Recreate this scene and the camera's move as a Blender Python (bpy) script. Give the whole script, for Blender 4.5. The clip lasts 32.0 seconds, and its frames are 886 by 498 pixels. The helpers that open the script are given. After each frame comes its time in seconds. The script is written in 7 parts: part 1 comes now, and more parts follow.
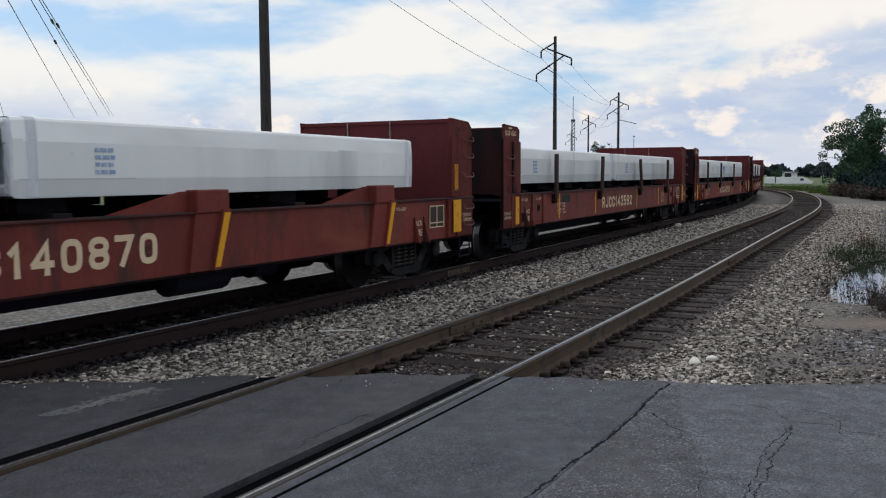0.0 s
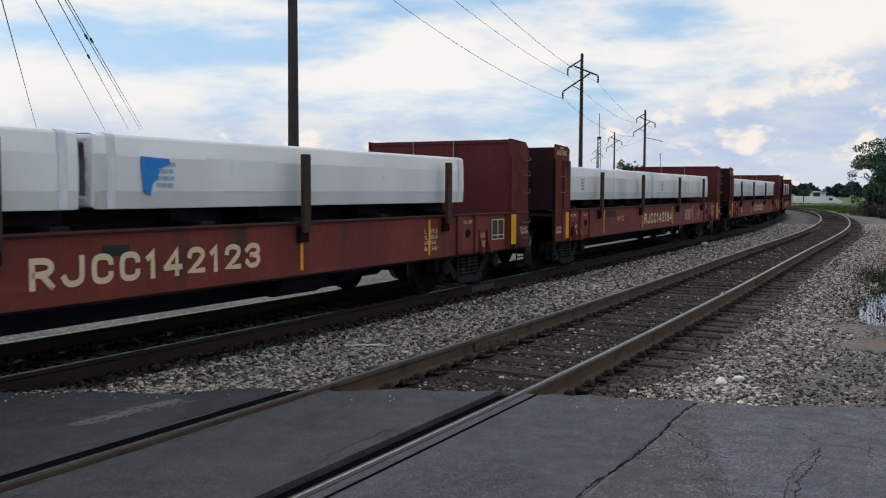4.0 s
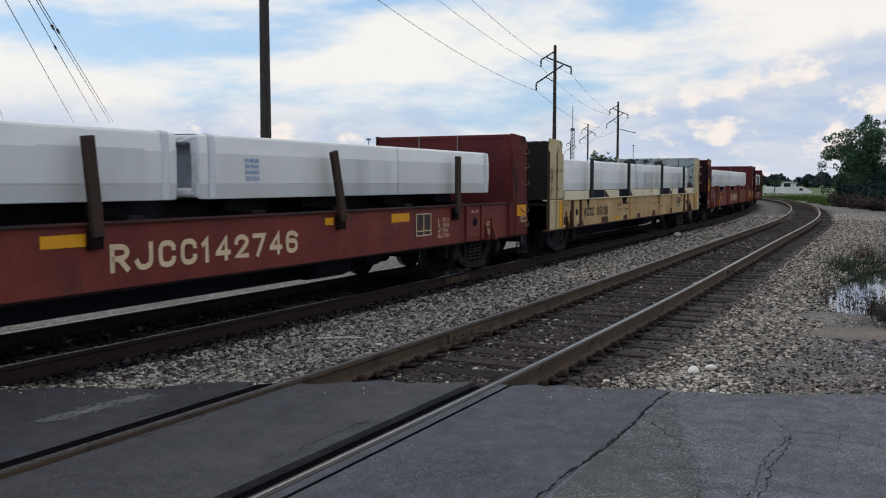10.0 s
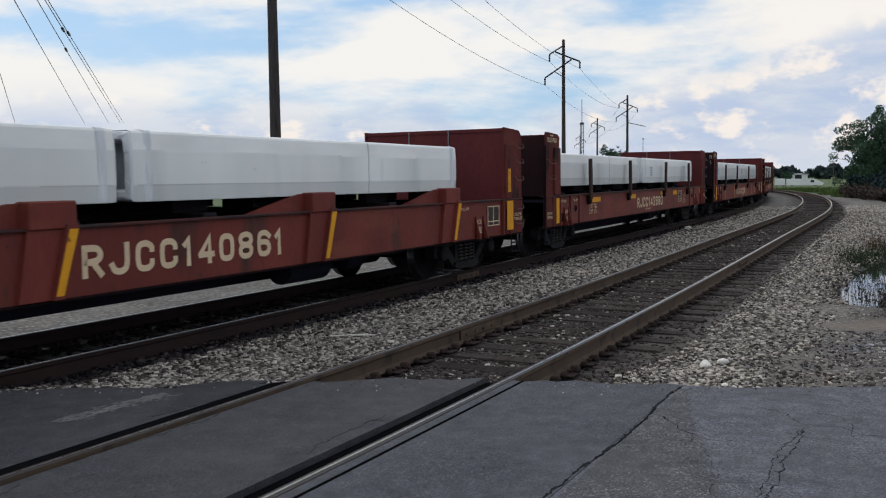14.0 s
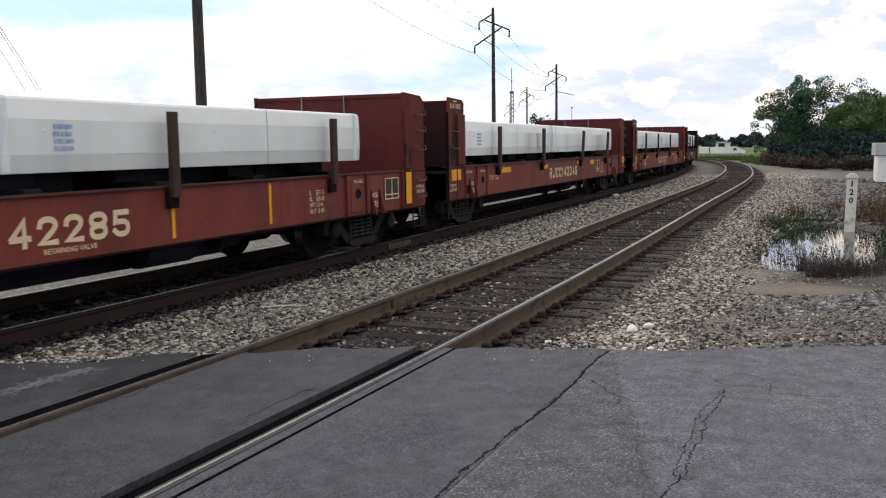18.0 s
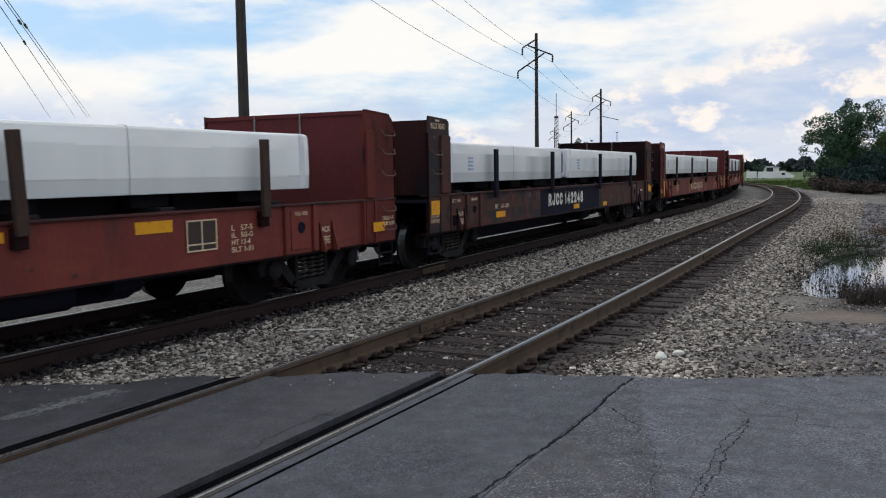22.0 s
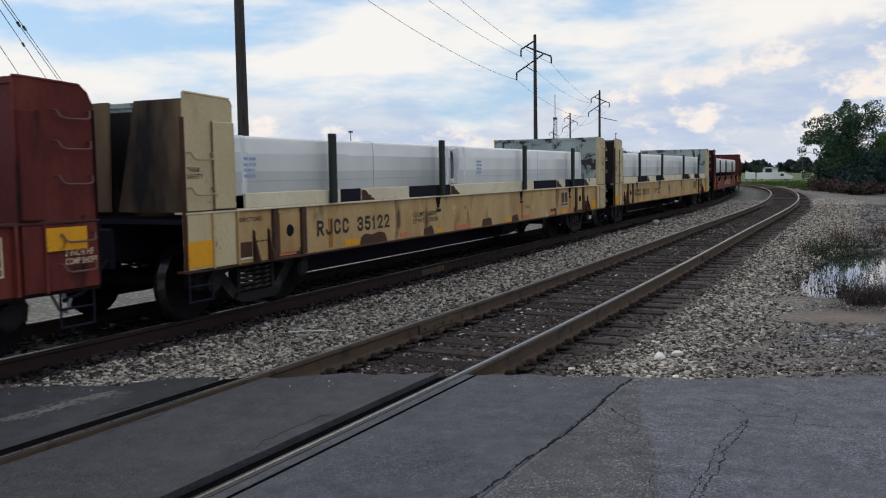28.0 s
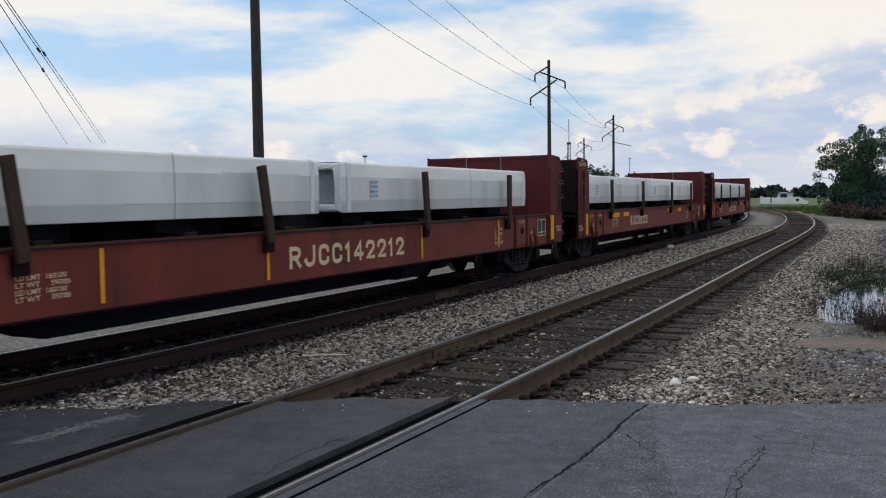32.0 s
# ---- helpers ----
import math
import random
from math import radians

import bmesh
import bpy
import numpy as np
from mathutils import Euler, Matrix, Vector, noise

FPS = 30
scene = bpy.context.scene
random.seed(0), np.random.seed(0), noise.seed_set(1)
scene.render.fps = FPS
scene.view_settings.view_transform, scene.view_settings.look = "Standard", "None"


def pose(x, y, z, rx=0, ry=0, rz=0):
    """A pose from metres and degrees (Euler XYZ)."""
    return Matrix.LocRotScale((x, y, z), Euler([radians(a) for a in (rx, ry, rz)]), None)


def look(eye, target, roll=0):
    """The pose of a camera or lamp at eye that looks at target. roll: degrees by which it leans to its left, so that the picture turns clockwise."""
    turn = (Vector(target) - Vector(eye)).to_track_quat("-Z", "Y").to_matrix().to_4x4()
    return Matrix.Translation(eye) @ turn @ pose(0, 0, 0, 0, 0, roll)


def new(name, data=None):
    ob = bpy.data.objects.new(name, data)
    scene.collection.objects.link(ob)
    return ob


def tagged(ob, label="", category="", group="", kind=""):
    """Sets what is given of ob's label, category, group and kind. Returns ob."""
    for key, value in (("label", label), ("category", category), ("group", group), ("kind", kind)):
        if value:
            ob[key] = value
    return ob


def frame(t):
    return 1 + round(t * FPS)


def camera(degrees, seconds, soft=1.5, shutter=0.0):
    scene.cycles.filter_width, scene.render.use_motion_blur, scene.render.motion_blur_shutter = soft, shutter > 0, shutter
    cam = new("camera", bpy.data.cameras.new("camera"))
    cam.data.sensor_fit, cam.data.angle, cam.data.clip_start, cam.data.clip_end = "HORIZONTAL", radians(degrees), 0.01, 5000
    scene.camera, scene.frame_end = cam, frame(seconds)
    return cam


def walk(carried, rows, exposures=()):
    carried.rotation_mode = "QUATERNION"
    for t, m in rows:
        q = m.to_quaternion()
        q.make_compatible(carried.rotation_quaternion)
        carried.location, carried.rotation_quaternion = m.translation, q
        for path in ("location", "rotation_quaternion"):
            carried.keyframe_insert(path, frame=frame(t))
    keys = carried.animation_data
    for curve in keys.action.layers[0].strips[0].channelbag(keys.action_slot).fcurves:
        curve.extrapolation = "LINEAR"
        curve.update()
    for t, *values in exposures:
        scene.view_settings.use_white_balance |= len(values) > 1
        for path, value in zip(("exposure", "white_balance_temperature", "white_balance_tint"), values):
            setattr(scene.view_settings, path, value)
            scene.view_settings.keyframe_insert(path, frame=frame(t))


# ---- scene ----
LENS = 52.2
cam = camera(LENS, 32.0, soft=1.15, shutter=0.08)
PATH = [
    (0, pose(-0.004, -0.014, 1.594, 85.275, 0.292, -0.363)),
    (0.5, pose(-0.009, -0.009, 1.593, 85.276, -0.083, -0.152)),
    (1, pose(-0.008, -0.017, 1.590, 85.572, -0.184, 0.317)),
    (1.5, pose(-0.003, -0.027, 1.592, 85.870, -0.106, 0.831)),
    (2, pose(-0.020, -0.026, 1.594, 85.990, -0.053, 1.132)),
    (2.5, pose(-0.018, -0.025, 1.594, 86.137, -0.190, 1.093)),
    (3, pose(-0.016, -0.029, 1.595, 86.297, -0.276, 1.096)),
    (3.5, pose(-0.016, -0.029, 1.596, 86.266, -0.324, 1.179)),
    (5.5, pose(-0.013, -0.022, 1.595, 86.317, -0.055, 1.271)),
    (6, pose(-0.012, -0.020, 1.589, 86.372, -0.049, 0.860)),
    (6.5, pose(-0.009, -0.036, 1.592, 86.555, -0.160, 0.484)),
    (7, pose(-0.008, -0.029, 1.592, 86.498, -0.157, 0.228)),
    (7.5, pose(-0.005, -0.024, 1.591, 86.291, -0.023, 0.270)),
    (8, pose(0.003, -0.015, 1.590, 86.294, -0.012, 0.152)),
    (8.5, pose(0.002, -0.016, 1.593, 86.302, -0.098, 0.078)),
    (9, pose(-0.000, -0.000, 1.589, 86.162, 0.000, 0.000)),
    (9.5, pose(0.000, -0.005, 1.589, 85.935, 0.052, -0.293)),
    (10, pose(-0.001, 0.003, 1.586, 85.784, -0.020, -0.399)),
    (10.5, pose(-0.006, 0.009, 1.586, 85.719, -0.042, -0.366)),
    (11, pose(-0.008, -0.000, 1.590, 85.621, 0.090, -0.457)),
    (11.5, pose(0.002, 0.001, 1.588, 85.122, 0.663, -1.020)),
    (12, pose(-0.007, -0.010, 1.597, 85.402, 1.266, -0.400)),
    (12.5, pose(-0.013, -0.027, 1.606, 86.072, 1.364, 0.848)),
    (13, pose(-0.001, -0.008, 1.605, 85.969, 1.395, 0.650)),
    (13.5, pose(-0.006, -0.017, 1.598, 85.600, 0.969, 0.326)),
    (15.5, pose(0.004, -0.032, 1.599, 85.460, 0.350, 0.244)),
    (16, pose(0.010, -0.028, 1.595, 85.216, 0.568, -0.003)),
    (16.5, pose(0.021, -0.028, 1.591, 84.615, 1.097, 0.017)),
    (17, pose(-0.025, -0.026, 1.600, 84.476, 0.909, -1.277)),
    (17.5, pose(-0.066, -0.041, 1.597, 83.986, 0.597, -3.360)),
    (18, pose(-0.006, -0.046, 1.599, 83.523, 0.785, -4.166)),
    (18.5, pose(0.098, -0.034, 1.605, 83.936, 0.533, -3.297)),
    (19, pose(0.154, -0.019, 1.589, 84.458, 0.314, -2.034)),
    (19.5, pose(0.168, -0.015, 1.595, 84.872, 0.833, -2.640)),
    (20, pose(0.171, -0.034, 1.596, 85.216, 0.974, -3.077)),
    (20.5, pose(0.172, -0.034, 1.596, 85.322, 0.785, -2.681)),
    (21, pose(0.170, -0.024, 1.593, 85.378, 0.718, -2.182)),
    (21.5, pose(0.172, -0.025, 1.594, 85.360, 0.663, -1.704)),
    (22, pose(0.173, -0.021, 1.593, 85.124, 0.830, -1.332)),
    (22.5, pose(0.171, -0.018, 1.593, 84.924, 1.010, -1.392)),
    (23, pose(0.170, -0.016, 1.591, 84.820, 1.146, -1.482)),
    (23.5, pose(0.174, -0.007, 1.592, 84.780, 1.196, -1.428)),
    (24, pose(0.172, -0.005, 1.590, 85.008, 0.940, -1.408)),
    (24.5, pose(0.171, 0.001, 1.586, 84.911, 0.804, -1.599)),
    (26.5, pose(0.167, 0.003, 1.587, 85.143, 0.720, -1.627)),
    (27, pose(0.171, -0.013, 1.587, 85.322, 0.752, -1.602)),
    (27.5, pose(0.173, -0.031, 1.587, 85.258, 0.937, -1.513)),
    (28, pose(0.174, -0.028, 1.590, 85.215, 0.929, -1.399)),
    (28.5, pose(0.176, -0.036, 1.592, 85.322, 0.909, -1.275)),
    (29, pose(0.176, -0.036, 1.591, 85.658, 0.914, -1.115)),
    (29.5, pose(0.172, -0.038, 1.590, 85.952, 0.818, -0.873)),
    (30, pose(0.172, -0.049, 1.594, 86.426, 0.920, -0.493)),
    (30.5, pose(0.169, -0.047, 1.595, 86.625, 0.848, -0.344)),
    (31, pose(0.168, -0.042, 1.592, 86.593, 0.763, -0.491)),
    (31.5, pose(0.167, -0.039, 1.590, 86.654, 0.734, -0.569)),
    (32, pose(0.169, -0.031, 1.589, 86.769, 0.819, -0.525)),
]
EXPOSURES = [(0, 0.02, 6650, 10), (16.5, 0, 6650, 10), (17, .04, 6800, 11), (17.5, .29, 7100, 12), (18, .54, 7300, 13), (18.5, .35, 7200, 13), (19, .15, 6950, 12), (20, .05, 6650, 10), (22.5, .13, 6650, 10), (24.5, .12, 6650, 10), (27, .02, 6650, 10), (29.5, .03, 6650, 10), (30.3, -.1, 6650, 10), (31, -.18, 6650, 10), (32, 0, 6650, 10)]
walk(cam, PATH, EXPOSURES)

# ---- sky and light ----
world = bpy.data.worlds.new("sky")
scene.world = world
world.use_nodes = True


def sky_nodes():
    nt = world.node_tree
    nt.nodes.clear()
    N, Lk = nt.nodes.new, nt.links.new

    def math_node(op, a, b=None, clamp=False):
        n = N("ShaderNodeMath")
        n.operation, n.use_clamp = op, clamp
        for i, v in enumerate((a, b)):
            if v is None:
                continue
            if isinstance(v, (int, float)):
                n.inputs[i].default_value = v
            else:
                Lk(v, n.inputs[i])
        return n.outputs[0]

    def mixed(fac, a, b):
        n = N("ShaderNodeMix")
        n.data_type = "RGBA"
        for key, v in ((0, fac), (6, a), (7, b)):
            if isinstance(v, tuple):
                n.inputs[key].default_value = (*v, 1)
            elif isinstance(v, (int, float)):
                n.inputs[key].default_value = v
            else:
                Lk(v, n.inputs[key])
        return n.outputs[2]

    def ramp(v, lo, hi):
        n = N("ShaderNodeMapRange")
        n.interpolation_type = "SMOOTHSTEP"
        n.inputs[1].default_value, n.inputs[2].default_value = lo, hi
        Lk(v, n.inputs[0])
        return n.outputs[0]

    def cloud_noise(vec, scale, detail, seed, rough=0.55, dist=0.0):
        n = N("ShaderNodeTexNoise")
        n.noise_dimensions = "4D"
        n.inputs["Scale"].default_value, n.inputs["Detail"].default_value = scale, detail
        n.inputs["Roughness"].default_value, n.inputs["Distortion"].default_value = rough, dist
        n.inputs["W"].default_value = seed
        Lk(vec, n.inputs["Vector"])
        return n.outputs["Fac"]

    coord = N("ShaderNodeTexCoord")
    split = N("ShaderNodeSeparateXYZ")
    Lk(coord.outputs["Generated"], split.inputs[0])
    X, Y, Z = split.outputs
    az = math_node("ARCTAN2", X, Y)
    el = math_node("ARCSINE", Z)
    flat = N("ShaderNodeCombineXYZ")
    Lk(az, flat.inputs[0])
    Lk(math_node("MULTIPLY", el, 3.6), flat.inputs[1])
    puffy = N("ShaderNodeCombineXYZ")
    Lk(az, puffy.inputs[0])
    Lk(math_node("MULTIPLY", el, 1.7), puffy.inputs[1])

    nish = N("ShaderNodeTexSky")
    nish.sky_type, nish.sun_disc = "NISHITA", False
    nish.sun_elevation, nish.sun_rotation = radians(38), radians(SUN_TURN)
    nish.air_density, nish.dust_density, nish.ozone_density = 1.0, 1.4, 1.3
    dim = N("ShaderNodeVectorMath")
    dim.operation = "SCALE"
    Lk(nish.outputs[0], dim.inputs[0])
    dim.inputs["Scale"].default_value = 0.12
    blue = mixed(0.62, dim.outputs[0], (0.40, 0.66, 1.0))

    # broad veil of high cloud with streaks of blue between
    streak = cloud_noise(flat.outputs[0], 3.1, 7, 4.2, 0.52, 0.25)
    fine = cloud_noise(flat.outputs[0], 9.0, 6, 1.7, 0.6)
    body = math_node("ADD", math_node("MULTIPLY", streak, 0.8), math_node("MULTIPLY", fine, 0.2))
    east = math_node("MULTIPLY", ramp(az, 0.02, 0.42), ramp(az, 1.1, 0.65))
    body = math_node("ADD", body, math_node("MULTIPLY", east, 0.055))
    veil = ramp(body, 0.42, 0.56)
    col = mixed(veil, blue, mixed(east, (0.90, 0.90, 0.89), (0.915, 0.892, 0.868)))
    # lilac-grey cumulus bank along the horizon, with lit heads
    bank = cloud_noise(puffy.outputs[0], 7.5, 8, 7.9, 0.5, 0.3)
    rise = math_node("MULTIPLY", math_node("MULTIPLY", math_node("POWER", math_node("MAXIMUM", az, 0.0), 2.0), 0.36), ramp(az, 1.2, 0.7))
    low = ramp(math_node("SUBTRACT", el, rise), 0.112, 0.040)
    level = math_node("MULTIPLY", ramp(math_node("ADD", bank, math_node("MULTIPLY", low, 0.15)), 0.50, 0.60), low)
    lit = cloud_noise(puffy.outputs[0], 21.0, 7, 2.6, 0.55)
    tone = mixed(ramp(lit, 0.50, 0.64), mixed(ramp(fine, 0.40, 0.62), (0.49, 0.59, 0.78), (0.64, 0.70, 0.80)), (0.92, 0.86, 0.82))
    col = mixed(level, col, tone)
    # pale haze towards the horizon
    col = mixed(math_node("MULTIPLY", ramp(el, 0.06, -0.01), 0.40), col, (0.62, 0.67, 0.80))
    back = N("ShaderNodeBackground")
    Lk(col, back.inputs[0])
    back.inputs[1].default_value = SKY_STRENGTH
    out = N("ShaderNodeOutputWorld")
    Lk(back.outputs[0], out.inputs[0])


SUN_TURN, SKY_STRENGTH = -70.0, 1.0
sky_nodes()
sun = new("sun", bpy.data.lights.new("sun", "SUN"))
sun.data.energy, sun.data.angle, sun.data.color = 0.7, radians(25), (1.0, 0.95, 0.88)
sun.matrix_world = look((-60, 24, 55), (0, 0, 0))


# ---- materials ----
def material(name, base, other=None, rough=0.8, metal=0.0, scale=6.0, fine=60.0, bump=0.15, amount=0.6, spots=None,
             spot_scale=3.0, spot_edge=(0.56, 0.64), streak=(1, 1, 1), island=0.0, objrand=0.0, spec=0.18, dist=0.02, chips=()):
    """Two-scale weathered surface: base and other mixed by a coarse noise, a fine grain, and spots with a shape of their own."""
    m = bpy.data.materials.new(name)
    m.use_nodes = True
    nt = m.node_tree
    N, Lk = nt.nodes.new, nt.links.new
    b = nt.nodes["Principled BSDF"]
    co = N("ShaderNodeTexCoord")
    mp = N("ShaderNodeMapping")
    mp.inputs["Scale"].default_value = streak
    Lk(co.outputs["Object"], mp.inputs["Vector"])
    info = N("ShaderNodeObjectInfo")
    shift = N("ShaderNodeVectorMath")
    shift.operation = "MULTIPLY_ADD"
    shift.inputs[1].default_value = (37.0, 17.0, 23.0)
    Lk(info.outputs["Random"], shift.inputs[0])
    Lk(mp.outputs[0], shift.inputs[2])

    def noise_tex(sc, detail=5.0):
        n = N("ShaderNodeTexNoise")
        n.inputs["Scale"].default_value, n.inputs["Detail"].default_value = sc, detail
        Lk(shift.outputs[0], n.inputs["Vector"])
        return n.outputs["Fac"]

    def mixed(fac, a, c, blend="MIX"):
        n = N("ShaderNodeMix")
        n.data_type, n.blend_type = "RGBA", blend
        for key, v in ((0, fac), (6, a), (7, c)):
            if isinstance(v, tuple):
                n.inputs[key].default_value = (*v, 1)
            elif isinstance(v, (int, float)):
                n.inputs[key].default_value = v
            else:
                Lk(v, n.inputs[key])
        return n.outputs[2]

    def ranged(v, lo, hi, a=0.0, c=1.0):
        n = N("ShaderNodeMapRange")
        for i, q in enumerate((lo, hi, a, c)):
            n.inputs[i + 1].default_value = q
        Lk(v, n.inputs[0])
        return n.outputs[0]

    other = other or tuple(c * 0.6 for c in base)
    coarse = noise_tex(scale)
    grain = noise_tex(fine, 3.0)
    col = mixed(ranged(coarse, 0.35, 0.68, 0.0, amount), base, other)
    col = mixed(ranged(grain, 0.3, 0.7, 0.0, 0.35), col, tuple(c * 0.55 for c in base))
    if spots:
        col = mixed(ranged(noise_tex(spot_scale, 7.0), *spot_edge), col, spots)
    for tint, chip_scale, lo, hi, stretch in chips:
        far_map = N("ShaderNodeVectorMath")
        far_map.operation = "MULTIPLY"
        far_map.inputs[1].default_value = stretch
        Lk(co.outputs["Object"], far_map.inputs[0])
        moved = N("ShaderNodeVectorMath")
        moved.operation = "MULTIPLY_ADD"
        moved.inputs[1].default_value = (11.0, 29.0, 41.0)
        Lk(info.outputs["Random"], moved.inputs[0])
        Lk(far_map.outputs[0], moved.inputs[2])
        flake = N("ShaderNodeTexNoise")
        flake.inputs["Scale"].default_value, flake.inputs["Detail"].default_value, flake.inputs["Roughness"].default_value = chip_scale, 8.0, 0.65
        Lk(moved.outputs[0], flake.inputs["Vector"])
        col = mixed(ranged(flake.outputs["Fac"], lo, hi), col, tint)
    if island:
        geo = N("ShaderNodeNewGeometry")
        col = mixed(1.0, col, ranged(geo.outputs["Random Per Island"], 0, 1, 1 - island, 1 + island), "MULTIPLY")
    if objrand:
        col = mixed(1.0, col, ranged(info.outputs["Random"], 0, 1, 1 - objrand, 1 + objrand), "MULTIPLY")
    Lk(col, b.inputs["Base Color"])
    Lk(ranged(grain, 0.2, 0.8, max(rough - 0.1, 0.02), min(rough + 0.1, 1)), b.inputs["Roughness"])
    b.inputs["Metallic"].default_value = metal
    b.inputs["Specular IOR Level"].default_value = spec
    if bump:
        bp = N("ShaderNodeBump")
        bp.inputs["Strength"].default_value, bp.inputs["Distance"].default_value = bump, dist
        Lk(grain, bp.inputs["Height"])
        Lk(bp.outputs[0], b.inputs["Normal"])
    return m


RED = material("oxide_red_paint", (0.192, 0.039, 0.029), (0.122, 0.027, 0.023), 0.58, 0, 1.7, 40, 0.12, 0.95, (0.058, 0.026, 0.021), 2.6, (0.58, 0.70), (1, 1, 0.30), chips=(((0.045, 0.024, 0.024), 3.4, 0.655, 0.71, (1, 1, 1)), ((0.215, 0.058, 0.034), 0.8, 0.55, 0.76, (0.5, 1, 1.6))))
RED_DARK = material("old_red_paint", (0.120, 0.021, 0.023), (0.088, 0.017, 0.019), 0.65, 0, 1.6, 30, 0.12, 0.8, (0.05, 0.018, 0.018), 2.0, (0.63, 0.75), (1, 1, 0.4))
END_MARK = material("dim_end_stencil", (0.34, 0.29, 0.27), (0.20, 0.16, 0.15), 0.8, 0, 5, 60, 0.05)
FADED_MARK = material("faded_grey_stencil", (0.115, 0.090, 0.088), (0.04, 0.03, 0.032), 0.8, 0, 5, 60, 0.05)
# Pale grey puts the hose's bright glint into its colour.
HOSE = material("rubber_hose_glint_tone", (0.24, 0.24, 0.25), (0.14, 0.14, 0.15), 0.5, 0, 6, 60, 0.05)
RED_WORN = material("worn_red_paint", (0.096, 0.030, 0.024), (0.044, 0.020, 0.020), 0.7, 0, 2.4, 40, 0.15, 0.9, (0.026, 0.023, 0.025), 1.4, (0.50, 0.60), chips=(((0.018, 0.022, 0.024), 1.1, 0.52, 0.60, (1, 1, 1.3)), ((0.15, 0.050, 0.034), 1.3, 0.60, 0.70, (1, 1, 1)), ((0.36, 0.29, 0.25), 4.2, 0.715, 0.74, (1, 1, 1.5))))
RUST_PATCH = material("chocolate_rust_patch", (0.085, 0.040, 0.026), (0.055, 0.030, 0.024), 0.8, 0, 6, 50, 0.15)
ORANGE_RUST = material("orange_rust_run", (0.42, 0.17, 0.030), (0.30, 0.12, 0.03), 0.8, 0, 6, 50, 0.1, 0.8, None, 1, (0, 1), (4, 1, .4))
TAN_PALE = material("pale_tan_post_paint", (0.60, 0.49, 0.30), (0.46, 0.36, 0.21), 0.65, 0, 1.8, 40, 0.12, 0.7, (0.13, 0.075, 0.045), 2.4, (0.64, 0.70), (1, 1, 0.5), chips=(((0.055, 0.042, 0.034), 5.0, 0.645, 0.69, (1, 1, 0.8)), ((0.36, 0.23, 0.11), 1.6, 0.56, 0.74, (1, 1, 0.35))))
GRAB_TAN = material("worn_tan_grab_iron", (0.42, 0.34, 0.23), (0.22, 0.16, 0.10), 0.6, 0, 6, 60, 0.1)
TAN = material("faded_tan_paint", (0.545, 0.375, 0.180), (0.40, 0.235, 0.095), 0.65, 0, 1.4, 40, 0.12, 0.8, (0.115, 0.058, 0.034), 1.7, (0.64, 0.72), (1, 1, 0.45), chips=(((0.30, 0.15, 0.055), 0.9, 0.54, 0.74, (1, 1, 0.5)), ((0.075, 0.045, 0.032), 3.6, 0.665, 0.71, (1, 1, 0.9)), ((0.60, 0.50, 0.33), 4.5, 0.63, 0.70, (1, 1, 0.7))))
CREAM = material("cream_board_paint", (0.80, 0.70, 0.51), (0.62, 0.53, 0.38), 0.7, 0, 2.0, 40, 0.12, 0.7, (0.10, 0.055, 0.042), 3.0, (0.66, 0.70), (1, 1, 0.5))
GREY_WEATHERED = material("flaked_grey_paint", (0.40, 0.465, 0.46), (0.26, 0.31, 0.31), 0.75, 0, 1.2, 50, 0.2, 0.8, (0.045, 0.042, 0.042), 6.0, (0.59, 0.66), (1, 1, 0.28), chips=(((0.035, 0.033, 0.035), 2.6, 0.535, 0.60, (1, 1, 1.6)), ((0.11, 0.062, 0.045), 1.1, 0.60, 0.70, (1, 1, 2.2))))
# Grimy steel; the navy shade under the cars is put into its colour.
BLACK_STEEL = material("grimy_shaded_black_steel", (0.0175, 0.0175, 0.0280), (0.0210, 0.0195, 0.0270), 0.9, 0, 6, 60, 0.2, spec=0.06)
BROWN_STEEL = material("rusty_brown_steel", (0.060, 0.036, 0.028), (0.038, 0.028, 0.025), 0.8, 0, 6, 60, 0.2)
GREEN_STEEL = material("dark_green_steel", (0.022, 0.034, 0.030), (0.035, 0.030, 0.028), 0.75, 0, 6, 60, 0.15)
CAST_STEEL = material("dusty_cast_steel", (0.026, 0.024, 0.026), (0.012, 0.0115, 0.014), 0.75, 0, 4, 50, 0.25, 0.9, (0.045, 0.040, 0.038), 3.0, (0.60, 0.72), spec=0.1)
SPRING_STEEL = material("dusty_spring_steel", (0.056, 0.050, 0.047), (0.035, 0.031, 0.029), 0.7, 0, 9, 60, 0.2)
# Wheel faces darkened to include the shade between the cars.
WHEEL_DARK = material("greasy_shaded_wheel_steel", (0.008, 0.0075, 0.0085), (0.014, 0.011, 0.011), 0.8, 0, 5, 50, 0.1, spec=0.06)
WHEEL_BRIGHT = material("worn_wheel_tread", (0.44, 0.44, 0.45), (0.26, 0.255, 0.26), 0.34, 1.0, 8, 60, 0.03)
YELLOW = material("yellow_reflective_strip", (0.80, 0.36, 0.018), (0.68, 0.30, 0.018), 0.55, 0, 5, 60, 0.05, 0.6, (0.20, 0.09, 0.03), 9.0, (0.64, 0.72))
STENCIL = material("worn_stencil_paint", (0.76, 0.575, 0.385), (0.62, 0.46, 0.30), 0.7, 0, 5, 60, 0.05, 0.6, (0.26, 0.09, 0.06), 9.0, (0.68, 0.76))
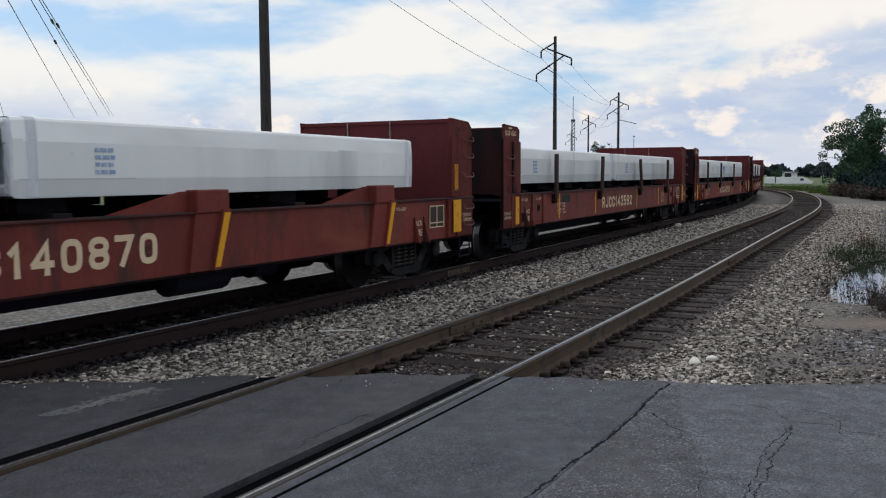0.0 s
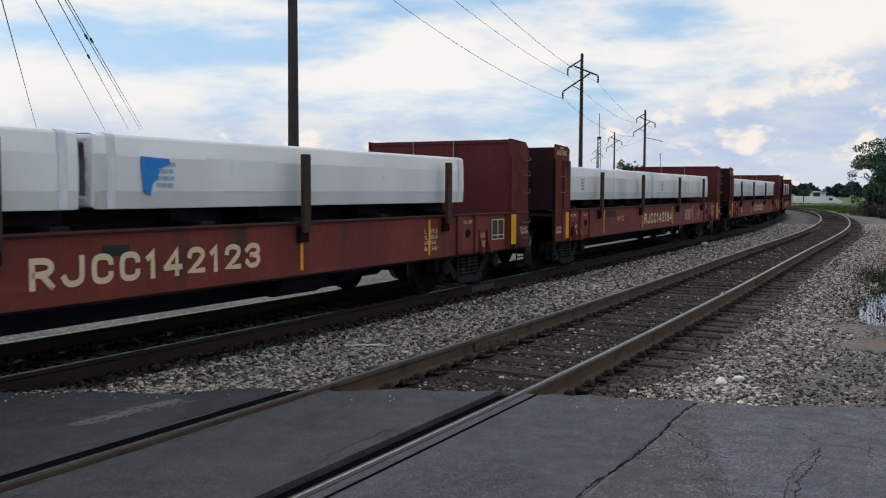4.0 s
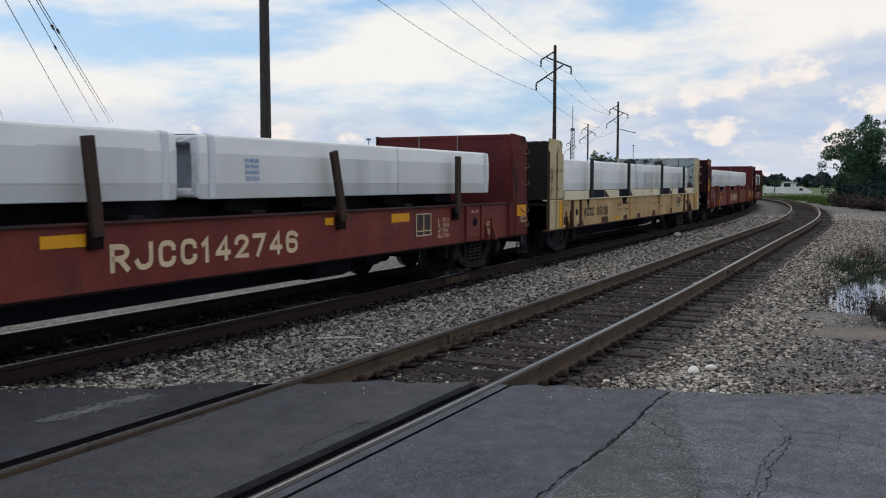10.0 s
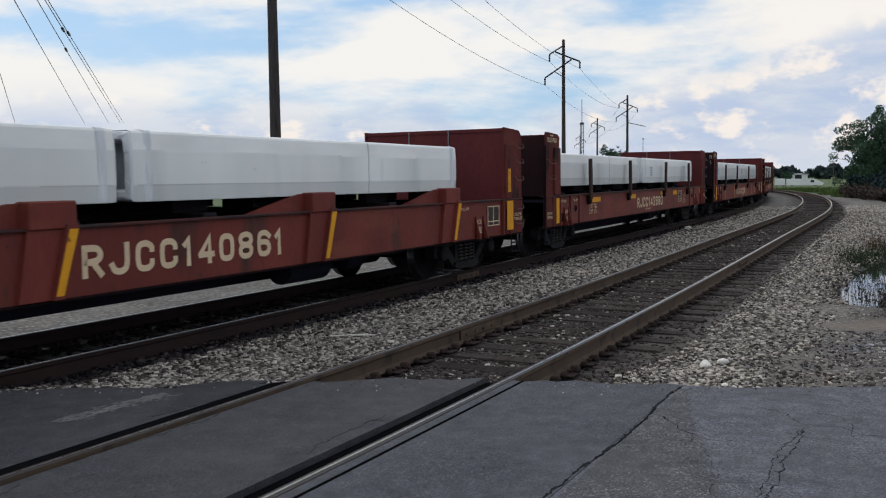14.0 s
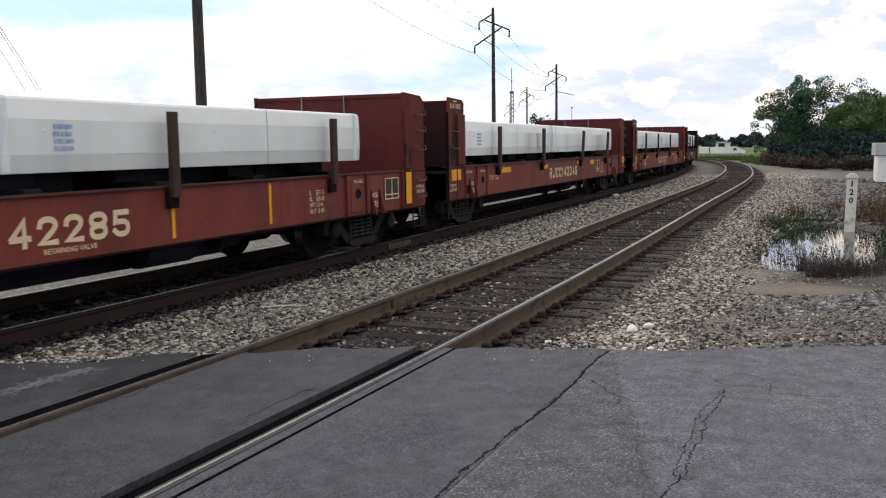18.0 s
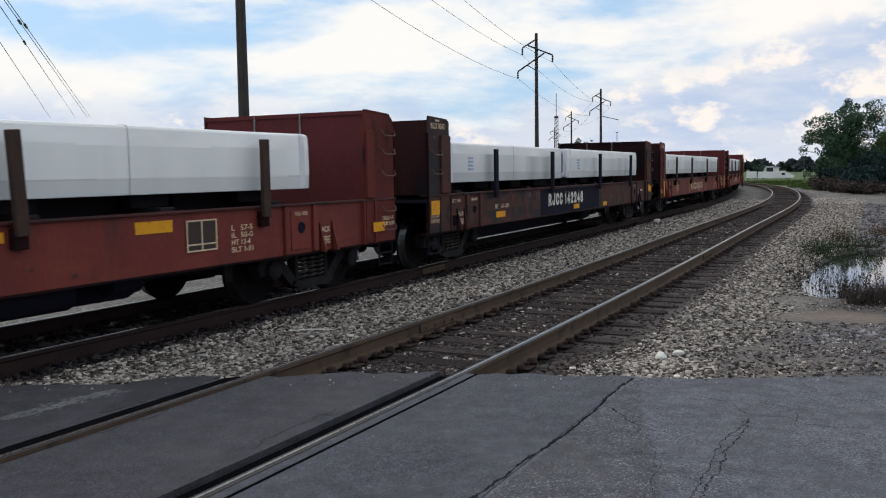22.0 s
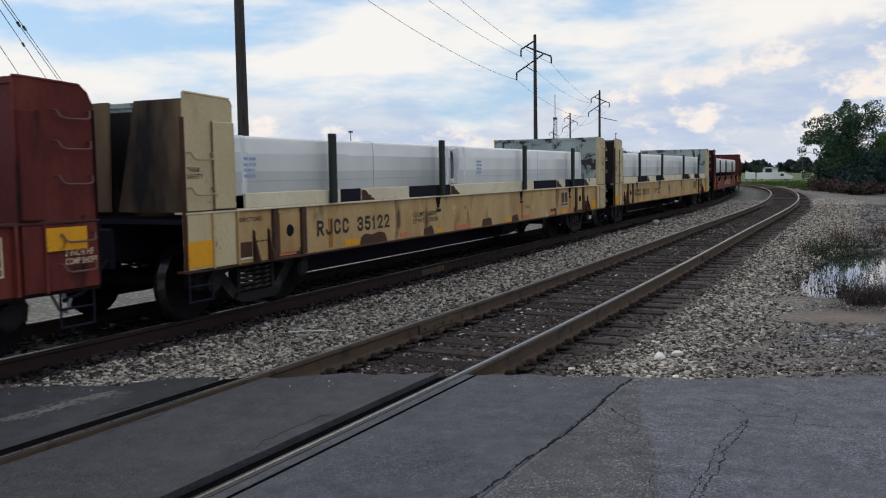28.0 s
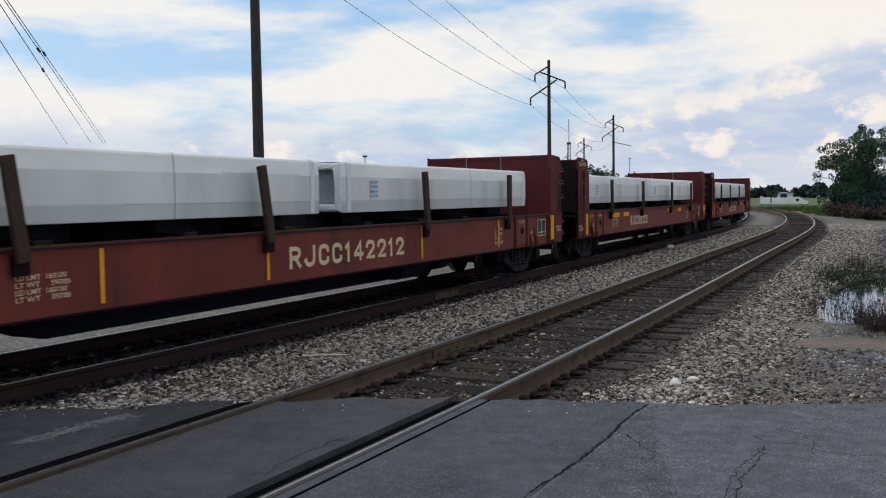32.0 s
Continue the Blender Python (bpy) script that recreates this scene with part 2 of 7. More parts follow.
STENCIL_DARK = material("dark_stencil_paint", (0.040, 0.034, 0.032), (0.07, 0.05, 0.04), 0.7, 0, 5, 60, 0.05, 0.6)
WHITE_LINE = material("white_stencil_frame", (0.72, 0.68, 0.61), (0.6, 0.55, 0.48), 0.7, 0, 5, 60, 0.05, 0.6)
PLACARD = material("dark_placard_face", (0.060, 0.038, 0.034), (0.035, 0.028, 0.028), 0.6, 0, 5, 60, 0.05)
# White cap; bright top, shaded base and shading smudges are put into film colours.
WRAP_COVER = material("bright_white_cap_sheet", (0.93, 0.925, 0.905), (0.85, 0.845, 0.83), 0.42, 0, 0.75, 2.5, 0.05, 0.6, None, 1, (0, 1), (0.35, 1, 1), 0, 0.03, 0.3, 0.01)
WRAP_BASE = material("shaded_film_at_base", (0.66, 0.672, 0.66), (0.56, 0.572, 0.56), 0.36, 0, 0.9, 2.5, 0.05, 0.7, (0.36, 0.375, 0.38), 2.0, (0.52, 0.74), (0.42, 1, 0.08), 0, 0.12, 0.35, 0.01)
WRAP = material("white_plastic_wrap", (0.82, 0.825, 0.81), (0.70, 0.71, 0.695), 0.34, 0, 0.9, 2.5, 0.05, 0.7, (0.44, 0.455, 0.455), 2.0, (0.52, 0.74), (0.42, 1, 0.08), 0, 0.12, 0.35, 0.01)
WRAP_END = material("folded_wrap_end", (0.80, 0.81, 0.83), (0.62, 0.64, 0.68), 0.35, 0, 7, 30, 0.5, 0.8, None, 1, (0, 1), (1, 1, 0.2))
# Darker film for the hollow ends: recess shade put into colour.
WRAP_HOLLOW = material("shaded_wrap_hollow", (0.46, 0.49, 0.54), (0.30, 0.33, 0.38), 0.4, 0, 6, 40, 0.3)
STRAP = material("dull_steel_strap", (0.30, 0.30, 0.305), (0.20, 0.20, 0.20), 0.45, 0.5, 8, 60, 0.05)
INK = material("blue_printed_ink", (0.26, 0.36, 0.58), (0.50, 0.57, 0.68), 0.6, 0, 16, 60, 0.0, 0.9)
BLUE_TARP = material("blue_plastic_patch", (0.02, 0.20, 0.62), (0.03, 0.28, 0.70), 0.4, 0, 9, 60, 0.1)
TIMBER = material("dark_creosoted_timber", (0.036, 0.027, 0.025), (0.054, 0.042, 0.037), 0.9, 0, 4, 60, 0.4, 0.8, (0.016, 0.013, 0.014), 5, (0.56, 0.64), (1, 6, 6), 0, 0.35)
OLD_WOOD = material("weathered_pole_wood", (0.050, 0.043, 0.043), (0.078, 0.066, 0.064), 0.9, 0, 5, 60, 0.4, 0.8, (0.030, 0.026, 0.027), 3, (0.56, 0.62), (6, 6, 0.5))
# Dark timber, deepened by putting the bundles' shade into its colour.
DUNNAGE = material("dark_shaded_dunnage_wood", (0.022, 0.018, 0.022), (0.013, 0.012, 0.017), 0.9, 0, 4, 60, 0.3, 0.8, None, 1, (0, 1), (5, 1, 5), 0, 0.3)
RAIL_RUST = material("rusted_rail_web", (0.108, 0.073, 0.050), (0.070, 0.049, 0.037), 0.85, 0, 3, 70, 0.2, 0.8, (0.050, 0.038, 0.032), 5.0)
# Far-track rail webs and ties: the train's shade is put into their colour.
RAIL_BLACK = material("shaded_rail_web", (0.034, 0.020, 0.018), (0.021, 0.014, 0.014), 0.85, 0, 3, 70, 0.2)
TIMBER_BLACK = material("shaded_black_timber", (0.011, 0.010, 0.013), (0.015, 0.0135, 0.016), 0.9, 0, 4, 60, 0.4)
RAIL_HEAD = material("worn_dark_rail_head", (0.050, 0.046, 0.047), (0.034, 0.031, 0.032), 0.45, 0.3, 3, 70, 0.1)
RAIL_TOP = material("polished_rail_head", (0.50, 0.48, 0.46), (0.38, 0.36, 0.34), 0.30, 1.0, 6, 60, 0.02, 0.6)
# Ballast blackened to carry the shade beneath the train.
STONE_BLACK = material("shaded_black_ballast", (0.0150, 0.0135, 0.0185), (0.0100, 0.0095, 0.0130), 0.95, 0, 9, 70, 0.2, 0.7, None, 1, (0, 1), (1, 1, 1), 0.5, spec=0.05)
STONE_GREY = material("mixed_grey_gravel", (0.205, 0.188, 0.190), (0.095, 0.087, 0.090), 0.9, 0, 9, 70, 0.25, 0.7, None, 1, (0, 1), (1, 1, 1), 0.7)
# Dirt brown; on the end sheets it also holds the car gap's shade.
GRIMY_SHADED = material("sooty_shaded_steel", (0.024, 0.009, 0.0095), (0.011, 0.006, 0.0075), 0.85, 0, 1.5, 40, 0.1, 0.9, (0.006, 0.005, 0.007), 1.3, (0.50, 0.66), spec=0.06)
GRAB_STEEL = material("worn_grab_iron_steel", (0.16, 0.085, 0.075), (0.09, 0.05, 0.045), 0.6, 0, 6, 60, 0.1)
RED_END = material("grimy_red_end_paint", (0.150, 0.032, 0.027), (0.082, 0.020, 0.019), 0.7, 0, 1.8, 40, 0.12, 0.95, (0.020, 0.011, 0.012), 2.4, (0.56, 0.66), (1, 1, 0.4), spec=0.1, chips=(((0.024, 0.014, 0.016), 4.0, 0.63, 0.69, (1, 1, 0.8)), ((0.17, 0.045, 0.032), 1.3, 0.57, 0.72, (1, 1, 0.5))))
GRIMY_TAN = material("rust_streaked_tan_steel", (0.200, 0.132, 0.078), (0.060, 0.038, 0.027), 0.8, 0, 0.9, 40, 0.1, 1.0, (0.014, 0.011, 0.013), 0.7, (0.42, 0.54), (1, 1.5, 0.45))
PLATE_RUST = material("rusted_tie_plate", (0.040, 0.025, 0.021), (0.022, 0.016, 0.015), 0.85, 0, 9, 80, 0.2, 0.8, None, 1, (0, 1), (1, 1, 1), 0, 0.3)
STONE = material("pale_crushed_limestone", (0.42, 0.375, 0.325), (0.185, 0.166, 0.152), 0.9, 0, 9, 70, 0.25, 0.8, None, 1, (0, 1), (1, 1, 1), 0.86)
STONE_DARK = material("oil_stained_ballast", (0.070, 0.055, 0.051), (0.035, 0.028, 0.029), 0.9, 0, 9, 70, 0.25, 0.7, None, 1, (0, 1), (1, 1, 1), 0.78)
# Brace plates: soot and the car gap's shade put into one colour.
PLATE_RED = material("sooty_shaded_red_plate", (0.036, 0.012, 0.013), (0.016, 0.008, 0.010), 0.75, 0, 1.3, 40, 0.12, 0.95, (0.012, 0.009, 0.011), 1.4, (0.50, 0.64), (1, 1, 0.4), spec=0.08)
BLUE_GREY_STONE = material("bluish_grey_crushed_stone", (0.27, 0.26, 0.275), (0.11, 0.107, 0.115), 0.9, 0, 9, 70, 0.25, 0.8, None, 1, (0, 1), (1, 1, 1), 0.86)
# Red flange darkened: grime plus the edge's shade put into one colour.
FLANGE_SHADED = material("shaded_grimy_red_flange", (0.085, 0.027, 0.024), (0.040, 0.018, 0.019), 0.6, 0, 2.4, 40, 0.15, 0.9, (0.026, 0.020, 0.022), 1.4, (0.52, 0.62))
CORAL = material("faded_coral_reflective_strip", (0.62, 0.20, 0.11), (0.50, 0.16, 0.09), 0.6, 0, 5, 60, 0.05)
PUNCTURE = material("bright_torn_film", (0.9, 0.9, 0.88), (0.8, 0.8, 0.8), 0.4, 0, 5, 60, 0.0)
STONE_WHITE = material("white_limestone_lump", (0.84, 0.81, 0.75), (0.7, 0.66, 0.6), 0.9, 0, 9, 70, 0.25)
CRACK = material("dirt_filled_crack", (0.026, 0.026, 0.029), (0.042, 0.040, 0.042), 0.95, 0, 8, 80, 0.3, spec=0.0)
TAR = material("black_tar_and_rubber", (0.006, 0.006, 0.007), (0.010, 0.010, 0.011), 0.95, 0, 8, 80, 0.3, spec=0.0)
FADED_PAINT = material("faded_white_road_paint", (0.23, 0.225, 0.215), (0.14, 0.138, 0.135), 0.85, 0, 5, 90, 0.3, 0.9)
WHITE_PAINT = material("dirty_white_paint", (0.68, 0.66, 0.62), (0.55, 0.52, 0.48), 0.7, 0, 4, 60, 0.1, 0.6, (0.30, 0.27, 0.24), 3.0, (0.62, 0.72))
BLACK_PAINT = material("black_sign_paint", (0.02, 0.02, 0.02), (0.04, 0.04, 0.04), 0.7)
LEAF_DARK = material("dark_green_leaves", (0.056, 0.112, 0.060), (0.030, 0.068, 0.046), 0.6, 0, 0.5, 8, 0.0, 0.8, None, 1, (0, 1), (1, 1, 1), 0.35)
# Shrub leaves darkened: the shade below the wood is put into their green.
LEAF_SHADED = material("shaded_green_shrub_leaves", (0.022, 0.042, 0.038), (0.014, 0.027, 0.030), 0.8, 0, 0.5, 8, 0.0, 0.8, None, 1, (0, 1), (1, 1, 1), 0.5, spec=0.08)
LEAF_OLIVE = material("olive_green_leaves", (0.082, 0.132, 0.040), (0.048, 0.088, 0.038), 0.6, 0, 0.5, 8, 0.0, 0.8, None, 1, (0, 1), (1, 1, 1), 0.35)
BRUSH = material("dry_brown_brush", (0.070, 0.052, 0.046), (0.045, 0.040, 0.032), 0.9, 0, 1.5, 9, 0.0, 0.9, None, 1, (0, 1), (1, 1, 1), 0.5)
RUSTY_WEED = material("rust_brown_weeds", (0.120, 0.062, 0.036), (0.062, 0.054, 0.026), 0.9, 0, 1.5, 9, 0.0, 0.9, None, 1, (0, 1), (1, 1, 1), 0.5)
GRASS = material("green_grass_blades", (0.085, 0.135, 0.030), (0.060, 0.090, 0.026), 0.8, 0, 0.8, 9, 0.0, 0.9, None, 1, (0, 1), (1, 1, 1), 0.4)
WEED_GREEN = material("dark_green_water_weed", (0.034, 0.056, 0.022), (0.022, 0.034, 0.018), 0.8, 0, 0.8, 9, 0.0, 0.9, None, 1, (0, 1), (1, 1, 1), 0.5)
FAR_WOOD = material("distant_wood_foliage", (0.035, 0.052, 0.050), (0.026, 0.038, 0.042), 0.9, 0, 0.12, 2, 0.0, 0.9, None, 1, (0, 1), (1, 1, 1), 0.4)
BARK = material("dark_bark", (0.040, 0.032, 0.027), (0.06, 0.05, 0.042), 0.95, 0, 5, 40, 0.4)
WALL_WHITE = material("white_wall_cladding", (0.84, 0.84, 0.84), (0.66, 0.66, 0.67), 0.7, 0, 0.4, 10, 0.05, 0.6)
ROOF_GREY = material("grey_metal_roof", (0.45, 0.46, 0.48), (0.36, 0.37, 0.39), 0.5, 0.2, 0.5, 10, 0.05)
WINDOW_DARK = material("dark_window_glass", (0.03, 0.035, 0.04), (0.05, 0.05, 0.06), 0.12, 0, 1, 8, 0.0)
WIRE = material("weathered_conductor", (0.07, 0.07, 0.075), (0.05, 0.05, 0.05), 0.5, 0.3, 3, 20, 0.0)
INSULATOR = material("dark_glazed_insulator", (0.035, 0.030, 0.032), (0.05, 0.04, 0.04), 0.25, 0, 4, 20, 0.0)


def ground_material():
    """Ground sheet: gravel, grass and mud by the kind of surface stored on its points, with the train's shade in alpha.
    """
    m = bpy.data.materials.new("gravel_grass_and_mud")
    m.use_nodes = True
    nt = m.node_tree
    N, Lk = nt.nodes.new, nt.links.new
    b = nt.nodes["Principled BSDF"]
    at = N("ShaderNodeAttribute")
    at.attribute_name = "kind_of_ground"
    sp = N("ShaderNodeSeparateColor")
    Lk(at.outputs["Color"], sp.inputs[0])
    co = N("ShaderNodeTexCoord")

    def tex(kind, sc, detail=4.0):
        n = N("ShaderNodeTexVoronoi" if kind == "cell" else "ShaderNodeTexNoise")
        n.inputs["Scale"].default_value = sc
        if kind != "cell":
            n.inputs["Detail"].default_value = detail
        Lk(co.outputs["Object"], n.inputs["Vector"])
        return n

    def ramp(v, stops):
        n = N("ShaderNodeValToRGB")
        while len(n.color_ramp.elements) < len(stops):
            n.color_ramp.elements.new(0.5)
        for e, (p, c) in zip(n.color_ramp.elements, stops):
            e.position, e.color = p, (*c, 1)
        Lk(v, n.inputs[0])
        return n.outputs[0]

    def mixed(fac, a, c, blend="MIX"):
        n = N("ShaderNodeMix")
        n.data_type, n.blend_type = "RGBA", blend
        for key, v in ((0, fac), (6, a), (7, c)):
            if isinstance(v, (int, float)):
                n.inputs[key].default_value = v
            else:
                Lk(v, n.inputs[key])
        return n.outputs[2]

    stones = tex("cell", 17.0)
    bw = N("ShaderNodeRGBToBW")
    Lk(stones.outputs["Color"], bw.inputs[0])
    gravel = ramp(bw.outputs[0], [(0.0, (0.05, 0.045, 0.04)), (0.45, (0.14, 0.125, 0.11)), (1.0, (0.40, 0.37, 0.32))])
    # Cell edges darkened: shade between the stones put into the gravel colour.
    gap = ramp(stones.outputs["Distance"], [(0.25, (1, 1, 1)), (0.75, (0.12, 0.115, 0.11))])
    gravel = mixed(1.0, gravel, gap, "MULTIPLY")
    gravel = mixed(0.3, gravel, ramp(tex("n", 1.2).outputs["Fac"], [(0.35, (0.16, 0.145, 0.13)), (0.7, (0.32, 0.30, 0.27))]))
    stained = ramp(tex("n", 30.0).outputs["Fac"], [(0.3, (0.030, 0.025, 0.022)), (0.7, (0.075, 0.060, 0.050))])
    grass = ramp(tex("n", 3.0, 8.0).outputs["Fac"], [(0.3, (0.045, 0.070, 0.020)), (0.55, (0.085, 0.120, 0.034)), (0.8, (0.13, 0.14, 0.055))])
    mud = ramp(tex("n", 5.0, 8.0).outputs["Fac"], [(0.3, (0.034, 0.028, 0.030)), (0.6, (0.062, 0.052, 0.051)), (0.8, (0.13, 0.108, 0.095))])
    col = mixed(sp.outputs[0], gravel, stained)
    col = mixed(sp.outputs[1], col, grass)
    col = mixed(sp.outputs[2], col, mud)
    silt = N("ShaderNodeAttribute")
    silt.attribute_name = "silt"
    col = mixed(silt.outputs["Fac"], col, ramp(tex("n", 14.0, 8.0).outputs["Fac"], [(0.3, (0.13, 0.098, 0.078)), (0.7, (0.215, 0.168, 0.130))]))
    # Alpha blackens the bed under the train: shade painted as colour.
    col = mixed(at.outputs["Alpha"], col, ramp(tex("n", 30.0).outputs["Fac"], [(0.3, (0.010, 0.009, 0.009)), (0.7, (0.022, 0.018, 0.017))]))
    Lk(col, b.inputs["Base Color"])
    b.inputs["Roughness"].default_value = 0.85
    bp = N("ShaderNodeBump")
    bp.inputs["Strength"].default_value, bp.inputs["Distance"].default_value = 0.7, 0.03
    Lk(stones.outputs["Distance"], bp.inputs["Height"])
    bp.invert = True
    Lk(bp.outputs[0], b.inputs["Normal"])
    return m


def asphalt(name, tone, speck, rough, patch, crackle):
    """Asphalt: bitumen with pale aggregate chips, broad worn patches and fine crazing."""
    m = bpy.data.materials.new(name)
    m.use_nodes = True
    nt = m.node_tree
    N, Lk = nt.nodes.new, nt.links.new
    b = nt.nodes["Principled BSDF"]
    co = N("ShaderNodeTexCoord")

    def tex(sc, detail, kind="ShaderNodeTexNoise"):
        n = N(kind)
        n.inputs["Scale"].default_value = sc
        if kind == "ShaderNodeTexNoise":
            n.inputs["Detail"].default_value = detail
        Lk(co.outputs["Object"], n.inputs["Vector"])
        return n

    def ranged(v, lo, hi, a, c):
        n = N("ShaderNodeMapRange")
        for i, q in enumerate((lo, hi, a, c)):
            n.inputs[i + 1].default_value = q
        Lk(v, n.inputs[0])
        return n.outputs[0]

    def mixed(fac, a, c, blend="MIX"):
        n = N("ShaderNodeMix")
        n.data_type, n.blend_type = "RGBA", blend
        for key, v in ((0, fac), (6, a), (7, c)):
            if isinstance(v, tuple):
                n.inputs[key].default_value = (*v, 1)
            elif isinstance(v, (int, float)):
                n.inputs[key].default_value = v
            else:
                Lk(v, n.inputs[key])
        return n.outputs[2]

    chips = tex(95.0, 2, "ShaderNodeTexVoronoi")
    bw = N("ShaderNodeRGBToBW")
    Lk(chips.outputs["Color"], bw.inputs[0])
    col = mixed(ranged(bw.outputs[0], 0.15, 0.85, 0.0, 1.0), tuple(c * 0.45 for c in tone), tuple(c * 1.62 for c in tone))
    col = mixed(ranged(bw.outputs[0], 0.80, 0.86, 0.0, 0.8), col, speck)
    col = mixed(ranged(tex(1.1, 8).outputs["Fac"], 0.42, 0.66, 0.0, 0.75), col, patch)
    col = mixed(ranged(tex(24.0, 4).outputs["Fac"], 0.62, 0.72, 0.0, 0.45), col, tuple(c * 0.4 for c in tone))
    col = mixed(1.0, col, ranged(tex(7.0, 6).outputs["Fac"], 0.25, 0.75, 0.62, 1.34), "MULTIPLY")
    if crackle:
        veins = tex(2.6, 2, "ShaderNodeTexVoronoi")
        veins.feature = "DISTANCE_TO_EDGE"
        wob = N("ShaderNodeVectorMath")
        wob.operation = "MULTIPLY_ADD"
        wob.inputs[1].default_value = (0.35, 0.35, 0)
        Lk(tex(3.0, 6).outputs["Color"], wob.inputs[0])
        Lk(co.outputs["Object"], wob.inputs[2])
        Lk(wob.outputs[0], veins.inputs["Vector"])
        col = mixed(ranged(veins.outputs["Distance"], 0.0, 0.012, crackle, 0.0), col, tuple(c * 0.3 for c in tone))
    Lk(col, b.inputs["Base Color"])
    Lk(ranged(tex(1.6, 5).outputs["Fac"], 0.3, 0.7, rough - 0.12, rough + 0.1), b.inputs["Roughness"])
    b.inputs["Specular IOR Level"].default_value = 0.42
    bp = N("ShaderNodeBump")
    bp.inputs["Strength"].default_value, bp.inputs["Distance"].default_value = 0.6, 0.008
    Lk(chips.outputs["Distance"], bp.inputs["Height"])
    bp.invert = True
    Lk(bp.outputs[0], b.inputs["Normal"])
    return m


ASPHALT_PANEL = asphalt("smooth_crossing_asphalt", (0.049, 0.050, 0.064), (0.108, 0.108, 0.124), 0.70, (0.063, 0.065, 0.078), 0.0)
ASPHALT_DARK = asphalt("dark_patched_asphalt", (0.034, 0.034, 0.042), (0.078, 0.076, 0.084), 0.72, (0.047, 0.046, 0.052), 0.0)
ASPHALT_WET = asphalt("damp_black_asphalt", (0.017, 0.018, 0.023), (0.050, 0.052, 0.056), 0.62, (0.024, 0.024, 0.028), 0.0)
ASPHALT_ROUGH = asphalt("rough_ravelled_asphalt", (0.078, 0.078, 0.086), (0.25, 0.245, 0.25), 0.86, (0.058, 0.058, 0.063), 0.0)
ASPHALT_OLD = asphalt("weathered_road_asphalt", (0.094, 0.095, 0.114), (0.196, 0.194, 0.212), 0.78, (0.075, 0.076, 0.091), 0.22)
GROUND = ground_material()
WATER = bpy.data.materials.new("still_puddle_water")
WATER.use_nodes = True
_b = WATER.node_tree.nodes["Principled BSDF"]
_b.inputs["Base Color"].default_value, _b.inputs["Roughness"].default_value = (0.020, 0.022, 0.018, 1), 0.03
_b.inputs["Specular IOR Level"].default_value, _b.inputs["IOR"].default_value = 1.0, 1.6


# ---- mesh helpers ----
def mesh_of(name, verts, faces, mat, smooth=False, mats=None, index=None):
    me = bpy.data.meshes.new(name)
    me.from_pydata([tuple(v) for v in verts], [], [tuple(f) for f in faces])
    for q in (mats or [mat]):
        me.materials.append(q)
    if index is not None:
        me.polygons.foreach_set("material_index", index)
    if smooth:
        me.polygons.foreach_set("use_smooth", [True] * len(me.polygons))
    me.update()
    return me


def finish(name, bm, mat, smooth=False):
    me = bpy.data.meshes.new(name)
    bmesh.ops.recalc_face_normals(bm, faces=bm.faces)
    bm.to_mesh(me)
    bm.free()
    me.materials.append(mat)
    if smooth:
        me.polygons.foreach_set("use_smooth", [True] * len(me.polygons))
    return me


def add_box(bm, x0, x1, y0, y1, z0, z1, bevel=0.0):
    vs = [bm.verts.new(p) for p in ((x0, y0, z0), (x1, y0, z0), (x1, y1, z0), (x0, y1, z0), (x0, y0, z1), (x1, y0, z1), (x1, y1, z1), (x0, y1, z1))]
    fs = [bm.faces.new([vs[i] for i in f]) for f in ((3, 2, 1, 0), (4, 5, 6, 7), (0, 1, 5, 4), (1, 2, 6, 5), (2, 3, 7, 6), (3, 0, 4, 7))]
    if bevel:
        edges = list({e for f in fs for e in f.edges})
        bmesh.ops.bevel(bm, geom=edges, offset=bevel, segments=1, affect="EDGES", profile=0.5)
    return vs


def add_prism(bm, outline, y0, y1):
    """An outline of (x, z) points, extruded from y0 to y1."""
    a = [bm.verts.new((x, y0, z)) for x, z in outline]
    b = [bm.verts.new((x, y1, z)) for x, z in outline]
    n = len(outline)
    bm.faces.new(a)
    bm.faces.new(b[::-1])
    for i in range(n):
        j = (i + 1) % n
        bm.faces.new((a[j], a[i], b[i], b[j]))


def add_rod(bm, pts, r, sides=6):
    """A round rod along a line of points."""
    rings = []
    for i, p in enumerate(pts):
        p = Vector(p)
        d = Vector(pts[min(i + 1, len(pts) - 1)]) - Vector(pts[max(i - 1, 0)])
        q = d.to_track_quat("Z", "Y")
        rings.append([bm.verts.new(p + q @ Vector((r * math.cos(2 * math.pi * k / sides), r * math.sin(2 * math.pi * k / sides), 0))) for k in range(sides)])
    for a, b in zip(rings, rings[1:]):
        for k in range(sides):
            bm.faces.new((a[k], a[(k + 1) % sides], b[(k + 1) % sides], b[k]))
    bm.faces.new(rings[0][::-1])
    bm.faces.new(rings[-1])


def add_lathe(bm, profile, axis="Y", sides=20, centre=(0, 0, 0)):
    """A profile of (along, radius) turned round an axis."""
    rings = []
    for a, r in profile:
        ring = []
        for k in range(sides):
            c, s_ = r * math.cos(2 * math.pi * k / sides), r * math.sin(2 * math.pi * k / sides)
            p = {"Y": (c, a, s_), "Z": (c, s_, a), "X": (a, c, s_)}[axis]
            ring.append(bm.verts.new(Vector(p) + Vector(centre)))
        rings.append(ring)
    for a, b in zip(rings, rings[1:]):
        for k in range(sides):
            bm.faces.new((a[k], a[(k + 1) % sides], b[(k + 1) % sides], b[k]))
    bm.faces.new(rings[0][::-1])
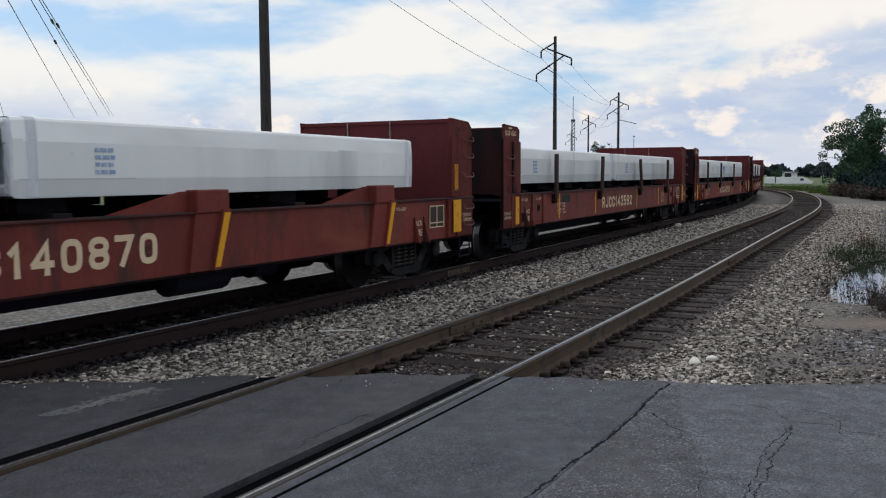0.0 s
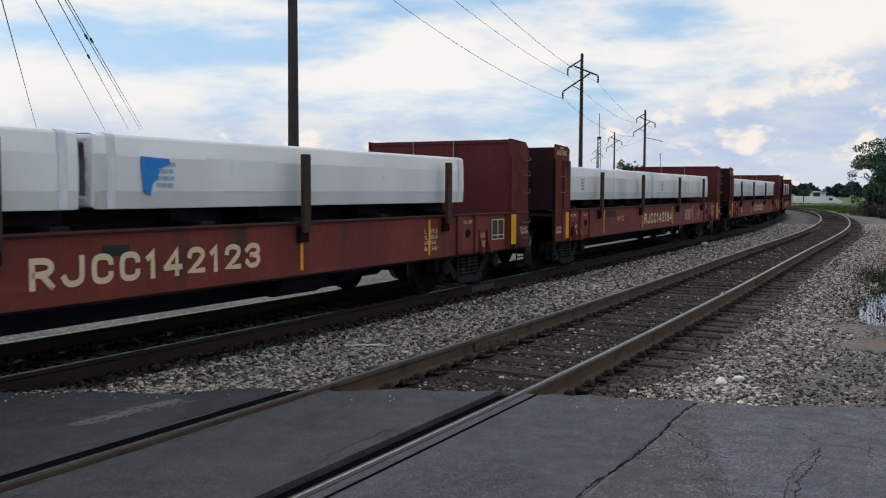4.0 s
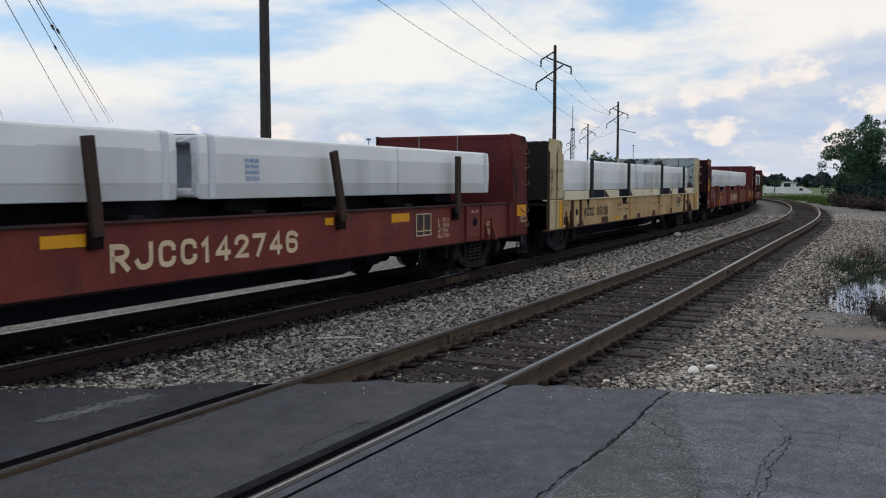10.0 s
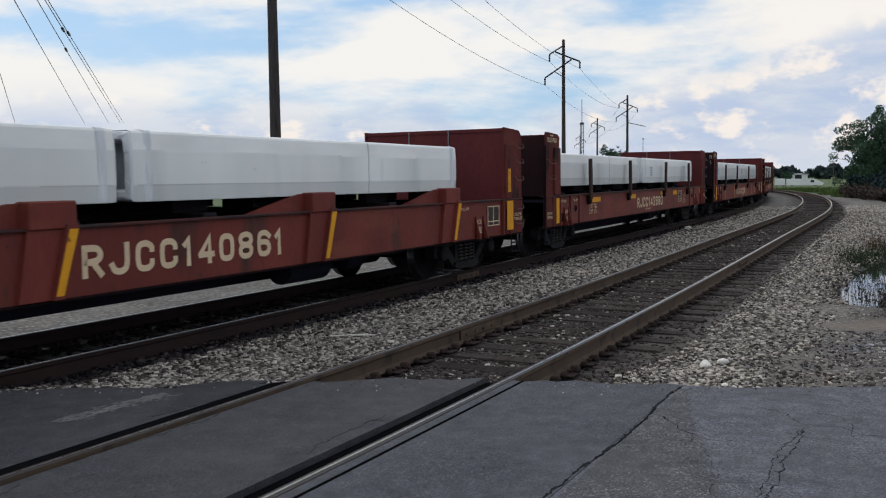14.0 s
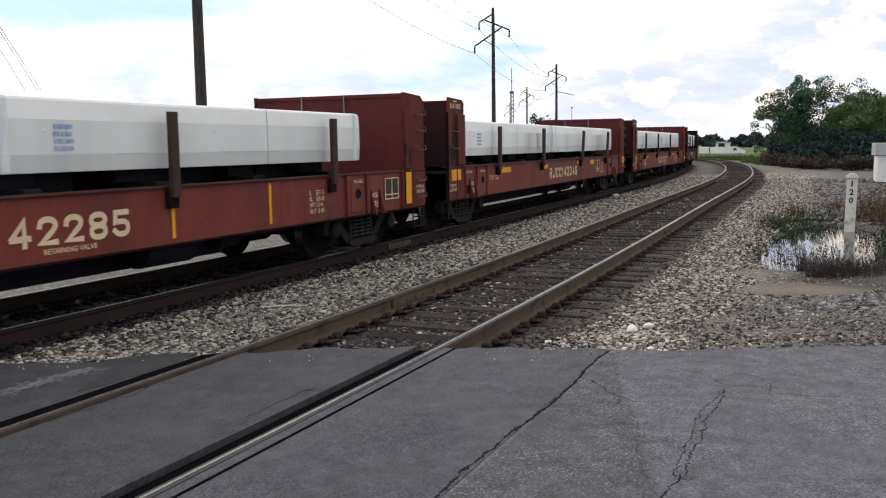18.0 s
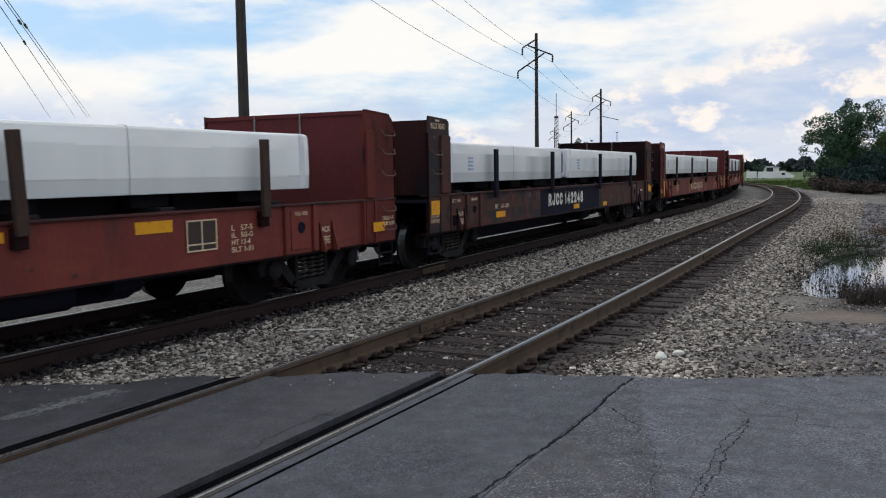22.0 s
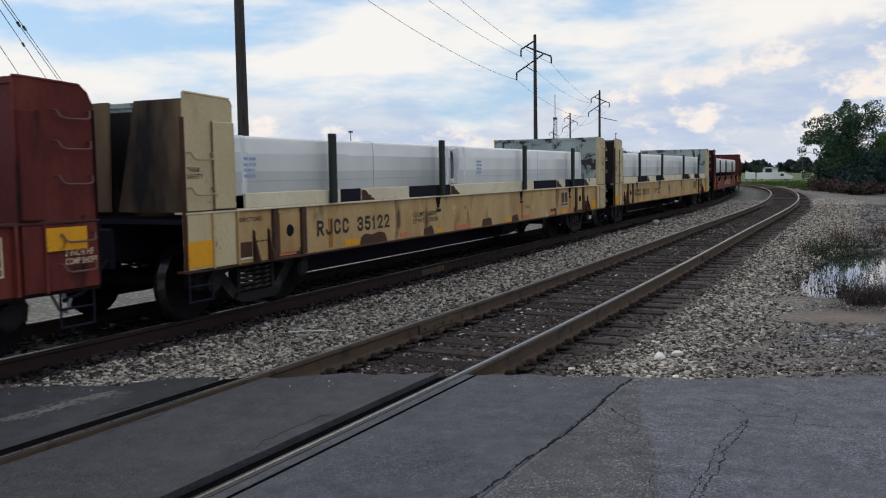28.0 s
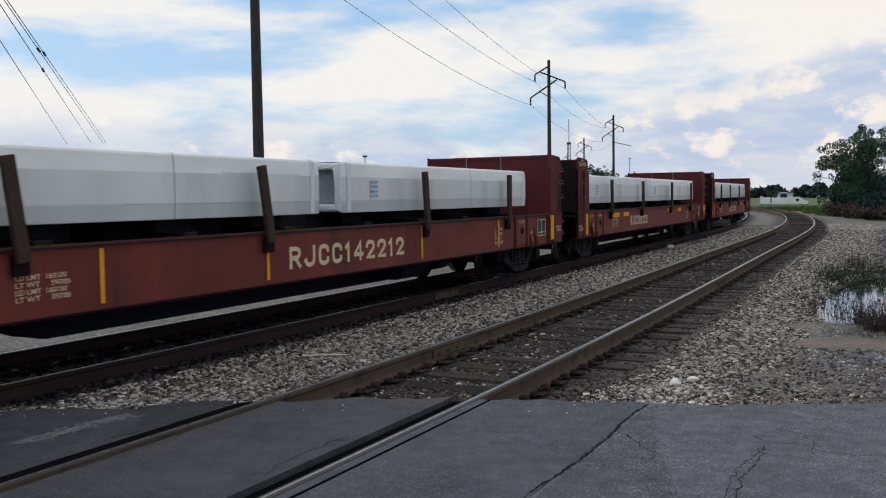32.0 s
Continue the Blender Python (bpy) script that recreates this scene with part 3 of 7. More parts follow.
    bm.faces.new(rings[-1])


def part(name, data, parent=None, label="", at=None):
    """Links mesh data as one object under its thing or part."""
    ob = new(name, data)
    if parent is not None:
        ob.parent = parent
    if at is not None:
        ob.matrix_basis = at
    if label:
        ob["label"] = label
    return ob


def thing(name, label, category, group="", data=None, at=None, kind=""):
    ob = new(name, data)
    if at is not None:
        ob.matrix_basis = at
    return tagged(ob, label, category, group, kind)


# ---- the line of the two tracks ----
SPACING, GAUGE = 4.041, 0.752
STEP = 0.5
S = np.arange(-120.0, 460.0, STEP)
_knots = np.array([-10, 10, 25, 40, 55, 70, 90, 110, 400.0])
_bend = np.array([0.00286, 0.00286, -0.00166, 0.00435, 0.00335, 0.00458, 0.00587, 0.00603, 0.00603])
_i0 = int(np.argmin(abs(S)))
TH = np.cumsum(np.interp(S, _knots, _bend)) * STEP
TH += 1.07115 - TH[_i0]
LX, LY = np.cumsum(np.cos(TH)) * STEP, np.cumsum(np.sin(TH)) * STEP
LX, LY = LX - LX[_i0] - 2.4686, LY - LY[_i0] + 3.195
NX, NY = -np.sin(TH), np.cos(TH)


def on_line(s, off):
    """World x, y at s metres along the near track and off metres to its left."""
    x, y, th = np.interp(s, S, LX), np.interp(s, S, LY), np.interp(s, S, TH)
    return x - off * np.sin(th), y + off * np.cos(th)


_tx, _ty = LX + SPACING * NX, LY + SPACING * NY
TS = np.r_[0, np.cumsum(np.hypot(np.diff(_tx), np.diff(_ty)))]
TS -= TS[_i0]


def line_coords(px, py):
    """Nearest s and offset of points, against a thinned line."""
    px, py = np.asarray(px, float), np.asarray(py, float)
    so, oo = np.empty(len(px)), np.empty(len(px))
    use = slice(0, None, 2)
    x, y, nx, ny, ss = LX[use], LY[use], NX[use], NY[use], S[use]
    for a in range(0, len(px), 4000):
        b = slice(a, a + 4000)
        i = ((px[b, None] - x) ** 2 + (py[b, None] - y) ** 2).argmin(1)
        so[b] = ss[i] + (px[b] - x[i]) * ny[i] * 1.0 - (py[b] - y[i]) * nx[i]
        oo[b] = (px[b] - x[i]) * nx[i] + (py[b] - y[i]) * ny[i]
    return so, oo


def road_edge(x):
    """y of the road's far edge."""
    return 6.72 + 0.34 * np.exp(-((x + 0.2) / 1.5) ** 2) - 0.03 * (x - 1.5)


def smooth(v, a, b):
    t = np.clip((v - a) / (b - a), 0, 1)
    return t * t * (3 - 2 * t)


def ripple(px, py):
    return 0.5 * np.sin(px * 1.9 + 1.3 * np.sin(py * 1.1)) + 0.5 * np.sin(py * 2.3 + 1.7 * np.sin(px * 0.8))


PUDDLE = (8.25, 16.11)
SILT, HEAP = (5.3, 10.85), (5.7, 9.75)


def puddle_field(px, py):
    u, v = (px - PUDDLE[0]) * 0.5 + (py - PUDDLE[1]) * 0.866, (px - PUDDLE[0]) * 0.866 - (py - PUDDLE[1]) * 0.5
    return abs(u / 4.0) ** 3 + abs(v / .92) ** 3 + 0.10 * ripple(px * 1.6, py * 1.6)


def ground_height(px, py, so=None, oo=None):
    px, py = np.asarray(px, float), np.asarray(py, float)
    if so is None:
        so, oo = line_coords(px, py)
    base = -0.25 + 0.025 * ripple(px * 0.5, py * 0.5)
    near = np.minimum(abs(oo), abs(oo - SPACING))
    top = np.where((oo > 0.9) & (oo < 3.1), -0.135, -0.222)
    bed = 1 - smooth(near, 1.45, 2.9)
    h = base * (1 - bed) + top * bed
    gap = py - road_edge(px)
    ramp = 1 - smooth(gap, 0.0, 3.0)
    side = smooth(abs(oo - 2.0), 2.75, 3.3)
    h = np.maximum(h, -0.25 + ramp * side * 0.20)
    h = np.where((gap < 0.9) & (oo > 0.95) & (oo < 3.05), np.maximum(h, -0.135 + 0.09 * (1 - smooth(gap, 0.0, 0.9))), h)
    f = puddle_field(px, py)
    h = h - 0.14 * (1 - smooth(f, 0.6, 1.4))
    h = np.where(gap < 0, np.minimum(h, -0.24), h)
    return h + 0.010 * ripple(px * 2.3 + 1, py * 2.7)


def build_ground():
    near = np.arange(-10, 30.01, 0.25)
    gx = np.r_[-3000, -1500, -700, -350, -200, -120, -80, -55, -40, -30, -24, -19, -15, -12, near, np.arange(31, 60, 1.5), 64, 72, 85, 105, 140, 200, 350, 700, 1500, 3000]
    neary = np.arange(0, 40.01, 0.25)
    gy = np.r_[-3000, -1500, -700, -300, -150, -80, -45, -25, -15, -8, -4, neary, np.arange(41, 110, 1.5), 115, 125, 140, 165, 200, 260, 350, 700, 1500, 3000]
    X, Y = np.meshgrid(gx, gy)
    px, py = X.ravel(), Y.ravel()
    so, oo = line_coords(px, py)
    z = ground_height(px, py, so, oo)
    far = np.hypot(px, py) > 220
    z[far] = -0.3
    n, m = len(gx), len(gy)
    i = np.arange(n * m).reshape(m, n)
    faces = np.stack([i[:-1, :-1], i[:-1, 1:], i[1:, 1:], i[1:, :-1]], -1).reshape(-1, 4)
    me = mesh_of("ground", np.stack([px, py, z], 1), faces.tolist(), GROUND, True)
    r = np.where(abs(oo) < 1.5, 1.0, 0.0) * (so > -30)
    # Mask of the far track's bed, where the train's shade is painted.
    shade_and_grease = ((oo > 2.70) & (oo < 5.35) & (so > -30)) * 1.0
    r = np.maximum(r, 0.55 * ((oo < -1.2) & (oo > -1.75)))
    wob = 1.2 * ripple(px * 0.35, py * 0.35)
    grass = np.maximum(smooth(oo + wob, 11, 15), smooth(-oo + wob * 0.6 + np.clip((so - 62) * 0.09, -6, 3.5), 6.5, 8.5) * smooth(so, 55, 75))
    grass = np.maximum(grass, smooth(so, 78, 92) * smooth(abs(oo - 2), 4.2, 5.2))
    grass = np.maximum(grass, smooth(-oo, 30, 40))
    f = puddle_field(px, py)
    mud = np.maximum(0.9 * (1 - smooth(f, 1.0, 1.6)), smooth(-oo + 0.4 * wob, 2.6, 3.4) * (1 - smooth(so, 11, 15)) * (.55 + .4 * smooth(so, 9.8, 10.6)))
    mud = np.maximum(mud, smooth(-oo + 0.5 * wob, 4.4, 5.6) * 0.45 * (1 - grass))
    att = me.color_attributes.new("kind_of_ground", "FLOAT_COLOR", "POINT")
    att.data.foreach_set("color", np.stack([r, np.clip(grass, 0, 1), np.clip(mud, 0, 1), shade_and_grease], 1).astype(np.float32).ravel())
    silt = me.attributes.new("silt", "FLOAT", "POINT")
    d = np.hypot((px - SILT[0] + .3 * (py - SILT[1])) / .85, (py - SILT[1]) / .5) + .25 * ripple(px * 3, py * 3)
    tan = np.maximum(.85 - .85 * smooth(d, .45, 1.15), .30 * smooth(ripple(px * 1.3, py * 1.7 + 2), .25, .8) * smooth(-oo, 2.3, 3.0) * (1 - smooth(so, 10, 13)))
    silt.data.foreach_set("value", np.clip(tan * (py > road_edge(px)), 0, 1).astype(np.float32))
    thing("ground", "flat gravel, mud and grass ground beside the railway", "ground", data=me, kind="structure")


build_ground()


# ---- road and crossing ----
def strip(name, off0, off1, s0, top, mat, parent, thick=0.2, cols=12, rows=26, label="", edge=None):
    """A slab between two offsets from the near track, from s0 to the road's edge."""
    verts, faces = [], []
    offs = np.linspace(off0, off1, cols)
    for o in offs:
        ss = np.arange(-40.0, 60.0, 0.1)
        x, y = on_line(ss, o)
        over = np.nonzero(y > road_edge(x) + 0.016 * np.sin(o * 9) + 0.010 * np.sin(o * 23))[0]
        s1 = ss[over[0]] if edge is None else edge
        for s_ in np.linspace(s0, s1, rows):
            x, y = on_line(s_, o)
            verts.append((float(x), float(y), top))
    n = len(verts)
    verts += [(x, y, z - thick) for x, y, z in verts]
    for i in range(cols - 1):
        for j in range(rows - 1):
            a = i * rows + j
            q = (a, a + rows, a + rows + 1, a + 1)
            faces.append(q)
    for i in range(cols - 1):
        for a in (i * rows + rows - 1,):
            b = a + rows
            faces.append((b, a, a + n, b + n))
    for j in range(rows - 1):
        faces.append((j + 1, j, j + n, j + 1 + n))
        a = (cols - 1) * rows + j
        faces.append((a, a + 1, a + 1 + n, a + n))
    me = mesh_of(name, verts, faces, mat)
    return part(name, me, parent, label)


road = thing("road", "cracked grey asphalt road over a level crossing", "road", kind="structure")
strip("crossing_panel", 0.635, -0.560, -14, -0.006, ASPHALT_DARK, road, label="dark smooth asphalt between the rails")
strip("crossing_panel", 3.27, 0.885, -14, -0.006, ASPHALT_DARK, road, label="dark smooth asphalt between the tracks")
strip("crossing_panel", -0.795, -2.03, -14, -0.006, ASPHALT_PANEL, road, label="smooth asphalt beside the rail")
strip("crossing_panel", SPACING + 0.615, SPACING - 0.615, -14, -0.006, ASPHALT_PANEL, road)
strip("carriageway", -2.026, -26, -24, -0.010, ASPHALT_OLD, road, cols=60, rows=40, label="older rough grey asphalt")
strip("carriageway", 32, SPACING + 0.81, -24, -0.010, ASPHALT_OLD, road, cols=40, rows=40)
for o in (0.690, -0.650, SPACING + 0.682, SPACING - 0.682):
    strip("flangeway", o + 0.10, o - 0.10, -14, -0.050, TAR, road, thick=0.12, cols=2, label="black flangeway groove beside the rail")
for o, w in ((0.838, .05), (-0.885, .011)):
    strip("tar_joint", o + w, o - w, -14, -0.0030, TAR, road, thick=0.1, cols=2, label="tarred joint beside the rail")


def crack_level(s_, o):
    """Just above whichever asphalt surface lies at this place."""
    if o > -2.06:
        return -0.0042
    return -0.0055 if o > np.interp(s_, WORN_S, WORN_O) + .02 else -0.0090


def crack(pts, width, rng, wander=.07, name="crack"):
    """A ragged open crack in the asphalt along a few points given as (s, offset), broken up at ever finer scales."""
    line = [Vector(p) for p in pts]
    while max((b - a).length for a, b in zip(line, line[1:])) > .014:
        finer = []
        for a, b in zip(line, line[1:]):
            d = b - a
            finer += [a, (a + b) / 2 + Vector((-d.y, d.x)) * rng.gauss(0, wander if d.length > .09 else max(.09, wander) if d.length > .03 else .22)] if d.length > .014 else [a]
        line = finer + [line[-1]]
    verts, faces = [], []
    phase = rng.random() * 50
    for k, (s_, o) in enumerate(line):
        swell = noise.noise(Vector((k * .09 + phase, 0, 0))) + .6 * noise.noise(Vector((k * .35 + phase, 3, 0)))
        taper = min(1, .3 + k / 12, .3 + (len(line) - 1 - k) / 12)
        w = .34 * width * taper * max(.16, .80 + 1.5 * swell) * rng.uniform(.75, 1.25) / 2
        a, b = line[max(k - 1, 0)], line[min(k + 1, len(line) - 1)]
        d = (b - a).normalized()
        for sg in (1, -1):
            x, y = on_line(s_ - sg * w * d.y, o + sg * w * d.x)
            verts.append((float(x), float(y), crack_level(s_, o)))
    for k in range(len(line) - 1):
        faces.append((2 * k, 2 * k + 1, 2 * k + 3, 2 * k + 2))
    n = len(verts)
    verts += [(x, y, z - 0.05) for x, y, z in verts]
    for k in range(len(line) - 1):
        faces += [(2 * k + 2, 2 * k, 2 * k + n, 2 * k + 2 + n), (2 * k + 1, 2 * k + 3, 2 * k + 3 + n, 2 * k + 1 + n)]
    return part(name, mesh_of(name, verts, faces, CRACK), road, "open black crack")


def slab_patch(name, rows, z, mat, label, rng, rough=.02):
    """A thin overlay on the road with uneven edges, by rows of (s, one edge's offset, the other edge's offset)."""
    rows = sorted(rows)
    table = np.array(rows)
    ss = np.linspace(table[0, 0], table[-1, 0], max(8, int((table[-1, 0] - table[0, 0]) / .05)))
    verts, faces, cols = [], [], 7
    for s_ in ss:
        a, b = np.interp(s_, table[:, 0], table[:, 1]) + rng.uniform(-.2, .2) * rough, np.interp(s_, table[:, 0], table[:, 2]) + rng.uniform(-1, 1) * rough
        for k in range(cols):
            x, y = on_line(s_, a + (b - a) * (k - 1) / (cols - 3) if 0 < k < cols - 1 else (a if k == 0 else b))
            verts.append((float(x), float(y), z - (.012 if k in (0, cols - 1) else 0)))
    for i in range(len(ss) - 1):
        for k in range(cols - 1):
            q = i * cols + k
            faces.append((q, q + cols, q + cols + 1, q + 1))
    bm = bmesh.new()
    vs = [bm.verts.new(v) for v in verts]
    for f in faces:
        bm.faces.new([vs[q] for q in f])
    return part(name, finish(name, bm, mat), road, label)


WORN = [(5.08, -2.06, -2.10), (4.4, -2.06, -2.28), (3.8, -2.06, -2.48), (3.1, -2.06, -2.72), (2.46, -2.06, -2.92), (1.2, -2.06, -3.3), (-1.5, -2.06, -3.9)]
WORN_S, WORN_O = [r[0] for r in WORN[::-1]], [r[2] for r in WORN[::-1]]
_r = random.Random(5)
slab_patch("worn_patch", WORN, -.0065, ASPHALT_ROUGH, "ravelled asphalt with loose aggregate", _r)
slab_patch("damp_patch", [(2.72, 1.0, .98), (2.95, 1.09, .93), (3.2, 1.19, .92), (3.35, 1.38, .92), (3.49, 1.50, .93), (3.74, 1.32, .93), (3.94, 1.0, .95)], -.0028, ASPHALT_WET, "damp black asphalt beside the rail", _r, .03)
crack([(5.16, -2.05), (4.01, -2.05), (3.18, -2.03), (2.57, -2.0), (2.06, -2.01), (0, -2.04), (-4, -2.05)], 0.042, _r, .022)
crack([(4.3, -2.04), (4.23, -2.14), (4.08, -2.26), (3.92, -2.41), (3.86, -2.45)], .020, _r)
crack([(3.86, -2.45), (3.84, -2.55), (3.88, -2.66)], .006, _r)
crack([(3.92, -2.41), (3.80, -2.44), (3.72, -2.43)], .007, _r)
crack([(4.37, -3.0), (3.92, -3.01), (3.67, -3.0), (3.30, -3.01), (3.05, -2.995), (2.82, -3.0), (2.6, -3.01)], .019, _r, .06)
crack([(4.30, -2.985), (3.94, -2.945), (3.65, -2.95), (3.27, -2.96), (3.03, -2.955), (2.81, -2.955), (2.6, -2.985)], .015, _r, .06)
crack([(2.72, -2.97), (2.6, -3.0), (2.43, -2.97), (2.33, -2.96), (1.9, -2.99), (.8, -3.02)], .030, _r, .05)
crack([(2.6, -3.0), (2.63, -3.05)], .018, _r)
for _s in (4.1, 3.95, 3.7, 3.62, 3.55, 3.42, 3.3, 3.18, 3.0, 2.9, 2.8):
    crack([(_s, -2.95), (_s - .03, -3.0)], .011, _r, .2)
crack([(4.82, -2.57), (4.75, -2.72), (4.64, -2.88), (4.45, -2.99)], .0085, _r)
crack([(4.45, -2.99), (4.46, -3.14), (4.48, -3.23), (4.37, -3.31), (4.35, -3.39), (4.34, -3.53)], .0080, _r)
crack([(4.8, -3.02), (4.73, -3.19), (4.55, -3.28), (4.36, -3.28), (4.22, -3.32)], .0080, _r)
crack([(2.85, -2.75), (2.66, -2.81), (2.52, -2.89), (2.46, -2.94)], .008, _r)
crack([(2.85, -2.75), (3.3, -2.66), (3.8, -2.5)], .005, _r)
crack([(2.51, -.50), (2.65, -.44), (2.87, -.43), (3.04, -.43), (3.24, -.43), (3.47, -.43)], .009, _r, .1)
crack([(3.29, -.44), (3.32, -.51)], .007, _r)
crack([(3.01, .62), (2.81, .57), (2.68, .62)], .009, _r)
crack([(2.68, .60), (2.54, .605), (2.27, .61), (2.12, .615)], .007, _r, .1)
crack([(-1.0, 0.50), (0.5, 0.56), (1.4, 0.58)], 0.008, _r)


def faded_mark():
    rng = random.Random(3)
    verts, faces = [], []
    for k in range(240):
        u, w = rng.random(), rng.gauss(0, 1)
        s_, o = 2.35 + 0.90 * u + rng.gauss(0, .02), 1.46 - 0.08 * u + 0.045 * w
        for da, db in ((-1, -1), (1, -1), (1, 1), (-1, 1)):
            x, y = on_line(s_ + da * rng.uniform(.008, .035), o + db * rng.uniform(.004, .012))
            verts.append((float(x), float(y), -0.0054 + .000013 * k))
        faces.append(tuple(range(4 * k, 4 * k + 4)))
    part("faded_paint_mark", mesh_of("faded_paint_mark", verts, faces, FADED_PAINT), road, "worn whitish paint streak")


faded_mark()


# ---- rails, ties and ballast ----
RAIL = [(-.036, -.004), (-.008, 0), (.011, 0), (.036, -.004), (.036, -.034), (.010, -.052), (.009, -.140), (.030, -.158), (.072, -.168), (.072, -.180),
        (-.072, -.180), (-.072, -.168), (-.030, -.158), (-.009, -.140), (-.010, -.052), (-.036, -.034)]


def build_rail(off, parent, s0=-60, s1=230, label="", web=None):
    ss = np.r_[np.arange(s0, 120, 1.0), np.arange(120, s1, 4.0)]
    n = len(RAIL)
    verts, faces, idx = [], [], []
    for s_ in ss:
        for w, z in RAIL:
            x, y = on_line(s_, off + w)
            verts.append((float(x), float(y), z))
    for i in range(len(ss) - 1):
        for k in range(n):
            j = (k + 1) % n
            faces.append((i * n + k, i * n + j, (i + 1) * n + j, (i + 1) * n + k))
            idx.append(1 if k == 1 else (2 if k in (0, 2) else 0))
    me = mesh_of("rail", verts, faces, None, False, [web or RAIL_RUST, RAIL_TOP, RAIL_HEAD], idx)
    return part("rail", me, parent, label)


def joint_bar_mesh():
    bm = bmesh.new()
    for y in (-1, 1):
        add_box(bm, -.45, .45, y * .012, y * .034, -.140, -.045, .004)
        for i in range(4):
            add_lathe(bm, [(y * .03, .018), (y * .052, .018)], "Y", 6, (-.33 + .22 * i, 0, -.095))
    return finish("joint_bar", bm, RAIL_RUST)


def tie_mesh(seed, mat):
    rng = random.Random(seed)
    bm = bmesh.new()
    add_box(bm, -.115, .115, -1.30, 1.30, -.36, -.19, .012)
    for v in bm.verts:
        v.co += Vector((rng.uniform(-.008, .008), rng.uniform(-.03, .03), rng.uniform(-.012, .002)))
    return finish("tie", bm, mat)


def plate_mesh():
    bm = bmesh.new()
    add_box(bm, -.09, .09, -.17, .17, -.190, -.178, .003)
    for sx, sy in ((-.05, .088), (.05, -.088), (.05, .088), (-.05, -.088)):
        add_box(bm, sx - .012, sx + .012, sy - .012, sy + .012, -.19, -.155)
        add_box(bm, sx - .018, sx + .018, sy - .024, sy + .020, -.163, -.150)
    for sy in (-1, 1):
        add_lathe(bm, [(sy * .075, .034), (sy * .145, .042), (sy * .165, .022)], "Y", 8, (.13, 0, -.158))
        add_lathe(bm, [(sy * .075, .026), (sy * .118, .028), (sy * .13, .016)], "Y", 8, (-.13, 0, -.165))
    return finish("tie_plate", bm, PLATE_RUST)


TIES = [tie_mesh(i, TIMBER) for i in range(5)]
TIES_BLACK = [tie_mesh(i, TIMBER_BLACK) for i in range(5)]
PLATES = plate_mesh()
JOINT = joint_bar_mesh()


def build_track(name, off, label, tie_from, tie_to, plate_to, joints):
    track = thing(name, label, "railway track", group="tracks", kind="structure")
    for sg in (1, -1):
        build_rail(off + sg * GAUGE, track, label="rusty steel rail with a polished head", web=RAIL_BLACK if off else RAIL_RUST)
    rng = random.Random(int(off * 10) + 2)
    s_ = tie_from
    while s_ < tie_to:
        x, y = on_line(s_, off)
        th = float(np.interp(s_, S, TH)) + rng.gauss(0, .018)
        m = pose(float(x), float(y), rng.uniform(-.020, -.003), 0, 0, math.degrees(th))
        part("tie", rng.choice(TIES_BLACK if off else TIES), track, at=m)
        if s_ < plate_to:
            for sg in (1, -1):
                x, y = on_line(s_, off + sg * GAUGE)
                part("tie_plate", PLATES, track, at=pose(float(x), float(y), 0, 0, 0, math.degrees(th)))
        s_ += 0.53 + rng.uniform(-.03, .03)
    for s_, sg in joints:
        x, y = on_line(s_, off + sg * GAUGE)
        part("joint_bar", JOINT, track, at=pose(float(x), float(y), 0, 0, 0, math.degrees(float(np.interp(s_, S, TH)))))
    return track


build_track("track_near", 0.0, "empty railway track with rusty rails on worn timber ties", 4.9, 84, 40, ((7.35, 1), (16.2, -1), (28, 1)))
build_track("track_far", SPACING, "railway track under the passing freight train", 3.0, 84, 34, ((12.4, -1),))


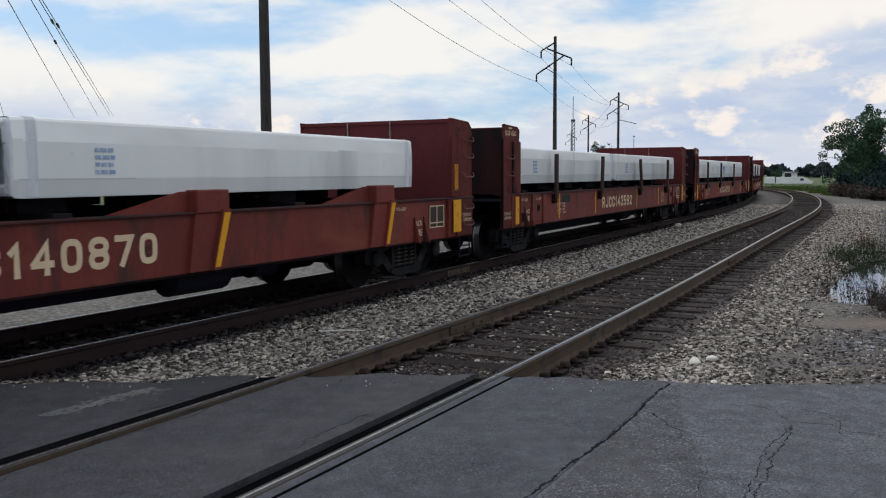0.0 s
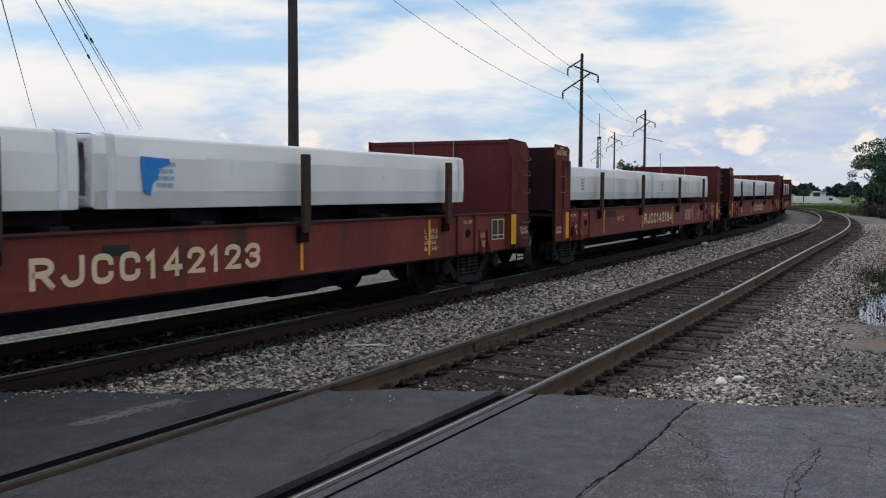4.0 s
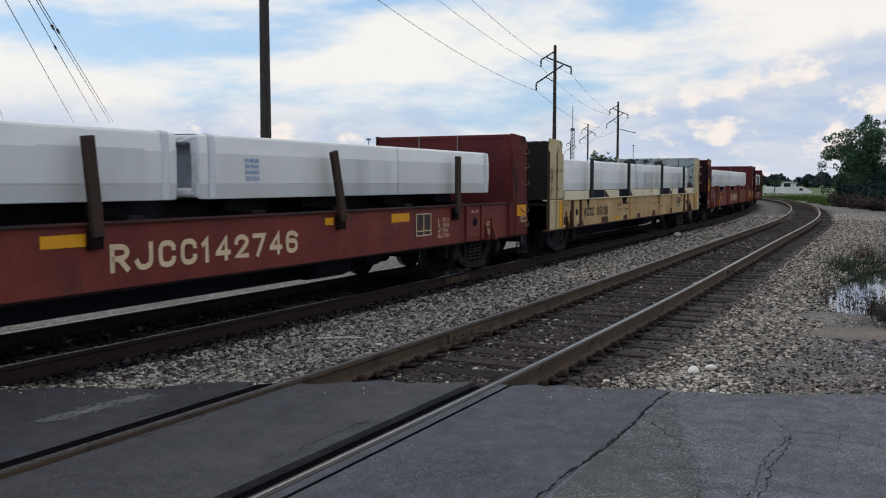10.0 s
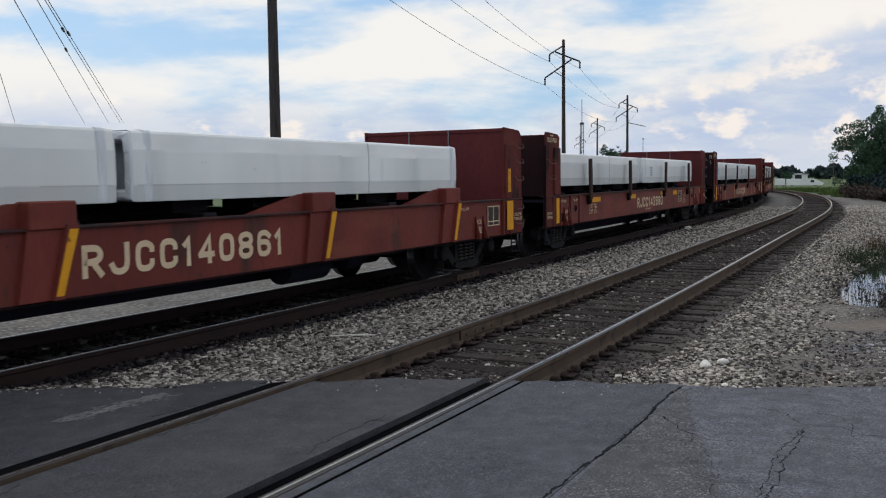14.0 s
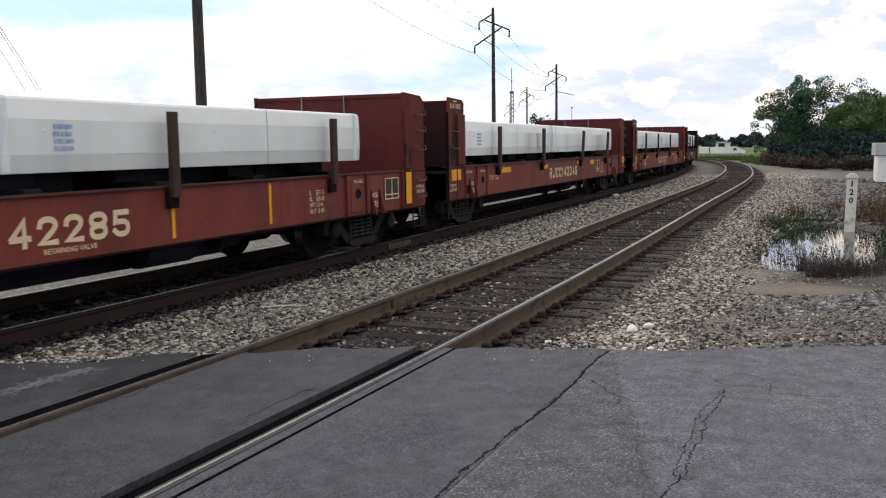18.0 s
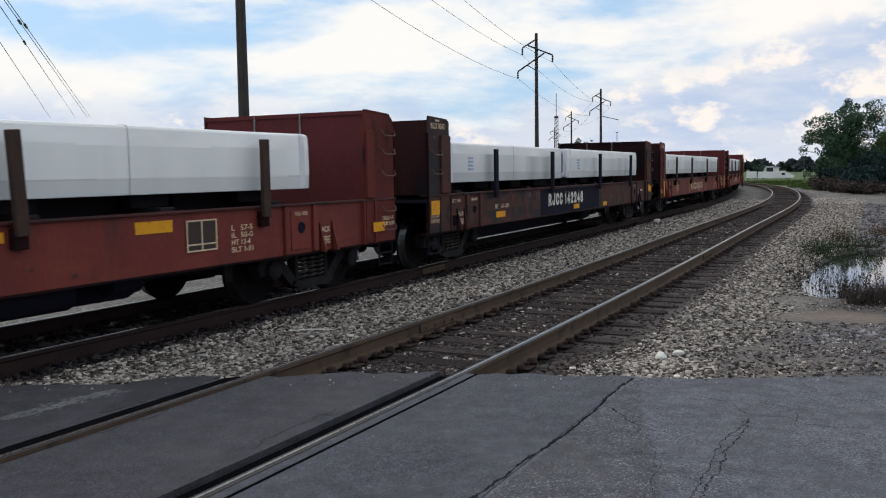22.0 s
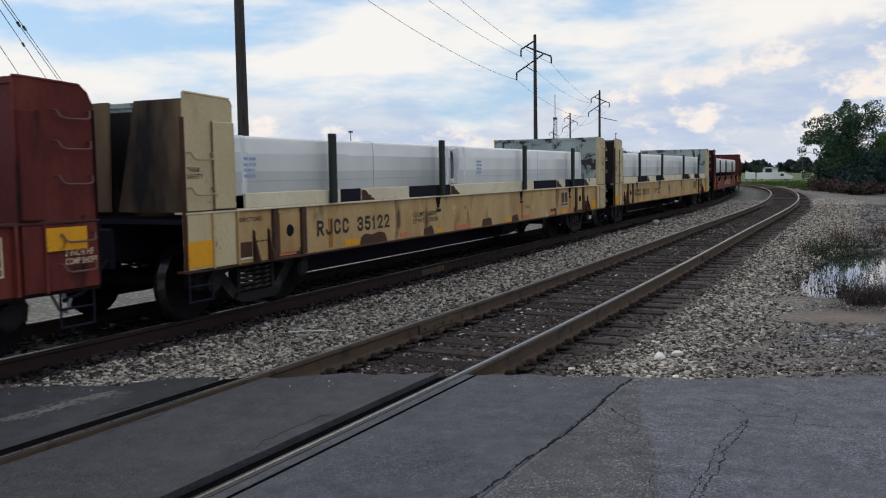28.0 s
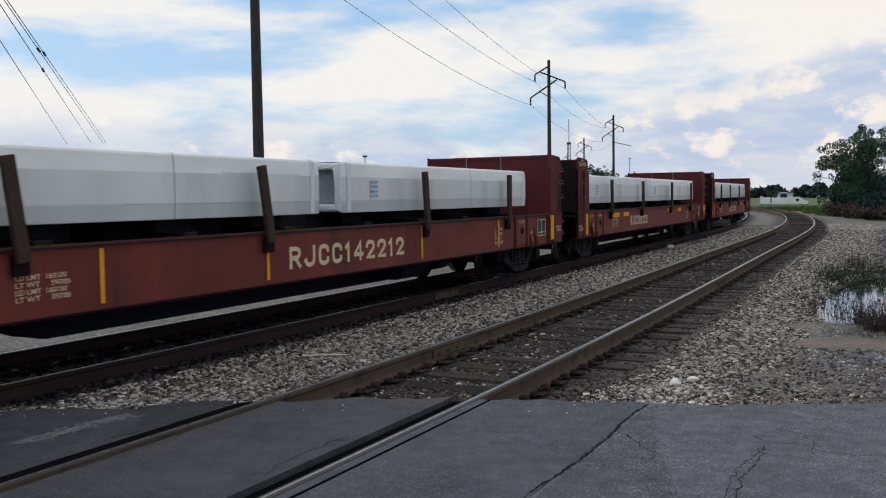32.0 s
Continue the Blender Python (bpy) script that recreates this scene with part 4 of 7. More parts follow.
def scatter_stones(name, label, mat, count, region, size, seed):
    """Many loose stones in one mesh; region gives s and offset ranges with a density fall-off along s."""
    rng = np.random.default_rng(seed)
    s0, s1, o0, o1 = region
    u = rng.random(count)
    s_ = s0 + (s1 - s0) * u ** 1.7
    o = rng.uniform(o0, o1, count)
    x, y = on_line(s_, o)
    keep = y > road_edge(x) + 0.01
    keep &= abs(abs(o) - GAUGE) > .085
    keep &= abs(abs(o - SPACING) - GAUGE) > .085
    keep &= puddle_field(x, y) > 1.0
    if s1 < 14 and mat is not BLUE_GREY_STONE:
        d = np.hypot((x - SILT[0] + .3 * (y - SILT[1])) / .85, (y - SILT[1]) / .5)
        keep &= (d > 1.0 + .2 * ripple(x * 3, y * 3)) & (rng.random(count) < .5 + .5 * smooth(ripple(x * 1.7, y * 2.1), -.3, .5))
    if mat is BLUE_GREY_STONE:
        d = np.hypot((x - HEAP[0]) / 1.3, (y - HEAP[1] - .2 * (x - HEAP[0])) / .62) + .25 * ripple(x * 2.2, y * 2.2)
        keep &= rng.random(count) < 1 - smooth(d, .55, 1.25)
    if mat is STONE_GREY and s1 < 11:
        patch = ripple(x * 1.1 + 2, y * .9) + .8 * smooth(-o, 3.2, 4.2)
        keep &= (rng.random(count) < .06 + .94 * smooth(patch, .1, .7)) & (s_ < 10.2 + .5 * ripple(x, y))
    if o1 < -1 and mat in (STONE, STONE_DARK) and s1 > 20:
        keep &= o > -2.35 - .035 * np.clip(s_ - 5, 0, 40) + .25 * ripple(x * 1.4, y * 1.4)
    s_, o, x, y = s_[keep], o[keep], x[keep], y[keep]
    n = len(x)
    z = ground_height(x, y, s_, o)
    sz = size[0] + (size[1] - size[0]) * rng.random(n) ** 2
    sz *= 1 + 0.012 * np.clip(s_ - 8, 0, 60)
    cube = np.array([(-1, -1, -1), (1, -1, -1), (1, 1, -1), (-1, 1, -1), (-1, -1, 1), (1, -1, 1), (1, 1, 1), (-1, 1, 1)], float)
    v = cube[None] * rng.uniform(.45, 1.0, (n, 8, 3))
    v *= np.stack([rng.uniform(.85, 1.6, n), rng.uniform(.6, 1.0, n), rng.uniform(.32, .66, n)], 1)[:, None]
    a, b = rng.uniform(0, 6.283, n), rng.normal(0, .5, n)
    ca, sa, cb, sb = np.cos(a), np.sin(a), np.cos(b), np.sin(b)
    x1, y1, z1 = v[..., 0], v[..., 1], v[..., 2]
    y2, z2 = y1 * cb[:, None] - z1 * sb[:, None], y1 * sb[:, None] + z1 * cb[:, None]
    x3, y3 = x1 * ca[:, None] - y2 * sa[:, None], x1 * sa[:, None] + y2 * ca[:, None]
    P = np.stack([x3, y3, z2], -1) * (sz / 2)[:, None, None]
    P += np.stack([x, y, z + sz * .16], 1)[:, None]
    q = np.array([(4, 5, 6, 7), (0, 1, 5, 4), (1, 2, 6, 5), (2, 3, 7, 6), (3, 0, 4, 7)])
    F = (q[None] + (np.arange(n) * 8)[:, None, None]).reshape(-1, 4)
    me = bpy.data.meshes.new(name)
    me.vertices.add(n * 8)
    me.vertices.foreach_set("co", P.astype(np.float32).ravel())
    me.loops.add(len(F) * 4)
    me.loops.foreach_set("vertex_index", F.astype(np.int32).ravel())
    me.polygons.add(len(F))
    me.polygons.foreach_set("loop_start", (np.arange(len(F)) * 4).astype(np.int32))
    me.materials.append(mat)
    me.update(calc_edges=True)
    return thing(name, label, "gravel", data=me, kind="stuff")


scatter_stones("ballast_stones", "pale crushed stone ballast between the two tracks", STONE, 44000, (2.0, 50, 0.90, 2.75), (.015, .052), 1)
scatter_stones("ballast_stones", "dark oil-stained ballast between the rails", STONE_DARK, 16000, (4.3, 44, -.68, .68), (.022, .055), 2)
scatter_stones("ballast_stones", "pale stone shoulder beside the empty track", STONE, 50000, (4.5, 55, -4.0, -1.45), (.013, .050), 3)
scatter_stones("ballast_stones", "dark stones along the ends of the ties", STONE_DARK, 4200, (4.5, 44, -1.7, -.84), (.02, .05), 4)
scatter_stones("gravel_stones", "bluish grey gravel on the muddy lot", STONE_GREY, 10500, (4.3, 10.6, -8, -2.9), (.016, .058), 5)
scatter_stones("gravel_stones", "fine mixed chips on the muddy lot", STONE_DARK, 9000, (4.31, 13, -6.5, -2.1), (.010, .030), 15)
scatter_stones("gravel_stones", "fine pale chips on the muddy lot", STONE, 4500, (4.31, 13, -6.5, -2.1), (.010, .028), 16)
scatter_stones("gravel_stones", "small gravel trodden into the mud", STONE, 2200, (4.3, 12, -6, -2.2), (.012, .04), 9)
scatter_stones("ballast_stones", "pale stones strewn among the ties", STONE, 1500, (4.6, 30, -.66, .66), (.02, .05), 7)
scatter_stones("gravel_stones", "dull brown chips pressed into the muddy lot", STONE_DARK, 6000, (4.3, 11, -7, -2.2), (.012, .04), 13)
scatter_stones("ballast_stones", "dull brown stones among the pale ballast", STONE_DARK, 11000, (2.0, 46, 0.90, 2.75), (.015, .052), 11)
scatter_stones("ballast_stones", "dull brown stones among the pale shoulder", STONE_DARK, 14000, (4.5, 46, -3.6, -1.45), (.013, .048), 12)
scatter_stones("gravel_stones", "bluish crushed stone tipped on the lot", BLUE_GREY_STONE, 11000, (6.5, 12.5, -7.5, -2.9), (.018, .062), 17)
scatter_stones("gravel_stones", "pale coarse gravel behind the puddle", STONE_GREY, 7000, (20, 46, -9, -3.4), (.05, .11), 8)
scatter_stones("ballast_stones", "rust-stained stones beside the train's rail", STONE_DARK, 6000, (2.0, 40, 2.30, 3.2), (.022, .058), 18)
scatter_stones("ballast_stones", "black ballast under the passing train, shade in its colour", STONE_BLACK, 8500, (2.0, 36, 2.75, 5.30), (.03, .07), 6)


def road_chips():
    """Small stones kicked from the ballast on to the asphalt, thinning away from its edge."""
    rng = np.random.default_rng(31)
    n = 170
    x = rng.uniform(-6, 5.5, n)
    y = road_edge(x) - .02 - rng.exponential(.12, n)
    oo = line_coords(x, y)[1]
    keep = (y > 3.2) & (abs(abs(oo) - GAUGE) > .16) & (abs(abs(oo - SPACING) - GAUGE) > .16)
    bm = bmesh.new()
    for px, py in zip(x[keep], y[keep]):
        r = rng.uniform(.003, .007)
        m = pose(px, py, -.006 + r * .5, *rng.uniform(0, 360, 3)) @ Matrix.Diagonal((r, r * .8, r * .6, 1))
        bmesh.ops.create_cube(bm, size=2, matrix=m)
    thing("road_chips", "small pale stones strewn on the asphalt edge", "gravel", data=finish("road_chips", bm, STONE), kind="stuff")


road_chips()


def lump(x, y, size, seed):
    bm = bmesh.new()
    bmesh.ops.create_icosphere(bm, subdivisions=2, radius=size / 2)
    rng = random.Random(seed)
    o = Vector((rng.random() * 9, rng.random() * 9, 1))
    for v in bm.verts:
        v.co *= 1 + .5 * noise.noise(v.co * 12 + o)
        v.co.z *= .6
    z = float(ground_height(np.array([x]), np.array([y]))[0])
    thing("stone", "white limestone lump lying on gravel", "stone", "white lumps", finish("stone", bm, STONE_WHITE), pose(x, y, z + size * .22, 0, 0, seed * 40))


lump(2.34, 8.11, .13, 1)
lump(2.55, 8.32, .11, 2)
lump(2.16, 6.98, .06, 3)
lump(1.86, 6.93, .05, 4)
lump(7.8, 29.2, .22, 5)


def stick():
    bm = bmesh.new()
    add_rod(bm, [(-1.27, 9.57, -.075), (-1.05, 9.60, -.068), (-.80, 9.64, -.08)], .006, 6)
    thing("stick", "thin bleached stick lying on the ballast", "stick", data=finish("white_stick", bm, STONE_WHITE))


stick()


# ---- the freight cars ----
# A car's own space: x along the car from its leading end's inner bulkhead face (0 to IL), y to the far side, z from the rail head.
IL, POST, HALF = 14.5, 0.80, 1.42
Z_DECK, Z_SILL, Z_LOW, Z_TOP = 1.16, 1.235, 0.615, 2.44
TRUCKS = (0.80, IL - 0.80)
MESHES = {}


def cached(key, make):
    if key not in MESHES:
        MESHES[key] = make()
    return MESHES[key]


def text_mesh(text, mat, width, height, bold=0.0):
    """Flat lettering in the x-z plane, facing -y, from (0, 0) to (width, height)."""
    cu = bpy.data.curves.new("lettering", "FONT")
    cu.body, cu.offset, cu.resolution_u = text, bold, 3
    cu.space_line = 0.95
    ob = bpy.data.objects.new("lettering", cu)
    scene.collection.objects.link(ob)
    bpy.context.view_layer.update()
    me = bpy.data.meshes.new_from_object(ob.evaluated_get(bpy.context.evaluated_depsgraph_get()))
    bpy.data.objects.remove(ob)
    co = np.empty(len(me.vertices) * 3, np.float32)
    me.vertices.foreach_get("co", co)
    co = co.reshape(-1, 3)
    lo, hi = co.min(0), co.max(0)
    out = np.zeros_like(co)
    out[:, 0] = (co[:, 0] - lo[0]) / (hi[0] - lo[0]) * width
    out[:, 2] = (co[:, 1] - lo[1]) / (hi[1] - lo[1]) * height
    me.vertices.foreach_set("co", out.ravel())
    me.materials.clear()
    me.materials.append(mat)
    me.update()
    me.name = "lettering"
    return me


def lettering(car, text, x, z, width, height, mat=None, y=None, bold=0.012, label=""):
    """Small stencilled lines, each line one part."""
    mat = mat or STENCIL
    if "\n" in text:
        rows = text.split("\n")
        n, longest = len(rows), max(len(r) for r in rows)
        for i, r in enumerate(rows):
            lettering(car, r, x, z + height * (n - 1 - i) / n + height / n * .12, width * len(r) / longest, height / n * .76, mat, y, bold, label)
        return None
    me = cached(("text", text, mat.name, width, height, bold), lambda: text_mesh(text, mat, width, height, bold))
    ob = part("lettering", me, car, label, pose(x, (y if y is not None else SIDE_FACE) - 0.004, z))
    ob["kind"] = "stuff"
    return ob


# centre lines of the stencil letters in a unit box; a trailing True closes the line
GLYPHS = {
    "R": [[(0, 0), (0, 1), (.7, 1), (1, .86), (1, .62), (.7, .47), (.1, .47)], [(.5, .45), (1, 0)]],
    "J": [[(0, .25), (.12, .07), (.35, 0), (.65, 0), (.9, .1), (1, .28), (1, 1)]],
    "C": [[(1, .76), (1, .85), (.75, 1), (.25, 1), (0, .85), (0, .15), (.25, 0), (.75, 0), (1, .15), (1, .24)]],
    "0": [[(.25, 0), (.75, 0), (1, .15), (1, .85), (.75, 1), (.25, 1), (0, .85), (0, .15), True]],
    "1": [[(.1, .80), (.55, 1), (.55, 0)]],
    "2": [[(0, .74), (.05, .9), (.3, 1), (.7, 1), (1, .86), (1, .62), (.05, .02), (1, .02)]],
    "3": [[(0, .8), (.25, 1), (.75, 1), (1, .86), (1, .64), (.75, .53), (.4, .53)], [(.75, .5), (1, .4), (1, .15), (.75, 0), (.25, 0), (0, .2)]],
    "4": [[(.75, 0), (.75, 1), (.0, .32)], [(0, .28), (1, .28)]],
    "5": [[(.95, 1), (.08, 1), (.04, .55), (.7, .6), (1, .45), (1, .15), (.75, 0), (.25, 0), (0, .17)]],
    "6": [[(1, .85), (.75, 1), (.25, 1), (0, .85), (0, .15), (.25, 0), (.75, 0), (1, .15), (1, .42), (.75, .57), (.15, .57)]],
    "7": [[(0, 1), (1, 1), (.35, 0)]],
    "8": [[(.25, .53), (.75, .53), (1, .66), (1, .86), (.75, 1), (.25, 1), (0, .86), (0, .66), True], [(.25, .5), (.75, .5), (1, .38), (1, .14), (.75, 0), (.25, 0), (0, .14), (0, .38), True]],
    "9": [[(0, .15), (.25, 0), (.75, 0), (1, .15), (1, .85), (.75, 1), (.25, 1), (0, .85), (0, .58), (.25, .43), (.85, .43)]],
}


def rounded(pts, closed):
    """Rounds the blunt bends of a stroke and keeps its sharp corners."""
    n, out = len(pts), []
    for i, p in enumerate(pts):
        if not closed and i in (0, n - 1):
            out.append(p)
            continue
        a, b = pts[i - 1], pts[(i + 1) % n]
        if (p - a).angle(b - p) > radians(72):
            out.append(p)
            continue
        q0, q1 = p.lerp(a, .48), p.lerp(b, .48)
        out += [q0.lerp(p, t).lerp(p.lerp(q1, t), t) for t in (0, .33, .67, 1)]
    return out


def glyph_mesh(c, mat, width, height, stroke):
    """One stencil letter as flat strokes of even width."""
    verts, faces = [], []
    h = stroke / 2
    for layer, line in enumerate(GLYPHS[c]):
        closed = line[-1] is True
        pts = [Vector((h + x * (width - stroke), h + z * (height - stroke))) for x, z in (line[:-1] if closed else line)]
        pts = rounded(pts, closed)
        n, base = len(pts), len(verts)
        for i, p in enumerate(pts):
            a = pts[i - 1] if (closed or i) else None
            b = pts[(i + 1) % n] if (closed or i < n - 1) else None
            d0 = (p - a).normalized() if a is not None else (b - p).normalized()
            d1 = (b - p).normalized() if b is not None else d0
            m = (d0 + d1).normalized()
            nrm = Vector((-m.y, m.x))
            k = h / max(.55, nrm.dot(Vector((-d0.y, d0.x))))
            end = (-d0 * h if a is None else d1 * h) if (a is None or b is None) else Vector((0, 0))
            for sg in (1, -1):
                q = p + nrm * k * sg + end
                verts.append((q.x, -.0004 * layer, q.y))
        for i in range(n if closed else n - 1):
            j = (i + 1) % n
            faces.append((base + 2 * i, base + 2 * i + 1, base + 2 * j + 1, base + 2 * j))
    return mesh_of("letter", verts, faces, mat)


def big_lettering(car, text, x, z, width, height, mat, stroke=.205, at=None):
    """A reporting mark, letter by letter in even cells, each letter a part filling the full height."""
    share = {"1": .72, " ": .45}
    cell = width / sum(share.get(c, 1.0) for c in text)
    u = 0.0
    for c in text:
        w = share.get(c, 1.0) * cell
        if c != " ":
            me = cached(("glyph", c, mat.name, round(w, 3), height, stroke), lambda: glyph_mesh(c, mat, w * .77, height, stroke * height))
            base = at @ pose(u + w * .10, 0, 0) if at is not None else pose(x + u + w * .10, SIDE_FACE - .0055, z)
            part("letter", me, car, "", base)
        u += w


def bars(car, x, z, width, height, rows, mat, y=None, seed=1):
    """Lines of small print, as plain bars."""
    def make():
        rng = random.Random(seed)
        bm = bmesh.new()
        step = height / rows
        for r in range(rows):
            a = 0.0
            while a < width * 0.93:
                w = min(rng.uniform(.18, .4) * width, width - a)
                add_box(bm, a, a + w * .9, -.003, 0, r * step + step * .15, r * step + step * .72)
                a += w + .05 * width
        return finish("print", bm, mat)
    ob = part("print", cached(("bars", width, height, rows, mat.name, seed), make), car, "", pose(x, (y if y is not None else SIDE_FACE) - 0.002, z))
    ob["kind"] = "stuff"
    return ob


SIDE_FACE = -HALF + 0.045


def sill_mesh(mat, key):
    def make():
        bm = bmesh.new()
        a, b = -POST, IL + POST
        add_box(bm, a, b, -HALF + .045, -HALF + .060, Z_LOW + .01, Z_SILL - .01)
        return finish("side_sill", bm, mat)
    return cached(("sill", key), make)


def far_side(me):
    """The same mesh mirrored to the far side."""
    def make():
        m2 = me.copy()
        m2.transform(Matrix.Diagonal((1, -1, 1, 1)))
        m2.flip_normals()
        return m2
    return cached(("mirror", me.name), make)


def post_mesh(mat, key, end):
    """Side post of a bulkhead: a tapered box with a raised inner panel, rounded on one top corner."""
    def make():
        bm = bmesh.new()
        if end == 0:
            out = [(-POST, Z_SILL), (0, Z_SILL), (0, Z_TOP - .10), (-.03, Z_TOP - .045), (-.10, Z_TOP - .015), (-.76, Z_TOP + .01)]
        else:
            out = [(IL, Z_SILL), (IL + POST, Z_SILL), (IL + POST, Z_TOP - .22), (IL + .74, Z_TOP - .10), (IL + .66, Z_TOP - .03), (IL + .10, Z_TOP), (IL, Z_TOP)]
        add_prism(bm, out, -HALF + .02, -HALF + .05)
        # folded rim along the top
        top = [o for o in out if o[1] > Z_SILL + .1]
        add_rod(bm, [(x, -HALF + .028, z) for x, z in top], .016, 5)
        return finish("post", bm, mat)
    return cached(("post", key, end), make)


def post_return_mesh(mat, key, end, place):
    """A brace plate across the outer end of the bulkhead, narrowing upwards: at the near post, in the middle or at the far post."""
    def make():
        bm = bmesh.new()
        x0 = -POST if end == 0 else IL + POST - .03
        xt = x0 + (.04 if end == 0 else -.10)
        far = place == "far"
        y0, y1, t1 = {"near": (-HALF + .05, -.50, -.74), "middle": (-.38, .30, .30), "far": (HALF - .05, .44, .70)}[place]
        vs = [(x0, y0, Z_SILL), (x0 + .03, y0, Z_SILL), (x0 + .03, y1, Z_SILL), (x0, y1, Z_SILL)]
        ts = [(xt, y0, Z_TOP - .05), (xt + .03, y0, Z_TOP - .05), (xt + .03, t1, Z_TOP - .05), (xt, t1, Z_TOP - .05)]
        q = [bm.verts.new(p) for p in vs + ts]
        for f in ((3, 2, 1, 0), (4, 5, 6, 7), (0, 1, 5, 4), (1, 2, 6, 5), (2, 3, 7, 6), (3, 0, 4, 7)):
            bm.faces.new([q[i] for i in f])
        # folded inner edge that runs back to the wall
        back = .62 if end == 0 else -.62
        a, b = (xt, t1, Z_TOP - .05), (x0, y1, Z_SILL)
        e = [bm.verts.new(v) for v in (a, b, (b[0] + back, b[1], b[2]), (a[0] + back, a[1], a[2]))]
        f = [bm.verts.new((v.co.x, v.co.y + (.012 if far else -.012), v.co.z)) for v in e]
        bm.faces.new(e)
        bm.faces.new(f[::-1])
        for i in range(4):
            j = (i + 1) % 4
            bm.faces.new((e[j], e[i], f[i], f[j]))
        return finish("brace_plate", bm, mat)
    return cached(("return", key, end, place), make)


def post_panel_mesh(mat, key, end):
    def make():
        bm = bmesh.new()
        a, b = (-.36, -.015) if end == 0 else (IL + .015, IL + .22)
        add_box(bm, a, b, -HALF - .018, -HALF + .03, Z_SILL + .015, Z_TOP - .27, .008)
        return finish("post_panel", bm, mat)
    return cached(("panel", key, end), make)


def wall_mesh(mat, key, end):
    """The cross wall of a bulkhead with clipped far corners and a doubled top edge."""
    def make():
        bm = bmesh.new()
        x0, x1 = (-.10, -.02) if end == 0 else (IL + .02, IL + .10)
        w = HALF - .05
        for a, b, z1 in ((x0, x1, Z_TOP - .012), (x0 - .02, x1 + .02, Z_TOP)):
            z0 = Z_DECK if z1 < Z_TOP - .005 else Z_TOP - .055
            out = [(-w, z0), (w, z0), (w, max(z1 - .12, z0 + .001)), (w - .03, z1 - .03), (w - .10, z1), (-w, z1)]
            q = [[bm.verts.new((x, y, z)) for y, z in out] for x in (a, b)]
            bm.faces.new(q[0])
            bm.faces.new(q[1][::-1])
            for i in range(len(out)):
                j = (i + 1) % len(out)
                bm.faces.new((q[0][j], q[0][i], q[1][i], q[1][j]))
        return finish("cross_wall", bm, mat)
    return cached(("wall", key, end), make)


def outer_sheet_mesh(mat, key, end):
    def make():
        bm = bmesh.new()
        x = -.108 if end == 0 else IL + .100
        add_box(bm, x, x + .008, -HALF + .06, HALF - .06, Z_DECK, Z_TOP - .10)
        return finish("outer_sheet", bm, mat)
    return cached(("outer", key, end), make)


def grab_mesh(mat, width):
    def make():
        bm = bmesh.new()
        y = -HALF + .02
        add_rod(bm, [(0, y, 0), (.01, y - .05, 0), (.03, y - .075, -.055), (.07, y - .08, -.07), (width - .07, y - .08, -.07), (width - .03, y - .075, -.055), (width - .01, y - .05, 0), (width, y, 0)], .0095)
        return finish("grab_iron", bm, mat)
    return cached(("grab", width, mat.name), make)


def wheelset_mesh():
    bm = bmesh.new()
    half = [(.655, .44), (.672, .452), (.690, .425), (.700, .421), (.80, .415), (.805, .39), (.79, .36), (.765, .33), (.765, .19), (.80, .16), (.82, .10), (1.02, .085)]
    prof = [(-a, r) for a, r in half[::-1]] + [(-.655, .34), (-.70, .20), (-.66, .09), (.66, .09), (.70, .20), (.655, .34)] + half
    add_lathe(bm, prof, "Y", 28)
    bmesh.ops.recalc_face_normals(bm, faces=bm.faces)
    me = bpy.data.meshes.new("wheelset")
    bm.to_mesh(me)
    bm.free()
    me.materials.append(WHEEL_DARK)
    me.materials.append(WHEEL_BRIGHT)
    for p in me.polygons:
        c = p.center
        r = math.hypot(c.x, c.z)
        if r > .41 and abs(p.normal.y) < .5:
            p.material_index = 1
    return me


def side_frame_mesh():
    bm = bmesh.new()
    # outline as a ring round the spring window
    add_prism(bm, [(-1.10, .50), (-1.02, .60), (-.72, .62), (-.45, .72), (.45, .72), (.72, .62), (1.02, .60), (1.10, .50), (1.08, .36), (.86, .34), (.72, .46), (.33, .57), (-.33, .57), (-.72, .46), (-.86, .34), (-1.08, .36)], -1.06, -.90)
    add_prism(bm, [(-.80, .50), (-.62, .54), (-.31, .22), (-.31, .13), (-.44, .18)], -1.05, -.92)
    add_prism(bm, [(.80, .50), (.44, .18), (.31, .13), (.31, .22), (.62, .54)], -1.05, -.92)
    add_prism(bm, [(-.44, .18), (-.31, .13), (.31, .13), (.44, .18), (.40, .24), (-.40, .24)], -1.09, -.89)
    add_prism(bm, [(-.36, .24), (-.30, .24), (-.30, .58), (-.36, .58)], -1.05, -.92)
    add_prism(bm, [(.30, .24), (.36, .24), (.36, .58), (.30, .58)], -1.05, -.92)
    for x in (-.865, .865):
        add_lathe(bm, [(-1.15, .07), (-1.13, .115), (-1.0, .12)], "Y", 12, (x, 0, .42))
    return finish("side_frame", bm, CAST_STEEL)


def spring_mesh():
    bm = bmesh.new()
    pts = [(.078 * math.cos(a), -1.0 + .075 * math.sin(a), .24 + .28 * i / 30) for i, a in ((i, i * 2 * math.pi * 5 / 30) for i in range(31))]
    add_rod(bm, pts, .018, 5)
    return finish("coil_spring", bm, SPRING_STEEL)


